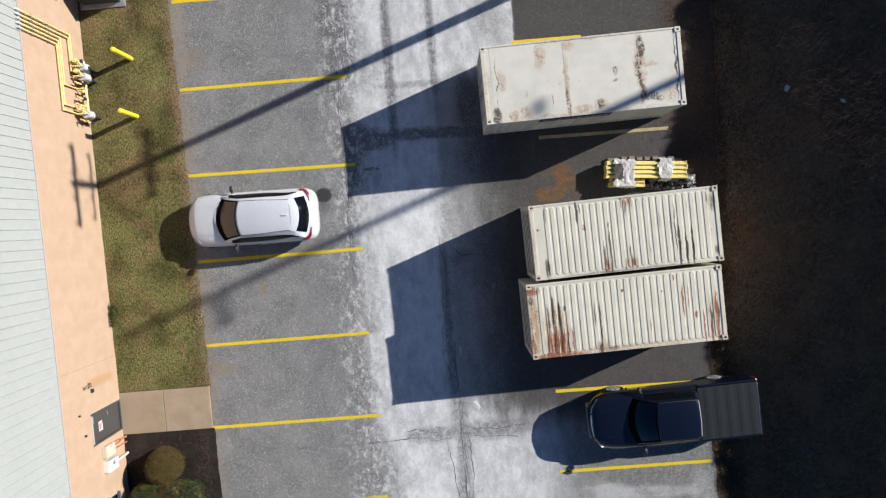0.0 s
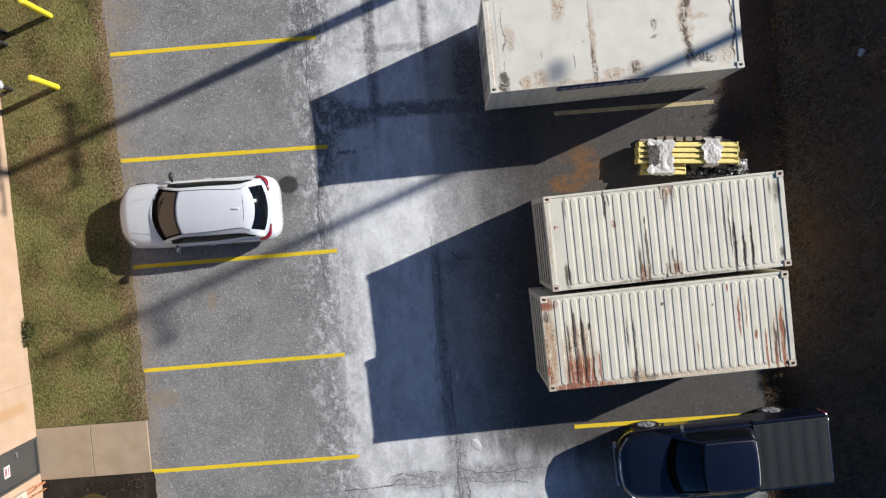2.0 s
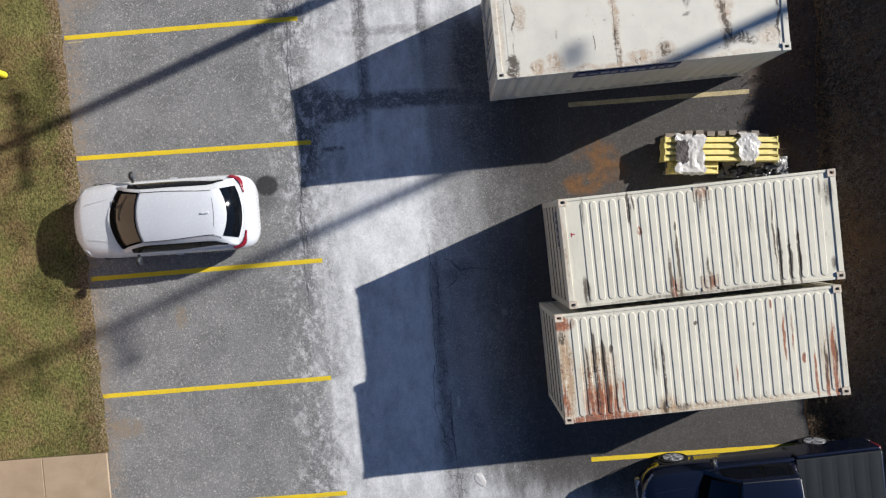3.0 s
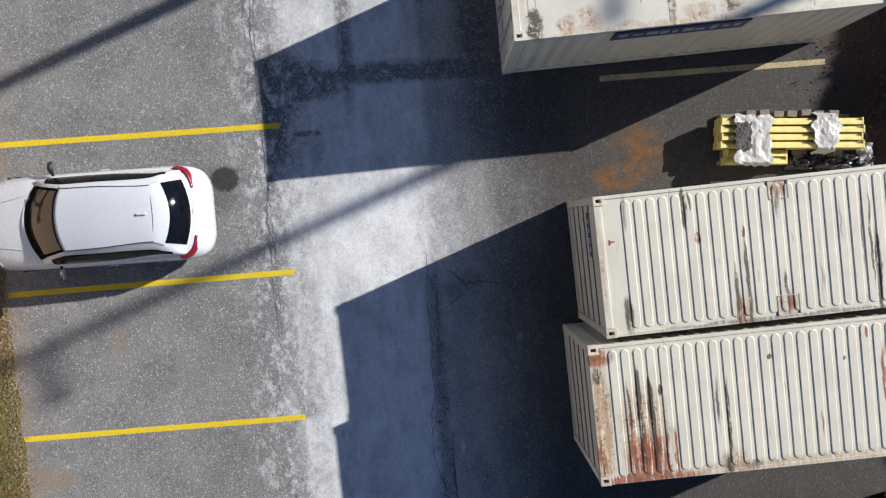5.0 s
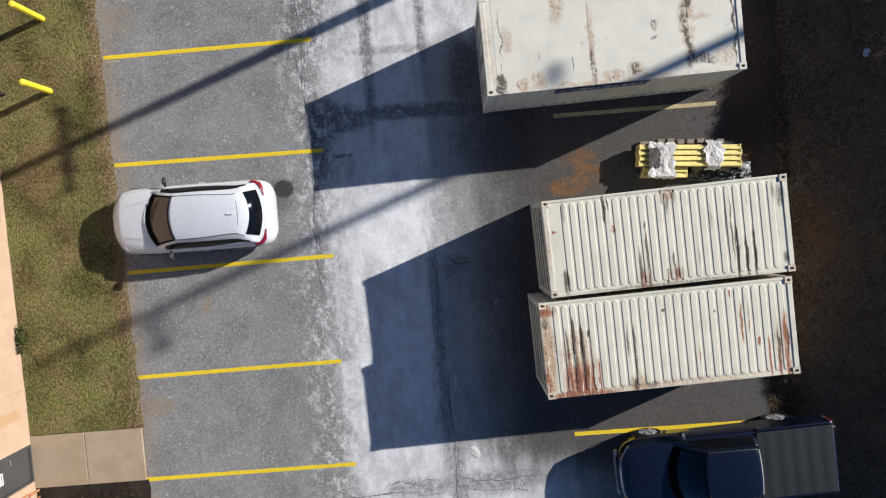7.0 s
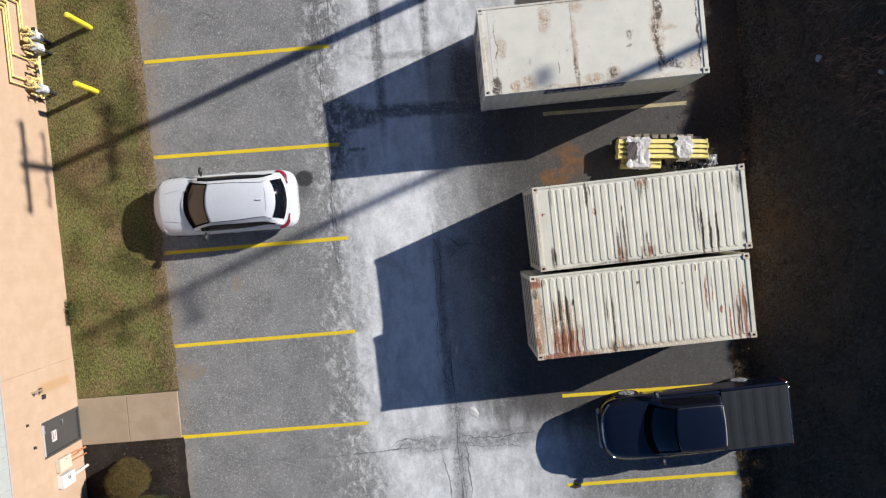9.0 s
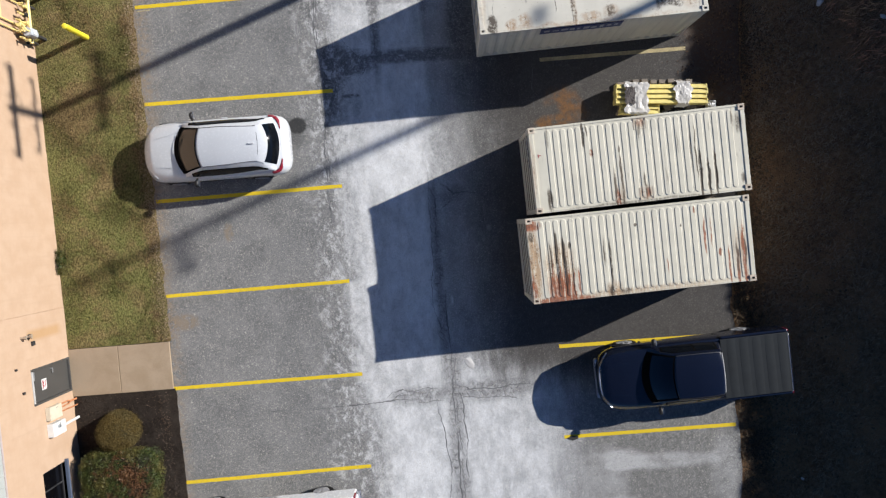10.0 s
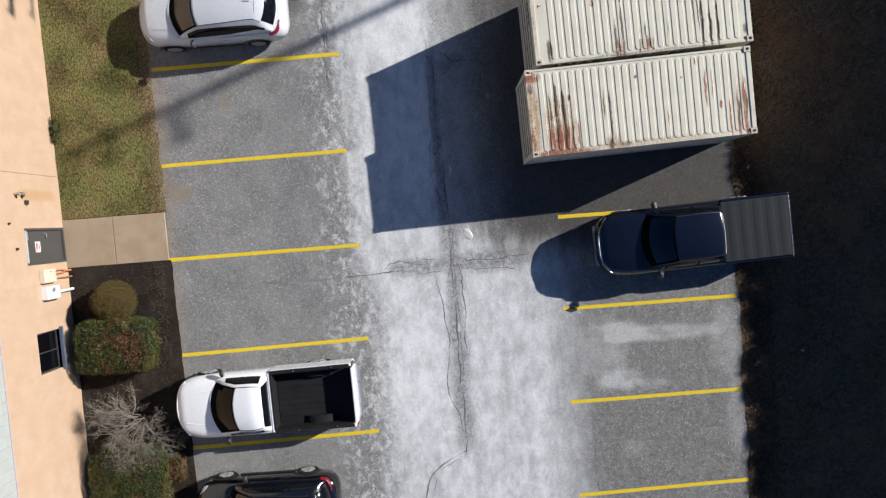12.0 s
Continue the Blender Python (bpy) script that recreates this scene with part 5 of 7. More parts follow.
def shell(stations, steps=5):
    """A car body: stations of x, half widths low, middle, top, and heights low, middle, edge, centre."""
    bm = bmesh.new()
    rings = []
    for x, wl, wm, wt, zl, zm, ze, zc in smooth_rows(stations, steps):
        half = [(wl * 0.9, zl), (wl, zl + 0.06), (wm, zm), (wm * 0.992, zm + (ze - zm) * 0.5), (wt + (wm - wt) * 0.45, ze - 0.05), (wt, ze), (wt * 0.86, ze + (zc - ze) * 0.45), (wt * 0.5, ze + (zc - ze) * 0.85), (wt * 0.2, zc)]
        ring = [bm.verts.new((x, y, z)) for y, z in half] + [bm.verts.new((x, -y, z)) for y, z in half[::-1]]
        rings.append(ring)
    n = len(rings[0])
    for a, b in zip(rings, rings[1:]):
        for i in range(n):
            bm.faces.new((a[i], a[(i + 1) % n], b[(i + 1) % n], b[i]))
    bm.faces.new(rings[0][::-1])
    bm.faces.new(rings[-1])
    bmesh.ops.recalc_face_normals(bm, faces=bm.faces)
    return bm


def patch(a, b, c, d, bow_u=(0, 0, 0), bow_v=(0, 0, 0), nu=10, nv=6, thick=0.0):
    """A bent panel with corners a b (first edge) and d c (last edge)."""
    a, b, c, d, bow_u, bow_v = (Vector(v) for v in (a, b, c, d, bow_u, bow_v))
    bm = bmesh.new()
    grid = []
    for j in range(nv + 1):
        v = j / nv
        row = []
        for i in range(nu + 1):
            u = i / nu
            p = (a.lerp(b, u)).lerp(d.lerp(c, u), v) + bow_u * 4 * u * (1 - u) + bow_v * 4 * v * (1 - v)
            row.append(bm.verts.new(p))
        grid.append(row)
    for r, s in zip(grid, grid[1:]):
        for i in range(nu):
            bm.faces.new((r[i], r[i + 1], s[i + 1], s[i]))
    bm.normal_update()
    if sum(f.normal.z for f in bm.faces) < 0:
        bmesh.ops.reverse_faces(bm, faces=bm.faces[:])
    if thick:
        bmesh.ops.recalc_face_normals(bm, faces=bm.faces)
        bmesh.ops.solidify(bm, geom=bm.faces[:], thickness=thick)
    return bm


def wheel(car, x, y, r, side):
    bm = bmesh.new()
    rod(bm, (x, y - 0.11, r), (x, y + 0.11, r), r, sides=28)
    bmesh.ops.bevel(bm, geom=[e for e in bm.edges if len(e.link_faces) == 2 and e.calc_face_angle(0) > 1.0], offset=0.03, segments=2, affect="EDGES")
    w = part("wheel", bm, TYRE, car, "black rubber tyre", smooth=False)
    bm = bmesh.new()
    yo = y + side * 0.122
    rod(bm, (x, yo - side * 0.02, r), (x, yo, r), r * 0.64, sides=24)
    for k in range(6):
        a = k * math.pi / 3
        m = Matrix.Translation((x, yo, r)) @ Matrix.Rotation(a, 4, "Y")
        box(bm, 0.04, -0.012, -0.03, r * 0.6, 0.014, 0.03, 0.0, m)
    part("rim", bm, ALLOY, w, "grey alloy rim")
    bm = bmesh.new()
    for k in range(12):
        a0, a1 = math.pi * k / 12, math.pi * (k + 1) / 12
        ro, ri = r + 0.1, r + 0.03
        v = [bm.verts.new((x + q * math.cos(t), y + side * yy, r + q * math.sin(t))) for q, t, yy in ((ri, a0, 0.108), (ro, a0, 0.1), (ro, a1, 0.1), (ri, a1, 0.108))]
        bm.faces.new(v)
    part("wheel_arch", bm, BLACK_TRIM, car)


def grid_mesh(fn, nu, nv, thick=0.0):
    """A bent panel from fn(u, v), u and v from 0 to 1."""
    bm = bmesh.new()
    g = [[bm.verts.new(fn(i / nu, j / nv)) for j in range(nv + 1)] for i in range(nu + 1)]
    for r, q in zip(g, g[1:]):
        for j in range(nv):
            bm.faces.new((r[j], r[j + 1], q[j + 1], q[j]))
    bm.normal_update()
    if sum(f.normal.z * f.calc_area() for f in bm.faces) < 0:
        bmesh.ops.reverse_faces(bm, faces=bm.faces[:])
    if thick:
        bmesh.ops.solidify(bm, geom=bm.faces[:], thickness=thick)
    return bm


def cabin(car, paint, g, seat):
    """Glasshouse over six cross curves (x, sweep at the sides, half width, edge height, middle height)."""
    base, front, mid, rear, lip, foot = (np.array(g[k], float) for k in ("base", "front", "mid", "rear", "lip", "foot"))
    roof_rows = [np.array(q) for q in smooth_rows([front, mid, rear, lip], 6)]
    belt, zb = g["belt"], g["zb"]

    def across(row, v, lift=0.0):
        x, bow, w, ze, zc = row
        return Vector((x + bow * v * v, w * v, zc - (zc - ze) * abs(v) ** 2.4 + lift))

    def roof_row(u):
        k = min(u * (len(roof_rows) - 1), len(roof_rows) - 1.001)
        i = int(k)
        return roof_rows[i] + (roof_rows[i + 1] - roof_rows[i]) * (k - i)

    def screen(u, v, lift=0.0):
        return across(base + (front - base) * u, v, lift + 0.03 * math.sin(math.pi * u))

    def back(u, v, lift=0.0):
        return across(lip + (foot - lip) * u, v, lift + 0.03 * math.sin(math.pi * u)) + Vector((0.02 * math.sin(math.pi * u), 0, 0))

    def span(fn, u0, u1, v0, v1, lift=0.0):
        return lambda u, v: fn(u0 + (u1 - u0) * u, v0 + (v1 - v0) * v, lift)

    glass = part("windscreen", grid_mesh(span(screen, 0.17, 0.96, -0.9, 0.9), 8, 16), WINDSCREEN if seat is TAN_SEAT else SMOKED_SCREEN if paint is WHITE_TRUCK else DARK_SCREEN, car, smooth=True)
    glass.visible_shadow = False
    part("cowl", grid_mesh(span(screen, -0.05, 0.19, -0.97, 0.97, 0.02), 3, 16), SCREEN_BLACK, car, smooth=True)
    part("screen_border", grid_mesh(span(screen, 0.955, 1.0, -0.95, 0.95, 0.006), 2, 16), SCREEN_BLACK, car, smooth=True)
    part("roof", grid_mesh(lambda u, v: across(roof_row(u), 2 * v - 1), 22, 28, 0.012), paint, car, smooth=True)
    part("tailgate_frame", grid_mesh(span(back, 0, 1, -1, 1, -0.004), 6, 20), paint, car, smooth=True)
    part("rear_window", grid_mesh(span(back, *g["back_glass"], -g["back_wide"], g["back_wide"], 0.006), 6, 16), TINTED, car, "dark tinted rear window", smooth=True)
    edge = [screen(i / 8, 1.0) for i in range(8)] + [across(q, 1.0) for q in roof_rows] + [back(i / 6, 1.0) for i in range(1, 7)]
    ex, ey, ez = (np.array([p[k] for p in edge]) for k in range(3))
    x0, x1 = float(ex[0]), float(ex[-1])

    def flank(x, t, out=0.0):
        top = Vector((x, float(np.interp(x, ex, ey)), float(np.interp(x, ex, ez))))
        u = (x - x0) / (x1 - x0)
        low = Vector((x, belt * (1 - 0.05 * u ** 4 - 0.03 * (1 - u) ** 4), zb[0] + (zb[1] - zb[0]) * u))
        p = low.lerp(top, t)
        return Vector((p.x, p.y + 0.03 * math.sin(math.pi * t) + out, p.z + 0.02 * math.sin(math.pi * t) + out * 0.5))

    for s in (1, -1):
        def side(x_from, x_to, t0, t1, out=0.0, s=s, taper=0.0):
            def fn(u, v):
                x = x_from + (x_to - x_from) * u
                k = taper * (np.clip((x - g["windows"][0][0]) / (g["windows"][-1][1] - g["windows"][0][0]), 0, 1) ** 2.2)
                p = flank(x, t0 + k * 0.55 + (t1 - t0 - k) * v, out)
                return Vector((p.x, s * p.y, p.z))
            return fn
        part("screen_border", grid_mesh(span(screen, 0.1, 1, s * 0.885, s * 0.955, 0.012), 6, 1), SCREEN_BLACK, car, smooth=True)
        part("pillar", grid_mesh(span(screen, 0, 1, s * 0.945, s * 1.0, 0.004), 6, 2), paint, car, smooth=True)
        part("side_frame", grid_mesh(side(x0, x1, 0, 1), 30, 6), paint, car, smooth=True)
        part("window_trim", grid_mesh(side(g["windows"][0][0] - 0.05, g["windows"][-1][1] + 0.05, 0.1, 0.86, 0.004, taper=g.get("taper", 0.0)), 20, 4), SCREEN_BLACK, car, smooth=True)
        for xa, xb in g["windows"]:
            part("side_window", grid_mesh(side(xa, xb, 0.13, 0.82, 0.008, taper=g.get("taper", 0.0)), 8, 4), TINTED, car, smooth=True)
        part("roof_strip", grid_mesh(lambda u, v: across(roof_row(0.03 + g["strip"] * u), s * (0.93 + 0.03 * v), 0.006), 16, 1, 0.006), BLACK_TRIM, car)
        bm = bmesh.new()
        mx, mz = x0 + g["mirror_back"], zb[0]
        box(bm, mx - 0.05, s * (belt + 0.02), mz, mx, s * (belt + 0.14), mz + 0.03)
        bmesh.ops.create_uvsphere(bm, u_segments=12, v_segments=8, radius=1.0, matrix=Matrix.Translation((mx - 0.02, s * (belt + g["mirror_out"]), mz + 0.07)) @ Matrix.Diagonal((0.07, 0.12, 0.08, 1)))
        mirror = part("mirror", bm, BLACK_TRIM if g.get("dark_mirror") else paint, car, smooth=True)
        part("mirror_glass", boxed(mx + 0.035, s * (belt + g["mirror_out"]) - 0.09, mz + 0.02, mx + 0.055, s * (belt + g["mirror_out"]) + 0.09, mz + 0.12, 0.005), CHROME, mirror)
    # interior
    xb, xf, zs, w = float(base[0]), float(front[0]), zb[0], float(front[2]) + 0.05
    part("interior_floor", boxed(xb + 0.1, -w, zs - 0.55, x1 - 0.1, w, zs - 0.5), GREY_SEAT, car)
    part("dashboard", boxed(xb + 0.12, -w, zs - 0.3, xb + 0.66, w, zs - 0.03, 0.04), TAN_SEAT if seat is TAN_SEAT else BLACK_TRIM, car)
    for s in (1, -1):
        bm = bmesh.new()
        box(bm, xf + 0.2, s * 0.37 - 0.23, zs - 0.45, xf + 0.7, s * 0.37 + 0.23, zs - 0.3, 0.05)
        box(bm, xf + 0.6, s * 0.37 - 0.22, zs - 0.35, xf + 0.74, s * 0.37 + 0.22, zs + 0.2, 0.05)
        box(bm, xf + 0.63, s * 0.37 - 0.12, zs + 0.21, xf + 0.72, s * 0.37 + 0.12, zs + 0.34, 0.04)
        part("seat", bm, seat, car)
    bm = bmesh.new()
    for k in range(16):
        a0, a1 = 2 * math.pi * k / 16, 2 * math.pi * (k + 1) / 16
        m = Matrix.Translation((xb + 0.78, -0.37, zs - 0.02)) @ Matrix.Rotation(radians(60), 4, "Y")
        rod(bm, m @ Vector((0.18 * math.cos(a0), 0.18 * math.sin(a0), 0)), m @ Vector((0.18 * math.cos(a1), 0.18 * math.sin(a1), 0)), 0.016, sides=6)
    part("steering_wheel", bm, BLACK_TRIM, car)


def ridge(car, paint, pts, r):
    return part("crease", tube(bmesh.new(), pts, r, 6), paint, car)


def crossover(m, paint, label, seat):
    car = thing("car", m, label, "car")
    L = 4.5
    part("body", shell([(-0.03, 0.3, 0.36, 0.26, 0.36, 0.5, 0.62, 0.66), (0.05, 0.52, 0.57, 0.42, 0.3, 0.5, 0.71, 0.77), (0.22, 0.72, 0.77, 0.58, 0.25, 0.54, 0.81, 0.89), (0.4, 0.82, 0.86, 0.66, 0.23, 0.57, 0.86, 0.94),
        (0.8, 0.88, 0.91, 0.73, 0.22, 0.6, 0.93, 1.01), (1.3, 0.89, 0.92, 0.8, 0.22, 0.62, 0.99, 1.06), (2.4, 0.89, 0.925, 0.84, 0.22, 0.64, 1.02, 1.04), (3.5, 0.89, 0.92, 0.84, 0.22, 0.64, 1.05, 1.06),
        (3.95, 0.89, 0.915, 0.78, 0.25, 0.64, 1.06, 1.09), (4.2, 0.85, 0.88, 0.7, 0.3, 0.62, 1.0, 1.05), (4.36, 0.76, 0.8, 0.62, 0.34, 0.58, 0.92, 0.98), (4.45, 0.6, 0.66, 0.5, 0.36, 0.55, 0.8, 0.86), (4.48, 0.45, 0.5, 0.38, 0.4, 0.55, 0.7, 0.74)]), paint, car, smooth=True)
    cabin(car, paint, dict(base=(1.08, 0.25, 0.73, 1.035, 1.075), front=(1.85, 0.11, 0.615, 1.42, 1.5), mid=(2.7, 0.0, 0.6, 1.49, 1.57), rear=(3.6, -0.03, 0.55, 1.48, 1.555), lip=(3.98, -0.19, 0.62, 1.38, 1.45), foot=(4.27, -0.17, 0.7, 1.04, 1.08),
        belt=0.84, zb=(1.03, 1.09), windows=((1.62, 2.55), (2.565, 3.25), (3.265, 3.84)), taper=0.52, strip=0.7, mirror_back=0.36, mirror_out=0.18, back_glass=(0.02, 0.93), back_wide=0.9, dark_mirror=True), seat)
    part("tailgate_seam", grid_mesh(lambda u, v: Vector((3.7 - 0.06 * (2 * v - 1) ** 2 + 0.008 * u, 0.49 * (2 * v - 1), 1.548 - 0.07 * abs(2 * v - 1) ** 2.4)), 1, 16), GREY_COVER, car)
    bm = bmesh.new()
    box(bm, 3.42, -0.02, 1.55, 3.6, 0.02, 1.6, 0.012)
    part("antenna_fin", bm, paint, car)
    for s in (1, -1):
        lamp_line = [Vector(q) for q in smooth_rows([(3.97, 0.885, 1.0), (4.08, 0.86, 0.995), (4.19, 0.8, 0.985), (4.27, 0.66, 0.98), (4.31, 0.46, 0.97)], 5)]

        def lamp(u, v, s=s):
            c = lamp_line[min(int(u * 20 + 0.5), 20)]
            out = Vector((0.35 + u, 1.0 - u, 0.0)).normalized()
            q = c + out * ((v - 0.65) * (0.015 + 0.055 * math.sin(math.pi * min(1.0, u * 0.8 + 0.15))))
            return Vector((q.x, s * q.y, q.z + 0.06 - 0.09 * v))
        part("tail_light", grid_mesh(lamp, 20, 4, 0.03), RED_LENS, car, "red tail light", smooth=True)
        part("headlight", patch((0.12, s * 0.5, 0.755), (0.22, s * 0.52, 0.8), (0.42, s * 0.8, 0.82), (0.24, s * 0.76, 0.74), (0, 0, 0.015), (0, 0, 0.02), 4, 4, 0.012), CLEAR_LENS, car, "clear headlight", smooth=True)
        for x in (0.86, 3.46):
            wheel(car, x, s * 0.825, 0.345, s)
        part("side_trim", boxed(1.3, s * 0.9 - 0.02, 0.24, 3.05, s * 0.9 + 0.02, 0.34, 0.01), BLACK_TRIM, car)
        part("door_handle", boxed(2.5, s * 0.925 - 0.012, 0.86, 2.68, s * 0.925 + 0.012, 0.89, 0.006), paint, car)
        ridge(car, paint, [(0.45, s * 0.42, 0.945), (0.8, s * 0.48, 0.995), (1.15, s * 0.55, 1.03)], 0.005)
    part("front_bumper", boxed(0.0, -0.45, 0.34, 0.06, 0.45, 0.46, 0.02), BLACK_TRIM, car)
    part("rear_bumper", boxed(4.25, -0.5, 0.32, 4.46, 0.5, 0.48, 0.06), BLACK_TRIM if paint is not WHITE_CAR else paint, car)
    part("badge", boxed(4.24, -0.05, 1.02, 4.27, 0.05, 1.04, 0.004), CHROME, car)
    part("wiper", tube(bmesh.new(), [(1.2, 0.5, 1.09), (1.16, -0.2, 1.115)], 0.012, 6), BLACK_TRIM, car)
    return car


def pickup(m, paint, label, L, cab_end, bed_floor, cover):
    car = thing("pickup_truck", m, label, "pickup truck", "pickup trucks")
    part("body", shell([(0.0, 0.34, 0.42, 0.3, 0.48, 0.7, 0.9, 0.94), (0.07, 0.58, 0.64, 0.5, 0.42, 0.72, 1.0, 1.04), (0.22, 0.75, 0.8, 0.62, 0.38, 0.75, 1.07, 1.12), (0.42, 0.86, 0.9, 0.7, 0.37, 0.78, 1.1, 1.16), (0.8, 0.94, 0.96, 0.78, 0.36, 0.82, 1.14, 1.21),
        (1.4, 0.95, 0.98, 0.84, 0.36, 0.84, 1.18, 1.24), (2.2, 0.95, 0.98, 0.9, 0.36, 0.85, 1.22, 1.23), (cab_end - 0.06, 0.95, 0.98, 0.9, 0.36, 0.85, 1.22, 1.23), (cab_end, 0.94, 0.96, 0.88, 0.36, 0.85, 1.2, 1.21)]), paint, car, smooth=True)
    d = 0.13 if cover else 0.0
    windows = ((1.75, cab_end - 0.22),) if cab_end < 3.5 else ((1.9, 2.75), (2.82, cab_end - 0.25))
    cabin(car, paint, dict(base=(1.16 + d, 0.24, 0.8, 1.2, 1.255), front=(1.95 + d, 0.12, 0.68, 1.64, 1.76), mid=((1.95 + d + cab_end) / 2, 0.02, 0.69, 1.71, 1.81), rear=(cab_end - 0.25, 0.0, 0.67, 1.71, 1.79), lip=(cab_end - 0.12, -0.02, 0.64, 1.67, 1.76), foot=(cab_end - 0.015, 0.0, 0.76, 1.24, 1.27),
        belt=0.89, zb=(1.21, 1.23), windows=windows, strip=0.9, mirror_back=0.2, mirror_out=0.15, back_glass=(0.12, 0.97), back_wide=0.92, dark_mirror=True), GREY_SEAT)
    if cover:
        part("brake_light_bar", patch((cab_end - 0.14, -0.6, 1.71), (cab_end - 0.14, 0.6, 1.71), (cab_end - 0.11, 0.6, 1.68), (cab_end - 0.11, -0.6, 1.68), (0, 0, 0.075), (0, 0, 0.0), 10, 1, 0.01), ALLOY, car, "bright strip at the roof's rear edge")
    x0 = cab_end + 0.03
    bed = part("bed_floor", boxed(x0, -0.86, bed_floor - 0.05, L - 0.1, 0.86, bed_floor), BED_LINER, car, "black bed liner")
    for k in range(9):
        y = -0.72 + 0.18 * k
        part("floor_ridge", boxed(x0 + 0.12, y - 0.05, bed_floor, L - 0.2, y + 0.05, bed_floor + 0.014), BED_LINER, bed)
    for s in (1, -1):
        part("bed_side", boxed(x0, s * 0.93 - 0.05, 0.48, L - 0.06, s * 0.93 + 0.05, 1.24, 0.035), paint, car)
        if not cover:
            part("rail_cap", boxed(x0 + 0.03, s * 0.922 - 0.046, 1.226, L - 0.12, s * 0.922 + 0.046, 1.25, 0.008), BED_LINER, car, "black plastic cap on the bed rail")
        part("liner_side", boxed(x0 + 0.02, s * 0.86 - 0.012, bed_floor, L - 0.13, s * 0.86 + 0.018, 1.235, 0.006), BED_LINER, car)
        for x in (0.9 + d, L - 1.2):
            wheel(car, x, s * 0.862, 0.39, s)
        part("tail_light", boxed(L - 0.1, s * 0.945 - 0.03, 0.82, L - 0.03, s * 0.945 + 0.03, 1.2, 0.012), RED_LENS, car, "red tail light")
        part("headlight", patch((0.16, s * 0.46, 1.02), (0.26, s * 0.46, 1.05), (0.44, s * 0.72, 1.04), (0.3, s * 0.74, 0.97), (0, 0, 0.015), (0, 0, 0.015), 4, 4, 0.012), CLEAR_LENS if not cover else TINTED, car, "clear headlight" if not cover else "smoked headlight", smooth=True)
        ridge(car, paint, [(0.3, s * 0.42, 1.13), (0.8, s * 0.48, 1.19), (1.2, s * 0.55, 1.228)], 0.012)
        if not cover:
            bm = bmesh.new()
            bmesh.ops.create_cone(bm, cap_ends=True, segments=24, radius1=0.48, radius2=0.48, depth=0.24, matrix=Matrix.Translation((L - 1.2, s * 0.73, bed_floor - 0.03)) @ Matrix.Diagonal((1, 1, 0.46, 1)) @ pose(0, 0, 0, 90))
            part("wheel_well", bm, BED_LINER, car)
            for q in (0.3, 0.75):
                part("stake_pocket", boxed(x0 + (L - x0) * q - 0.03, s * 0.905 - 0.02, 1.25, x0 + (L - x0) * q + 0.03, s * 0.905 + 0.02, 1.259), CHROME, car)
    part("bed_front", boxed(x0 - 0.02, -0.9, 0.5, x0 + 0.02, 0.9, 1.245, 0.008), paint, car)
    part("liner_front", boxed(x0 + 0.022, -0.84, bed_floor, x0 + 0.09, 0.84, 1.25, 0.012), BED_LINER, car)
    part("tailgate", boxed(L - 0.1, -0.83, 0.5, L - 0.02, 0.83, 1.24, 0.025), paint, car)
    part("rear_bumper", boxed(L - 0.06, -0.93, 0.42, L + 0.07, 0.93, 0.6, 0.03), CHROME if not cover else BLACK_TRIM, car)
    part("front_bumper", boxed(-0.02, -0.62, 0.44, 0.16, 0.62, 0.66, 0.06), CHROME if cover else paint, car)
    bm = bmesh.new()
    n = 14
    for k in range(n):
        y0, y1 = -0.84 + 1.68 * k / n, -0.84 + 1.68 * (k + 1) / n
        f = lambda y: 0.03 + 0.3 * (abs(y) / 0.84) ** 2.6
        rod(bm, (f(y0), y0, 1.035 - 0.06 * abs(y0)), (f(y1), y1, 1.035 - 0.06 * abs(y1)), 0.022, sides=6)
    part("grille_rim", bm, CHROME if cover else paint, car)
    if cover:
        tn = part("tonneau_cover", boxed(x0 - 0.04, -0.9, 1.262, L - 0.1, 0.9, 1.3, 0.018), GREY_COVER, car, "dark grey vinyl bed cover")
        for k in range(5):
            x = x0 + 0.28 + k * (L - x0 - 0.45) / 4.3
            part("cover_bow", patch((x - 0.13, -0.88, 1.3), (x - 0.13, 0.88, 1.3), (x + 0.13, 0.88, 1.3), (x + 0.13, -0.88, 1.3), (0, 0, 0.003), (0, 0, 0.007), 8, 6), GREY_COVER, tn, smooth=True)
        part("edge_strip", boxed(L - 0.1, -0.9, 1.262, L - 0.085, 0.9, 1.296, 0.004), CHROME, tn)
    return car


crossover(pose(-5.83, 4.42, 0, 0, 0, -0.4), WHITE_CAR, "white crossover car parked nose to the grass", TAN_SEAT)
crossover(pose(-5.5, -10.86, 0, 0, 0, -0.6), BLACK_CAR, "black crossover car parked beside a white pickup", GREY_SEAT)
pickup(pose(-5.73, -7.58, 0, 0, 0, 1.0), WHITE_TRUCK, "white pickup truck with an open black bed", 5.55, 2.93, 0.72, False)
pickup(pose(7.48, -3.6, 0, 0, 0, 2.2), NAVY_CAR, "dark navy pickup truck with a grey bed cover", 5.8, 3.68, 0.72, True)

# ---------------------------------------------------------------- yellow beams on a pallet
BEAM_YELLOW = plain("yellow_rack_beam_paint", (0.74, 0.62, 0.22), 0.5, vary=0.12, scale=10)
WOOD = plain("grey_weathered_wood", (0.2, 0.17, 0.14), 0.85, vary=0.3, scale=18, bump=0.3)


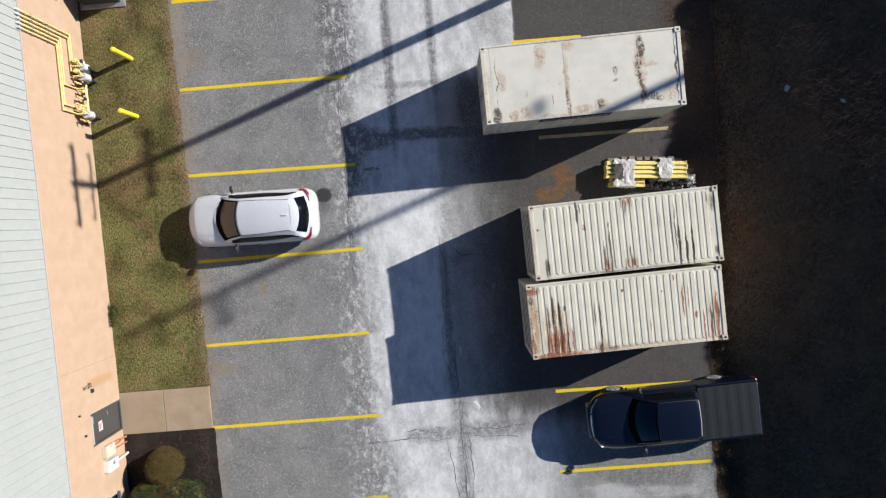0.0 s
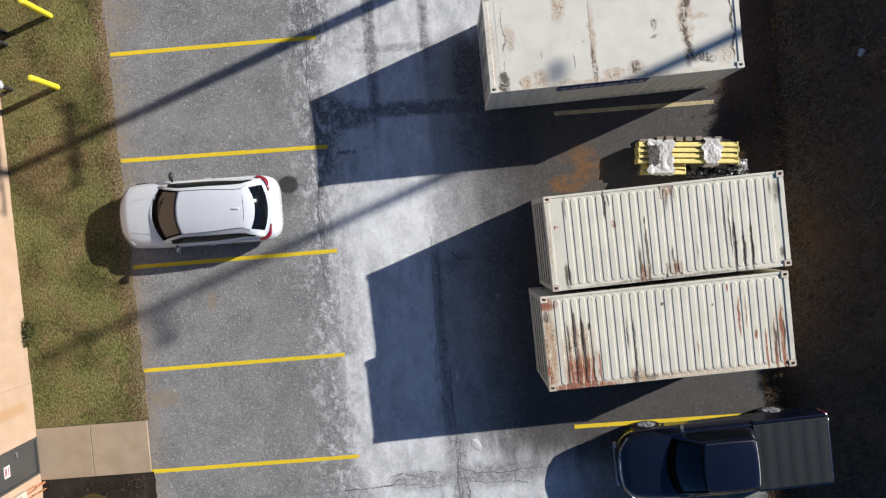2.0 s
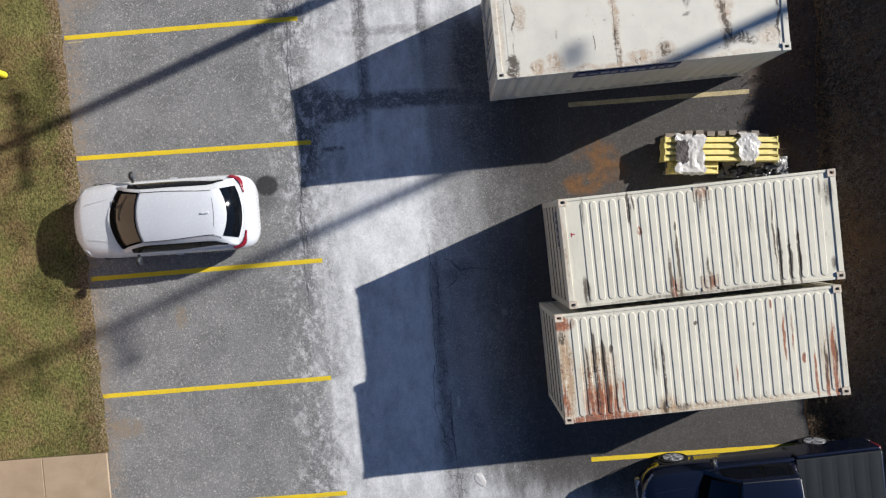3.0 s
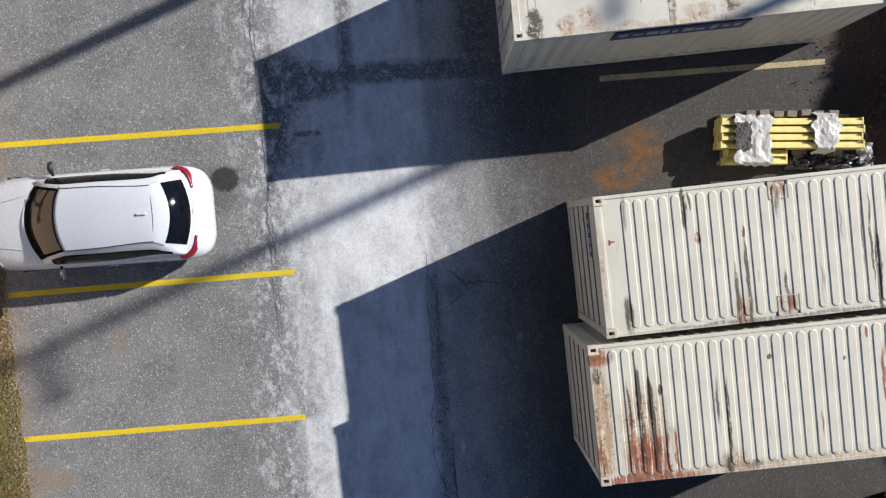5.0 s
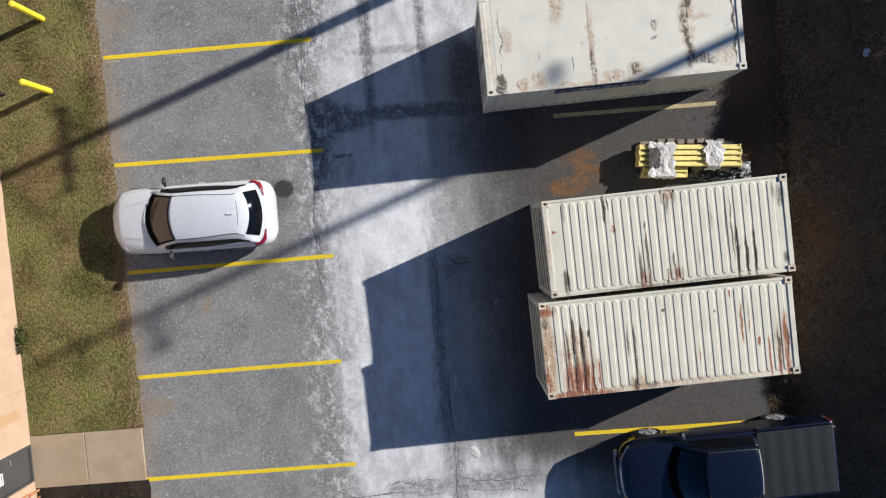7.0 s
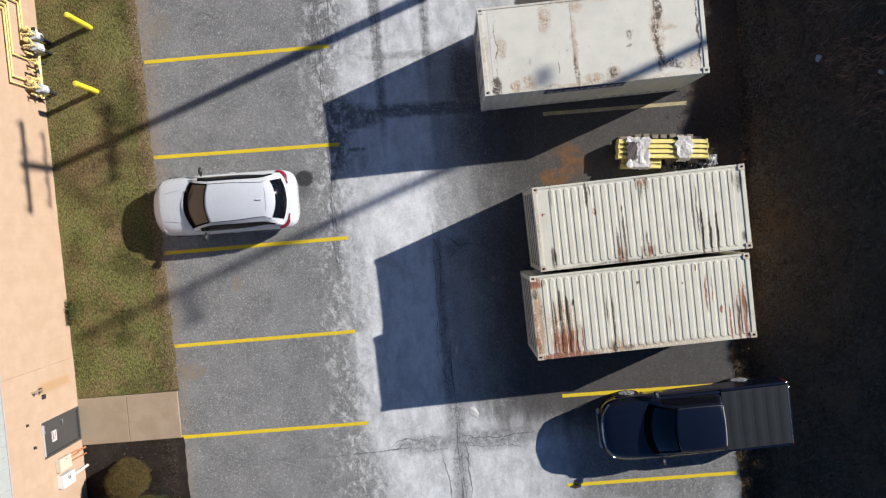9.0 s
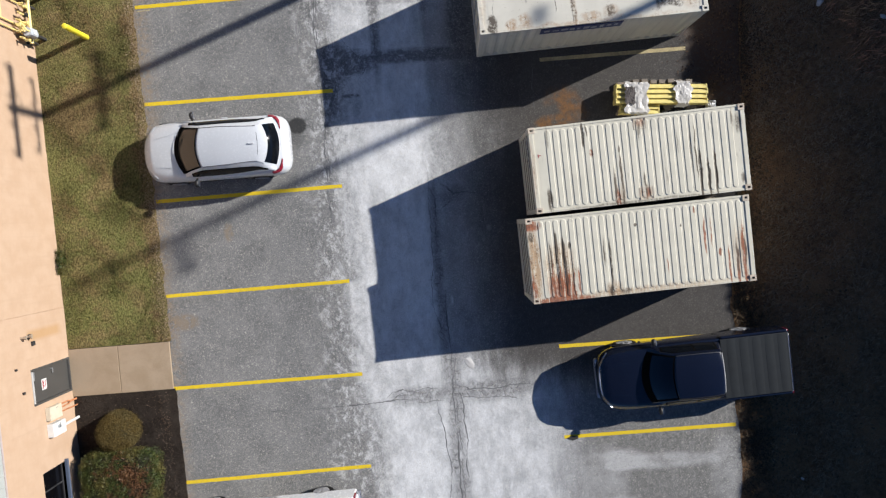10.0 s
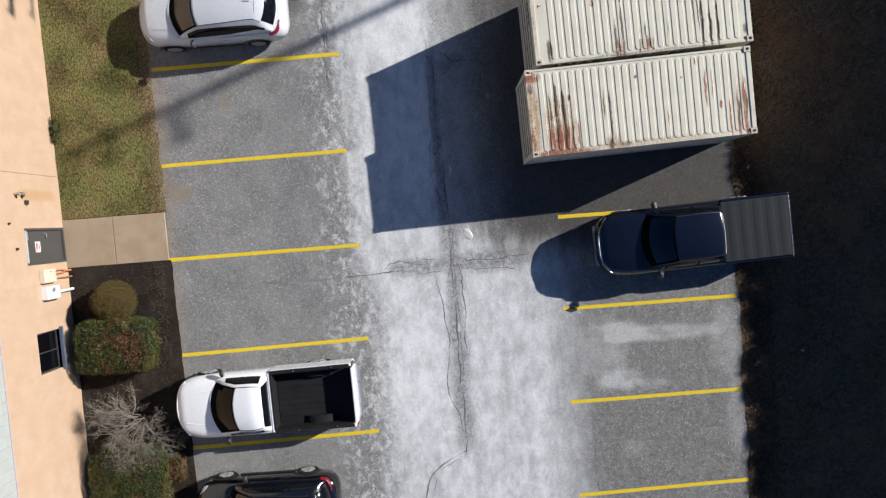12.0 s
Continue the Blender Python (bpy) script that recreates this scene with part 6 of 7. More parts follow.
def film_material(name, colour, rough):
    m, nt, b = nodes_of(name, rough, spec=0.6)
    p = place(nt)
    f = grain(nt, p, 9, 5, 0.65, 1.5)
    put(nt, b.inputs["Base Color"], mix(nt, step(nt, f, 0.3, 0.7), tuple(c * 0.9 for c in colour), colour))
    relief(nt, b, grain(nt, p, 5, 2), 0.3, 0.03)
    return m


WHITE_FILM = film_material("torn_white_plastic_film", (0.52, 0.505, 0.49), 0.35)
BROWN_CLOTH = film_material("dark_brown_cloth", (0.06, 0.05, 0.05), 0.8)
BLACK_FILM = film_material("crumpled_black_plastic", (0.02, 0.02, 0.022), 0.25)
AT = pose(8.72, 4.83, 0, 0, 0, -4.4)
pallet = thing("pallet", AT, "weathered wooden pallet under yellow beams", "pallet")
for k in range(4):
    part("deck_board", boxed(0.15 + k * 0.72, -0.32, 0.1, 0.45 + k * 0.72, 0.72, 0.125, 0.004), WOOD, pallet)
for y in (-0.3, 0.18, 0.62):
    part("stringer", boxed(0.12, y, 0.0, 2.75, y + 0.09, 0.1, 0.005), WOOD, pallet)


def beam(x0, x1, y, z, h, w, twist=0.0):
    ob = thing("rack_beam", AT @ pose(x0, y, z, 0, 0, twist), "yellow painted steel rack beam", "rack beam", "stack of yellow rack beams")
    L = x1 - x0
    bm = bmesh.new()
    box(bm, 0.02, 0.0, 0.0, L - 0.02, w, h * 0.62, 0.008)
    box(bm, 0.02, 0.0, h * 0.62, L - 0.02, w * 0.62, h, 0.008)
    part("profile", bm, BEAM_YELLOW, ob)
    for x in (0.0, L - 0.03):
        part("end_plate", boxed(x, -0.01, -0.0, x + 0.03, w + 0.01, h + 0.005, 0.004), BEAM_YELLOW, ob)


for layer, z in enumerate((0.13, 0.265, 0.4)):
    for k in range(4):
        beam(0.0 + 0.02 * ((k + layer) % 2), 2.82 - 0.03 * (k % 2), 0.0 + 0.152 * k, z, 0.125, 0.128)
for z in (0.13, 0.265):
    beam(0.16, 1.38, -0.3, z, 0.125, 0.13)
    beam(0.2, 1.38, -0.155, z, 0.125, 0.13)
for k in range(7):
    ob = thing("wood_block", AT @ pose(0.55 + k * 0.27, 0.63 + 0.012 * math.sin(k * 2.1), 0.126, 0, 0, 3 * math.sin(k * 1.7)), "weathered wooden spacer block beside the beams", "wood block", "spacer blocks")
    part("block", boxed(0, 0, 0, 0.19, 0.12, 0.28 + 0.03 * math.sin(k * 3.3), 0.006), WOOD, ob)


def film_sheet(x0, x1, y0, y1, top, seed, mat, label, drop=0.22, rough=0.034):
    """Crumpled plastic lying over the stack."""
    ob = thing("plastic_film", AT, label, "plastic film", "plastic film over the beams")
    bm = bmesh.new()
    nx, ny = 11, 15
    jig = random.Random(seed)
    grid = []
    for j in range(ny + 1):
        v = j / ny
        row = []
        for i in range(nx + 1):
            u = i / nx
            edge = 0.1 * noise.noise((v * 4 + seed, seed, 0.0))
            x = x0 + (x1 - x0) * u + edge * (1 - 2 * u) * 1.4 + jig.uniform(-0.012, 0.012)
            y = y0 + (y1 - y0) * v + 0.07 * noise.noise((u * 4, seed + 3, 0)) + jig.uniform(-0.014, 0.014)
            over = max(0.0, -y - 0.02 if x > 1.4 else -y - 0.31, y - 0.62)
            z = top - min(drop, over * 2.2) + rough * 1.3 * abs(noise.noise((x * 5 + seed, y * 2.2, 1))) + 0.35 * rough * jig.random() + 0.012
            row.append(bm.verts.new((x, y, z)))
        grid.append(row)
    for j in range(ny):
        for i in range(nx):
            bm.faces.new((grid[j][i], grid[j][i + 1], grid[j + 1][i + 1], grid[j + 1][i]))
    bmesh.ops.triangulate(bm, faces=bm.faces[:])
    bmesh.ops.solidify(bm, geom=bm.faces[:], thickness=0.003)
    part("sheet", bm, mat, ob)


film_sheet(0.3, 0.98, -0.34, 0.66, 0.535, 2, WHITE_FILM, "torn white plastic film draped over yellow beams")
film_sheet(0.28, 0.56, -0.02, 0.5, 0.57, 5, BROWN_CLOTH, "dark brown cloth lying on the beams", 0.1)
film_sheet(1.82, 2.3, -0.1, 0.72, 0.54, 8, WHITE_FILM, "torn white plastic film draped over yellow beams")
bm = bmesh.new()
nx, ny = 44, 16
grid = [[bm.verts.new((1.45 + 1.75 * i / nx, -0.42 + 0.36 * j / ny + 0.05 * noise.noise((i * 0.3, 7, 0)), 0.02 + max(0, 0.16 + 0.2 * noise.noise((i * 0.24, j * 0.35, 5)) + 0.06 * noise.noise((i * 0.8, j * 0.9, 2))) * math.sin(math.pi * j / ny) ** 0.5)) for i in range(nx + 1)] for j in range(ny + 1)]
for j in range(ny):
    for i in range(nx):
        bm.faces.new((grid[j][i], grid[j][i + 1], grid[j + 1][i + 1], grid[j + 1][i]))
heap = thing("plastic_heap", AT, "crumpled black plastic heaped beside the beams", "plastic heap")
part("sheet", bm, BLACK_FILM, heap, smooth=True)
bm = bmesh.new()
nx, ny = 12, 14
grid = [[bm.verts.new((2.9 + 0.34 * i / nx + 0.05 * noise.noise((j * 0.4, 1, 0)), -0.36 + 0.5 * j / ny, 0.05 + 0.22 * abs(noise.noise((i * 0.35, j * 0.3, 9))) + 0.08 * math.sin(math.pi * i / nx))) for i in range(nx + 1)] for j in range(ny + 1)]
for j in range(ny):
    for i in range(nx):
        bm.faces.new((grid[j][i], grid[j][i + 1], grid[j + 1][i + 1], grid[j + 1][i]))
scrap = thing("plastic_film", AT, "loose grey plastic film lying beside the pallet", "plastic film")
part("sheet", bm, film_material("grey_plastic_film", (0.3, 0.3, 0.3), 0.3), scrap, smooth=True)

# ---------------------------------------------------------------- plants
GRASS = turf_material("dry_winter_grass", 0.85)
HEDGE = leaf_material("dark_green_hedge_leaf", ((0.017, 0.029, 0.006), (0.055, 0.068, 0.013), (0.082, 0.072, 0.018)), 0.5)
HEDGE_RED = leaf_material("bronze_hedge_leaf", ((0.06, 0.03, 0.012), (0.13, 0.058, 0.024), (0.07, 0.06, 0.018)), 0.5)
DOME = leaf_material("golden_brown_foliage", ((0.07, 0.048, 0.013), (0.12, 0.083, 0.022), (0.088, 0.066, 0.023)), 0.8)
BARK = plain("pale_grey_bark", (0.23, 0.2, 0.165), 0.9, vary=0.3, scale=20)
EVERGREEN = leaf_material("evergreen_needles", ((0.012, 0.026, 0.01), (0.028, 0.045, 0.016), (0.035, 0.04, 0.018)), 0.6)
# near-black colour of solid fillers, standing in for the shade inside foliage
SHADE_CORE = plain("painted_inner_shade", (0.02, 0.018, 0.012), 0.95, vary=0.3)


def leaves(points, normals, size, seed, flat=0.6, long=1.6):
    """One mesh of small pointed leaves at the points, roughly facing along the normals."""
    r = np.random.RandomState(seed)
    n = len(points)
    d = normals * flat + r.normal(size=(n, 3)) * (1 - flat)
    d /= np.linalg.norm(d, axis=1)[:, None]
    a = np.cross(d, r.normal(size=(n, 3)))
    a /= np.linalg.norm(a, axis=1)[:, None]
    b = np.cross(d, a)
    s = size * r.uniform(0.6, 1.3, (n, 1))
    v = np.stack([points - a * s * long / 2, points + b * s / 2, points + a * s * long / 2, points - b * s / 2], 1).reshape(-1, 3)
    f = np.arange(4 * n).reshape(-1, 4)
    me = bpy.data.meshes.new("leaves")
    me.from_pydata(v.tolist(), [], f.tolist())
    return me


def leafy(name, me, mat, parent, label=""):
    me.materials.append(mat)
    ob = new(name, me)
    ob.parent = parent
    if label:
        ob["label"] = label
    return ob


def box_cloud(n, sx, sy, sz, seed, lump=0.12):
    """Points on a rounded block with a lumpy face, and the ways out."""
    r = np.random.RandomState(seed)
    d = r.normal(size=(n, 3))
    d[:, 2] = np.abs(d[:, 2]) * 1.3 - 0.25
    k = (np.abs(d) ** 7).sum(1) ** (1 / 7)
    p = d / k[:, None]
    q = np.array([1 + lump * noise.noise((a * 3.1 + seed, b * 3.1, c * 3.1)) + lump * 0.6 * noise.noise((a * 8, b * 8, c * 8 + seed)) for a, b, c in p])
    depth = 1 - 0.22 * r.rand(n) ** 2
    pts = p * (q * depth)[:, None] * np.array([sx, sy, sz])
    nor = p / np.array([sx, sy, sz])
    nor /= np.linalg.norm(nor, axis=1)[:, None]
    pts[:, 2] = np.maximum(pts[:, 2], -sz * 0.3)
    return pts, nor


def hedge(m, sx, sy, h, label, seed, red_to, count=30000):
    ob = thing("hedge", m, label, "hedge", "clipped hedges")
    pts, nor = box_cloud(count, sx, sy, h * 0.55, seed, 0.1)
    pts[:, 2] += h * 0.45
    pts[:, 2] = np.maximum(pts[:, 2], 0.03)
    redness = 0.6 * np.array([noise.noise((x * 2.2 + seed, y * 2.2, 4)) + 0.6 * noise.noise((x * 9, y * 9, seed)) for x, y, z in pts])
    redness += red_to * np.exp(-((pts[:, 0] / sx - 0.38) / 0.46) ** 2 - (pts[:, 1] / sy / 1.2) ** 2)
    pick = redness + 0.12 * np.random.RandomState(seed).normal(size=count) > 0.42
    leafy("foliage", leaves(pts[~pick], nor[~pick], 0.027, seed, 0.5, 1.5), HEDGE, ob)
    leafy("bronze_foliage", leaves(pts[pick], nor[pick], 0.027, seed + 1, 0.5, 1.5), HEDGE_RED, ob, "bronze red-brown leaves")
    # solid block painted dark as the shade behind the leaves
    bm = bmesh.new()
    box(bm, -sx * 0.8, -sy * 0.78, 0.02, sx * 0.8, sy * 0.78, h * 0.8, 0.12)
    part("inner_core", bm, SHADE_CORE, ob)
    return ob


hedge(pose(-7.55, -5.5, 0.03, 0, 0, -2), 1.2, 0.84, 1.05, "clipped hedge, dark green turning bronze", 11, 0.78)
hedge(pose(-7.55, -9.85, 0.03, 0, 0, 0), 1.2, 1.1, 0.95, "clipped hedge, dull green, under bare twigs", 12, 0.2)
dome = thing("bush", pose(-7.68, -4.14, 0.03), "rounded golden-brown bush in the mulch bed", "bush")
r = np.random.RandomState(3)
d = r.normal(size=(40000, 3))
d[:, 2] = np.abs(d[:, 2])
d /= np.linalg.norm(d, axis=1)[:, None]
k = np.array([1 + 0.05 * noise.noise((a * 4, b * 4, c * 4)) for a, b, c in d]) * (1 + 0.045 * r.normal(size=40000))
leafy("foliage", leaves(d * k[:, None] * np.array([0.62, 0.6, 1.1]), d, 0.012, 4, 0.2, 3.2), DOME, dome)
# dark half-round filler, its colour the shade under the foliage
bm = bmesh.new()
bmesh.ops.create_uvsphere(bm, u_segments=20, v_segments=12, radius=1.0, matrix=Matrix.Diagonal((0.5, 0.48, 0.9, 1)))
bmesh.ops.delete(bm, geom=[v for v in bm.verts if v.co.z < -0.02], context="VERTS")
part("inner_core", bm, SHADE_CORE, dome)
small = thing("bush", pose(-6.28, -9.6, 0.03), "small red-brown bush at the bed's edge", "bush")
pts, nor = box_cloud(5200, 0.36, 0.42, 0.3, 21, 0.2)
pts[:, 2] = np.maximum(pts[:, 2] + 0.2, 0.02)
leafy("foliage", leaves(pts, nor, 0.026, 22), HEDGE_RED, small)


def prisms(segments, name):
    """Thin tapered three-sided twigs: (start, end, radius at start, radius at end)."""
    vs, fs = [], []
    for p, q, r0, r1 in segments:
        d = (q - p).normalized()
        a = d.cross(Vector((0.3, 0.5, 0.8))).normalized()
        b = d.cross(a)
        n = len(vs)
        for c, r in ((p, r0), (q, r1)):
            for k in range(3):
                t = 2 * math.pi * k / 3
                vs.append(tuple(c + a * (r * math.cos(t)) + b * (r * math.sin(t))))
        fs += [(n, n + 1, n + 4, n + 3), (n + 1, n + 2, n + 5, n + 4), (n + 2, n, n + 3, n + 5)]
    me = bpy.data.meshes.new(name)
    me.from_pydata(vs, [], fs)
    return me


def bare_shrub(m, seed, spread, height):
    ob = thing("bare_shrub", m, "leafless grey shrub with many fine twigs", "shrub")
    rnd = random.Random(seed)
    thick, fine = [], []

    def grow(p, d, length, r, level):
        n = 4
        for _ in range(n):
            q = p + d * (length / n)
            (thick if level < 2 else fine).append((p, q, r, r * 0.88))
            d = (d + Vector((rnd.gauss(0, 0.2), rnd.gauss(0, 0.2), rnd.gauss(0.0, 0.12)))).normalized()
            p, r = q, r * 0.88
            if level in (1, 2, 3) and rnd.random() < 0.43:
                e = (d + Vector((rnd.gauss(0, 0.7), rnd.gauss(0, 0.7), rnd.gauss(0.05, 0.4)))).normalized()
                if level < 3:
                    grow(p, e, length * rnd.uniform(0.4, 0.7), r * 0.6, level + 1)
                else:
                    fine.append((p, p + e * length * 0.6, r * 0.6, 0.002))
        if level < 3:
            for _ in range((4, 4, 3)[level]):
                e = (d + Vector((rnd.gauss(0, 0.55), rnd.gauss(0, 0.55), rnd.gauss(-0.03, 0.35)))).normalized()
                grow(p, e, length * rnd.uniform(0.55, 0.85), r * 0.7, level + 1)

    for k in range(15):
        a = 2 * math.pi * k / 15 + rnd.uniform(-0.3, 0.3)
        sp = spread * rnd.uniform(0.35, 1.15)
        grow(Vector((0.1 * math.cos(a), 0.1 * math.sin(a), 0)), Vector((sp * math.cos(a), sp * math.sin(a), 1.0)).normalized(), height * 0.31, 0.028, 0)
    fine = [(p, q, r0 * 1.15, r1 * 1.15) for p, q, r0, r1 in fine]
    leafy("limb", prisms(thick, "limb"), BARK, ob)
    leafy("twig", prisms(fine, "twig"), BARK, ob)
    return ob


bare_shrub(pose(-7.3, -8.05, 0.02), 6, 0.85, 2.3)

# weeds at the foot of the wall
weed = thing("weed", pose(-9.08, 1.36, 0.0), "dark green weed clump against the wall's foot", "weed", "weeds by the wall")
pts, nor = box_cloud(900, 0.12, 0.34, 0.26, 31, 0.4)
pts[:, 2] = np.maximum(pts[:, 2], 0.02)
leafy("foliage", leaves(pts, nor, 0.035, 32, 0.4, 1.6), HEDGE, weed)

# grass of the strip
def blades(count, area, seed, height, spread, keep=None):
    r = np.random.RandomState(seed)
    x = r.uniform(area[0], area[1], count)
    y = r.uniform(area[2], area[3], count)
    lo = np.array([wall_x(b) for b in y])
    hi = np.array([west_edge(b) for b in y])
    ok = (x > lo + 0.03) & (x < hi + 0.05)
    dens = np.array([noise.noise((a * 0.8, b * 0.8, 2)) + 0.4 * noise.noise((a * 3, b * 3, 5)) for a, b in zip(x, y)])
    edge = np.clip((hi - x) / 0.55, 0, 1)
    ok &= (dens + 0.5) * edge ** 0.5 > r.rand(count) * 0.9
    x, y = x[ok], y[ok]
    n = len(x)
    a = r.uniform(0, 2 * np.pi, n)
    tilt = np.abs(r.normal(0.7, 0.4, n))
    h = height * r.uniform(0.5, 1.4, n)
    base = np.stack([x, y, np.full(n, 0.02)], 1)
    tip = base + np.stack([np.cos(a) * h * tilt, np.sin(a) * h * tilt, h], 1)
    side = np.stack([-np.sin(a), np.cos(a), np.zeros(n)], 1) * spread
    v = np.stack([base - side, base + side, tip], 1).reshape(-1, 3)
    me = bpy.data.meshes.new("grass")
    me.from_pydata(v.tolist(), [], np.arange(3 * n).reshape(-1, 3).tolist())
    return me


me = blades(150000, (-9.5, -5.9, -1.46, 14.0), 7, 0.045, 0.008)
me.materials.append(GRASS)
tagged(new("grass", me), "short dry green grass along the wall", "grass", kind="stuff")

# dead straw and leaves along the lot's west edge
r = np.random.RandomState(33)
n = 7000
y = r.uniform(-1.4, 15, n)
off = r.normal(-0.04, 0.13, n) + 0.08 * np.array([noise.noise((b * 1.6, 3.0, 8.0)) for b in y])
pts = np.stack([np.array([west_edge(b) for b in y]) + off, y, np.full(n, 0.03) + 0.02 * r.rand(n)], 1)
me = leaves(pts, np.tile([0, 0, 1.0], (n, 1)), 0.015, 34, 0.75, 2.6)
me.materials.append(leaf_material("dead_straw", ((0.16, 0.115, 0.07), (0.42, 0.33, 0.22), (0.3, 0.22, 0.14)), 0.9))
tagged(new("dead_straw", me), "dead straw and leaves along the grass edge", "straw", kind="stuff")

# ragged dry grass along the lot's east edge
r = np.random.RandomState(15)
n = 26000
y = r.uniform(-15, 15, n)
x = np.array([east_edge(b) for b in y]) + 0.05 + np.abs(r.normal(0.0, 0.5, n))
keep = np.array([noise.noise((a * 1.1, b * 0.7, 6)) + 0.5 * noise.noise((a * 4, b * 4, 1)) for a, b in zip(x, y)]) > r.uniform(-0.5, 0.5, n)
x, y = x[keep], y[keep]
n = len(x)
a = r.uniform(0, 2 * np.pi, n)
h = 0.1 * r.uniform(0.4, 1.5, n)
base = np.stack([x, y, np.full(n, 0.01)], 1)
tip = base + np.stack([np.cos(a) * h, np.sin(a) * h, h * 0.7], 1)
side = np.stack([-np.sin(a), np.cos(a), np.zeros(n)], 1) * 0.012
me = bpy.data.meshes.new("dry_grass")
me.from_pydata(np.stack([base - side, base + side, tip], 1).reshape(-1, 3).tolist(), [], np.arange(3 * n).reshape(-1, 3).tolist())
me.materials.append(leaf_material("dead_brown_grass", ((0.04, 0.028, 0.017), (0.085, 0.058, 0.033), (0.06, 0.04, 0.024)), 0.9))
tagged(new("dry_grass", me), "ragged dead brown grass along the asphalt edge", "dry grass", kind="stuff")

# dead leaves, dry stalks and litter on the shaded bank
LITTER = leaf_material("brown_dead_leaves", ((0.07, 0.047, 0.027), (0.15, 0.1, 0.055), (0.11, 0.075, 0.04)), 0.9)
r = np.random.RandomState(9)
n = 9000
x = 12.3 + np.abs(r.normal(0.6, 2.2, n))
y = r.uniform(-14, 15, n)
ok = x > np.array([east_edge(b) for b in y]) - 0.25 * r.rand(n) ** 3
pts = np.stack([x, y, np.full(n, 0.03) + 0.06 * r.rand(n)], 1)[ok]
me = leaves(pts, np.tile([0, 0, 1.0], (len(pts), 1)), 0.055, 10, 0.5, 1.5)
me.materials.append(LITTER)
tagged(new("dead_leaves", me), "brown dead leaves scattered on the bank", "dead leaves", kind="stuff")

# leaf litter trodden into the dirty asphalt beside the bank
r = np.random.RandomState(44)
n = 9000
y = r.uniform(2.0, 15, n)
x = np.array([east_edge(b) for b in y]) + 0.3 - np.abs(r.normal(0.0, 0.9, n))
keep = np.array([noise.noise((a * 1.3, b * 1.3, 21)) for a, b in zip(x, y)]) > r.uniform(-0.7, 0.4, n)
pts = np.stack([x, y, np.full(n, 0.012) + 0.02 * r.rand(n)], 1)[keep]
me = leaves(pts, np.tile([0, 0, 1.0], (len(pts), 1)), 0.034, 45, 0.7, 1.8)
me.materials.append(leaf_material("trodden_leaves", ((0.02, 0.012, 0.007), (0.12, 0.07, 0.038), (0.06, 0.033, 0.017)), 0.9))
tagged(new("leaf_litter", me), "brown leaf litter trodden into dirty asphalt", "leaf litter", kind="stuff")

# dead grass lying flat on the bank
r = np.random.RandomState(27)
n = 60000
y = r.uniform(-14.5, 15, n)
x = 13.0 + np.abs(r.normal(0.3, 4.2, n))
ok = (x > np.array([east_edge(b) for b in y])) & (np.array([noise.noise((p * 0.7, q * 0.7, 11)) for p, q in zip(x, y)]) > r.uniform(-0.6, 0.5, n))
x, y = x[ok], y[ok]
n = len(x)
a = r.normal(0.9, 0.9, n)
h = r.uniform(0.1, 0.26, n)
base = np.stack([x, y, np.full(n, 0.06)], 1)
tip = base + np.stack([np.cos(a) * h, np.sin(a) * h, h * 0.25], 1)
side = np.stack([-np.sin(a), np.cos(a), np.zeros(n)], 1) * 0.007
me = bpy.data.meshes.new("dead_grass")
me.from_pydata(np.stack([base - side, base + side, tip], 1).reshape(-1, 3).tolist(), [], np.arange(3 * n).reshape(-1, 3).tolist())
me.materials.append(leaf_material("flattened_dead_grass", ((0.12, 0.085, 0.055), (0.3, 0.215, 0.135), (0.2, 0.135, 0.08)), 0.9))
tagged(new("dead_grass", me), "flattened dead grass on the shaded bank", "dead grass", kind="stuff")

STALK = leaf_material("red_brown_dry_stalks", ((0.24, 0.11, 0.065), (0.5, 0.23, 0.13), (0.36, 0.22, 0.12)), 0.9)


def stalks(count, spots_at, seed, length):
    r = np.random.RandomState(seed)
    vs, fs = [], []
    for _ in range(count):
        cx, cy, rx, ry = spots_at[r.randint(len(spots_at))]
        x, y = r.normal(cx, rx), r.normal(cy, ry)
        a = r.normal(0.3, 0.7) + (np.pi if r.rand() < 0.3 else 0)
        L = length * r.uniform(0.5, 1.5)
        w = 0.008
        for k in range(4):
            s = k / 3
            px, py = x + math.cos(a) * L * s, y + math.sin(a + 1.3 * s * math.sin(7 * x)) * L * s
            z = 0.12 + 0.4 * L * math.sin(math.pi * min(1, s * 0.9)) ** 0.8
            vs += [(px, py - w * (1.2 - s), z), (px, py + w * (1.2 - s), z)]
            if k:
                b = len(vs) - 4
                fs.append((b, b + 1, b + 3, b + 2))
    me = bpy.data.meshes.new("stalks")
    me.from_pydata(vs, [], fs)
    return me


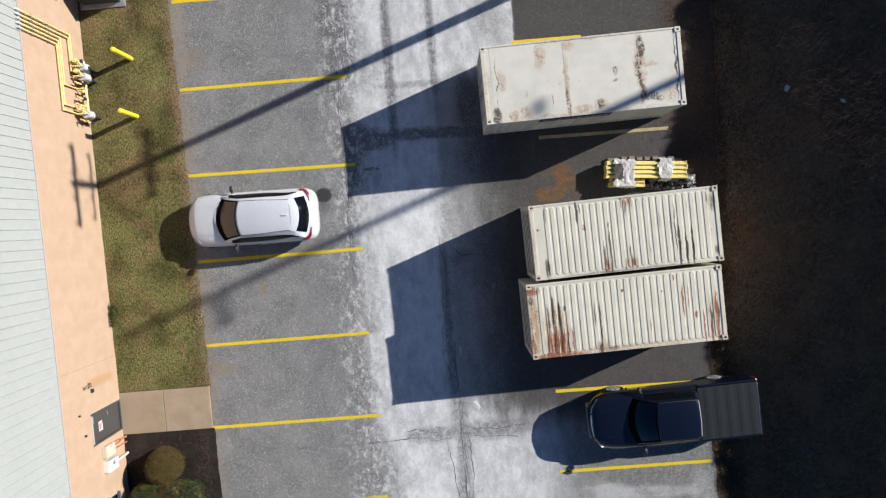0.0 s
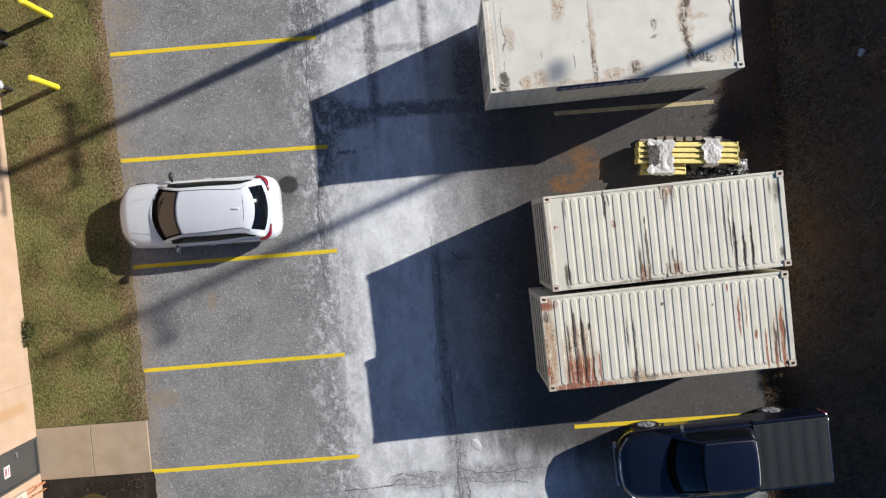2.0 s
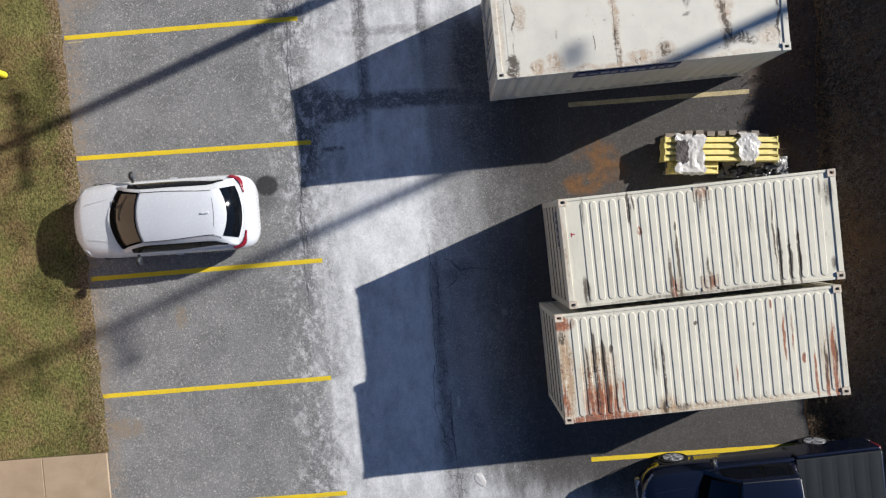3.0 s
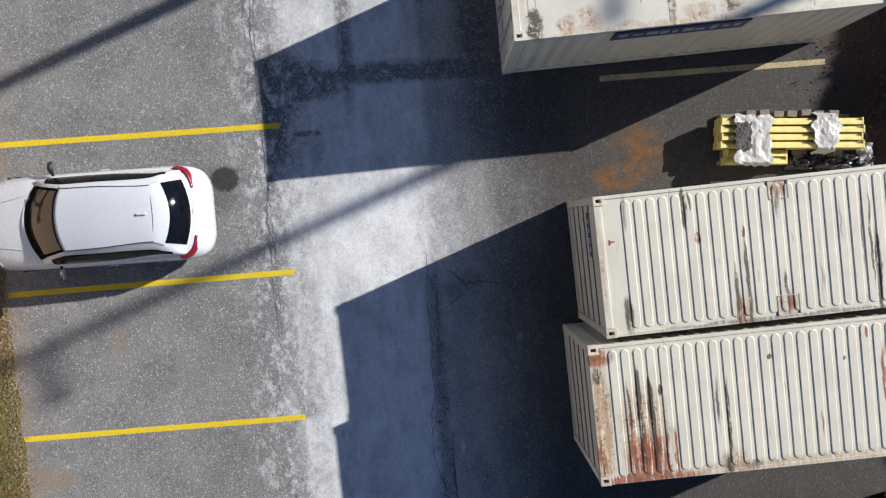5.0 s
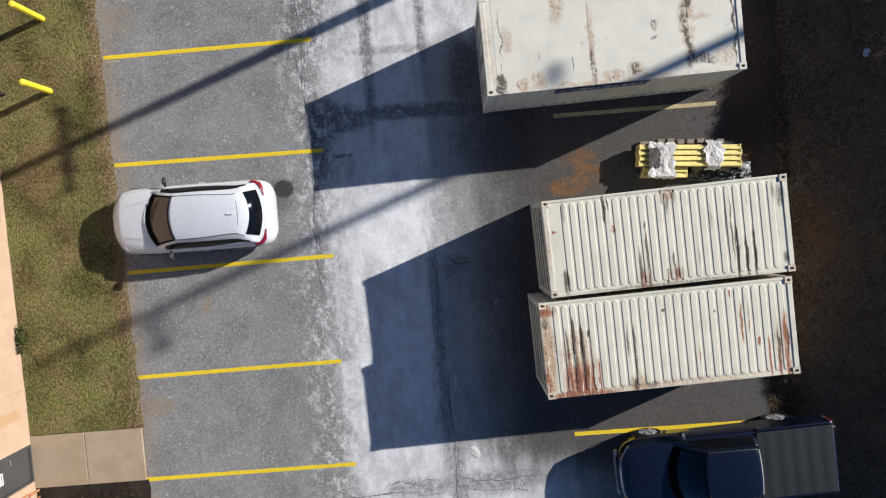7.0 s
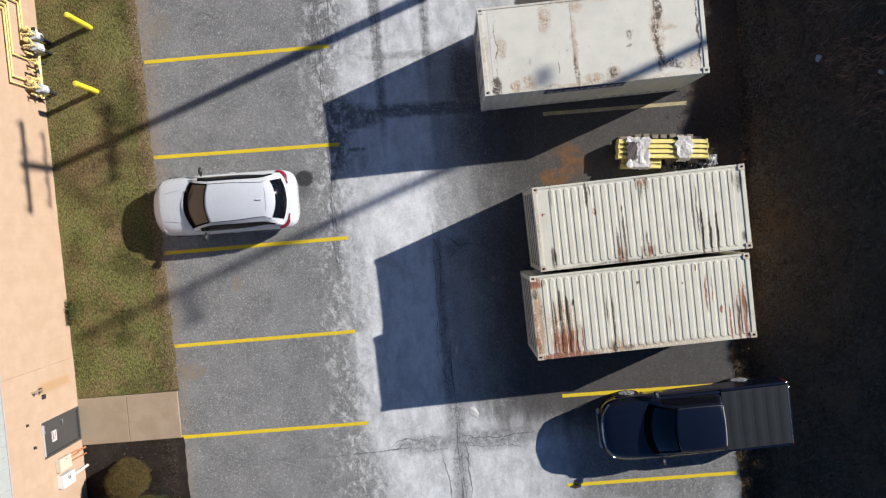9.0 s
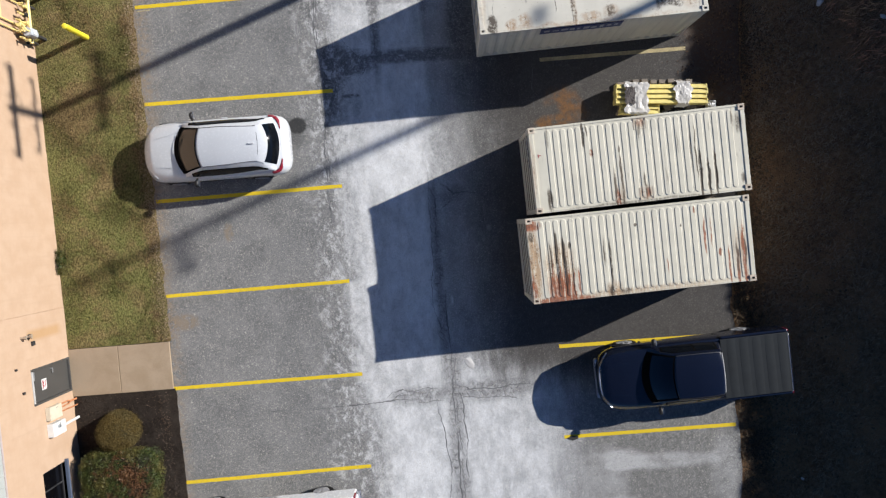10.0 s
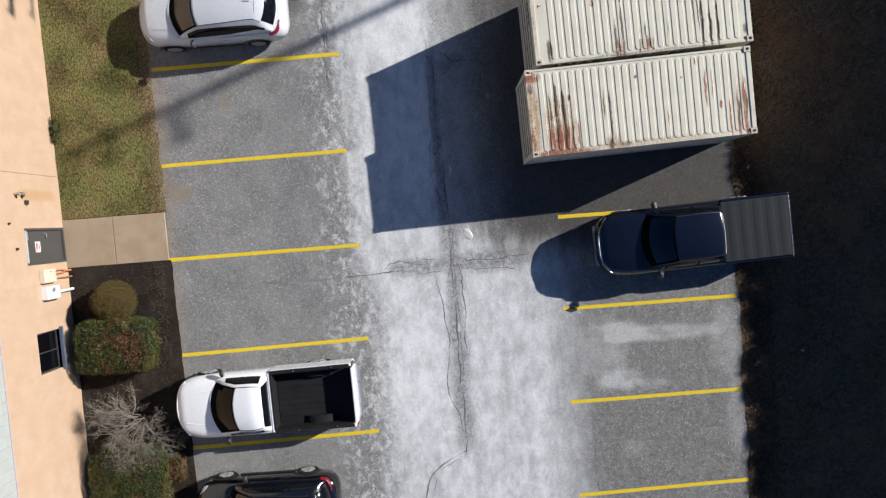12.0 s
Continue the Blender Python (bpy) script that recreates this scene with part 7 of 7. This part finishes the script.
me = stalks(620, ((16.2, 7.4, 0.5, 0.35), (17.8, 7.6, 0.6, 0.4), (16.9, 5.9, 0.6, 0.4), (17.8, 6.7, 0.7, 0.6), (16.0, 9.3, 0.5, 0.5), (18.2, 5.0, 0.7, 0.6)), 31, 0.4)
me.materials.append(STALK)
tagged(new("dry_stalks", me), "tangled red-brown dry stalks on the bank", "dry stalks", kind="stuff")
for x, y, s in ((15.38, 7.5, 0.11), (13.9, -7.45, 0.05), (17.3, 6.9, 0.08)):
    ob = thing("litter", pose(x, y, 0.06, 0, 0, 50 * x), "crumpled white plastic scrap on the bank", "litter", "scraps of litter")
    bm = bmesh.new()
    bmesh.ops.create_icosphere(bm, subdivisions=2, radius=s)
    for v in bm.verts:
        v.co = Vector((v.co.x * 1.3, v.co.y * 0.8, v.co.z * 0.35)) * (1 + 0.5 * noise.noise(v.co * 14))
    part("scrap", bm, WHITE_FILM, ob)
blob = thing("litter", pose(3.61, -2.92, 0.0, 0, 0, 120), "pale flattened scrap lying on the asphalt", "litter", "scraps of litter")
bm = bmesh.new()
bmesh.ops.create_icosphere(bm, subdivisions=2, radius=0.16)
for v in bm.verts:
    v.co = Vector((v.co.x * 1.3, v.co.y * 0.75, max(0.0, v.co.z * 0.12))) * (1 + 0.5 * noise.noise(v.co * 12))
part("scrap", bm, WHITE_FILM, blob)


# pale chips and leaves on the mulch bed
r = np.random.RandomState(19)
n = 700
y = -3.05 - np.abs(r.normal(0, 2.6, n))
x = np.where(r.rand(n) < 0.5, -6.1 - np.abs(r.normal(0, 0.25, n)), r.uniform(-9.1, -6.0, n))
pts = np.stack([x, y, np.full(n, 0.075)], 1)[y > -12]
me = leaves(pts, np.tile([0, 0, 1.0], (len(pts), 1)), 0.022, 20, 0.7, 1.8)
me.materials.append(leaf_material("pale_wood_chips", ((0.07, 0.05, 0.035), (0.2, 0.15, 0.11), (0.11, 0.075, 0.05)), 0.9))
tagged(new("wood_chips", me), "pale wood chips and leaves scattered on the mulch", "wood chips", kind="stuff")

# ---------------------------------------------------------------- east side: poles and evergreens that shade the bank
POLE_WOOD = plain("weathered_pole_wood", (0.16, 0.12, 0.09), 0.9, vary=0.25)


def utility_pole(x, y, h, arms, cans, label, thick=1.0):
    ob = thing("utility_pole", pose(x, y, 0), label, "utility pole", "utility poles")
    part("pole", rod(bmesh.new(), (0, 0, -0.3), (0, 0, h), 0.19 * thick, 0.12 * thick, 14), POLE_WOOD, ob)
    for z, half, t in arms:
        a = part("crossarm", boxed(0.1, -half, z - t, 0.1 + 2 * t, half, z + t, 0.01), POLE_WOOD, ob)
        for k in range(4):
            yy = -half + 0.12 + (2 * half - 0.24) * k / 3
            part("insulator", rod(bmesh.new(), (0.16, yy, z + t), (0.16, yy, z + t + 0.2), 0.05, 0.035, 10), STEEL, a, "grey porcelain insulator")
        part("brace", rod(bmesh.new(), (0.14, half * 0.6, z), (0.14, 0, z - 0.6), 0.02), STEEL, ob)
    for z, dy, tall in cans:
        part("transformer", boxed(-0.04, dy - 0.04, z + 0.42 - tall / 2, 0.12, dy + 0.44, z + 0.42 + tall / 2, 0.03), STEEL, ob, "grey transformer box")
        part("bracket", boxed(0.02, min(0, dy), z + 0.42, 0.05, max(0, dy), z + 0.45), STEEL, ob)


utility_pole(12.6, 13.94, 13.2, ((13.05, 1.4, 0.08), (11.95, 1.2, 0.045), (10.6, 1.25, 0.06)), (), "tall wooden utility pole with three crossarms")
utility_pole(34.28, 16.2, 22.8, (), ((16.92, 0.9, 0.15), (20.35, -1.2, 0.24), (20.42, -0.62, 0.24)), "tall wooden utility pole with transformer boxes", 0.95)


def evergreen(seed, h, w):
    ob = thing("evergreen_tree", pose(0, -300, 0), "dense dark evergreen tree on the bank", "tree", "row of evergreens")
    part("trunk", rod(bmesh.new(), (0, 0, -0.2), (0, 0, h * 0.9), 0.14, 0.03, 10), POLE_WOOD, ob)
    r = np.random.RandomState(seed)
    n = 3400
    s = r.rand(n) ** 0.7
    a = r.uniform(0, 2 * np.pi, n)
    lump = np.array([1 + 0.12 * noise.noise((math.cos(q) * 2, math.sin(q) * 2, t * 6 + seed)) for q, t in zip(a, s)])
    rad = w * (1.02 - s) ** 0.28 * lump * (1 - 0.3 * r.rand(n) ** 2)
    pts = np.stack([np.cos(a) * rad, np.sin(a) * rad, 0.15 + s * (h - 0.15)], 1)
    nor = np.stack([np.cos(a), np.sin(a), np.full(n, 0.5)], 1)
    leafy("crown", leaves(pts, nor, 0.16, seed, 0.4, 2.0), EVERGREEN, ob)
    # solid near-black cones fill the crown: painted inner shade that also stops the sun
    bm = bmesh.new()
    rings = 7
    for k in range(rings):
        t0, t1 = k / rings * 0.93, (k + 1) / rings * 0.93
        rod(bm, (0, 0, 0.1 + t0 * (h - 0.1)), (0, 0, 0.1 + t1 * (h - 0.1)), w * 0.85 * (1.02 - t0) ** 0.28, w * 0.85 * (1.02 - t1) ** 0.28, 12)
    part("crown_shade_filler", bm, SHADE_CORE, ob)
    return ob


kinds = [evergreen(41, 6.8, 1.25), evergreen(42, 6.75, 1.2), evergreen(43, 6.85, 1.3)]
rnd = random.Random(77)
for k in range(56):
    y = -15.5 + 0.8 * k
    copy_thing(kinds[k % 3], pose(24.6 + rnd.uniform(-0.15, 0.15), y + rnd.uniform(-0.1, 0.1), -0.41 if y < 6 else (-0.2 if y < 9.5 else (0.05 if y < 13 else -0.3)), 0, 0, rnd.uniform(0, 360)))
for k, ob in enumerate(kinds):
    ob.matrix_world = pose(27.6, -6 + 9 * k, 0)
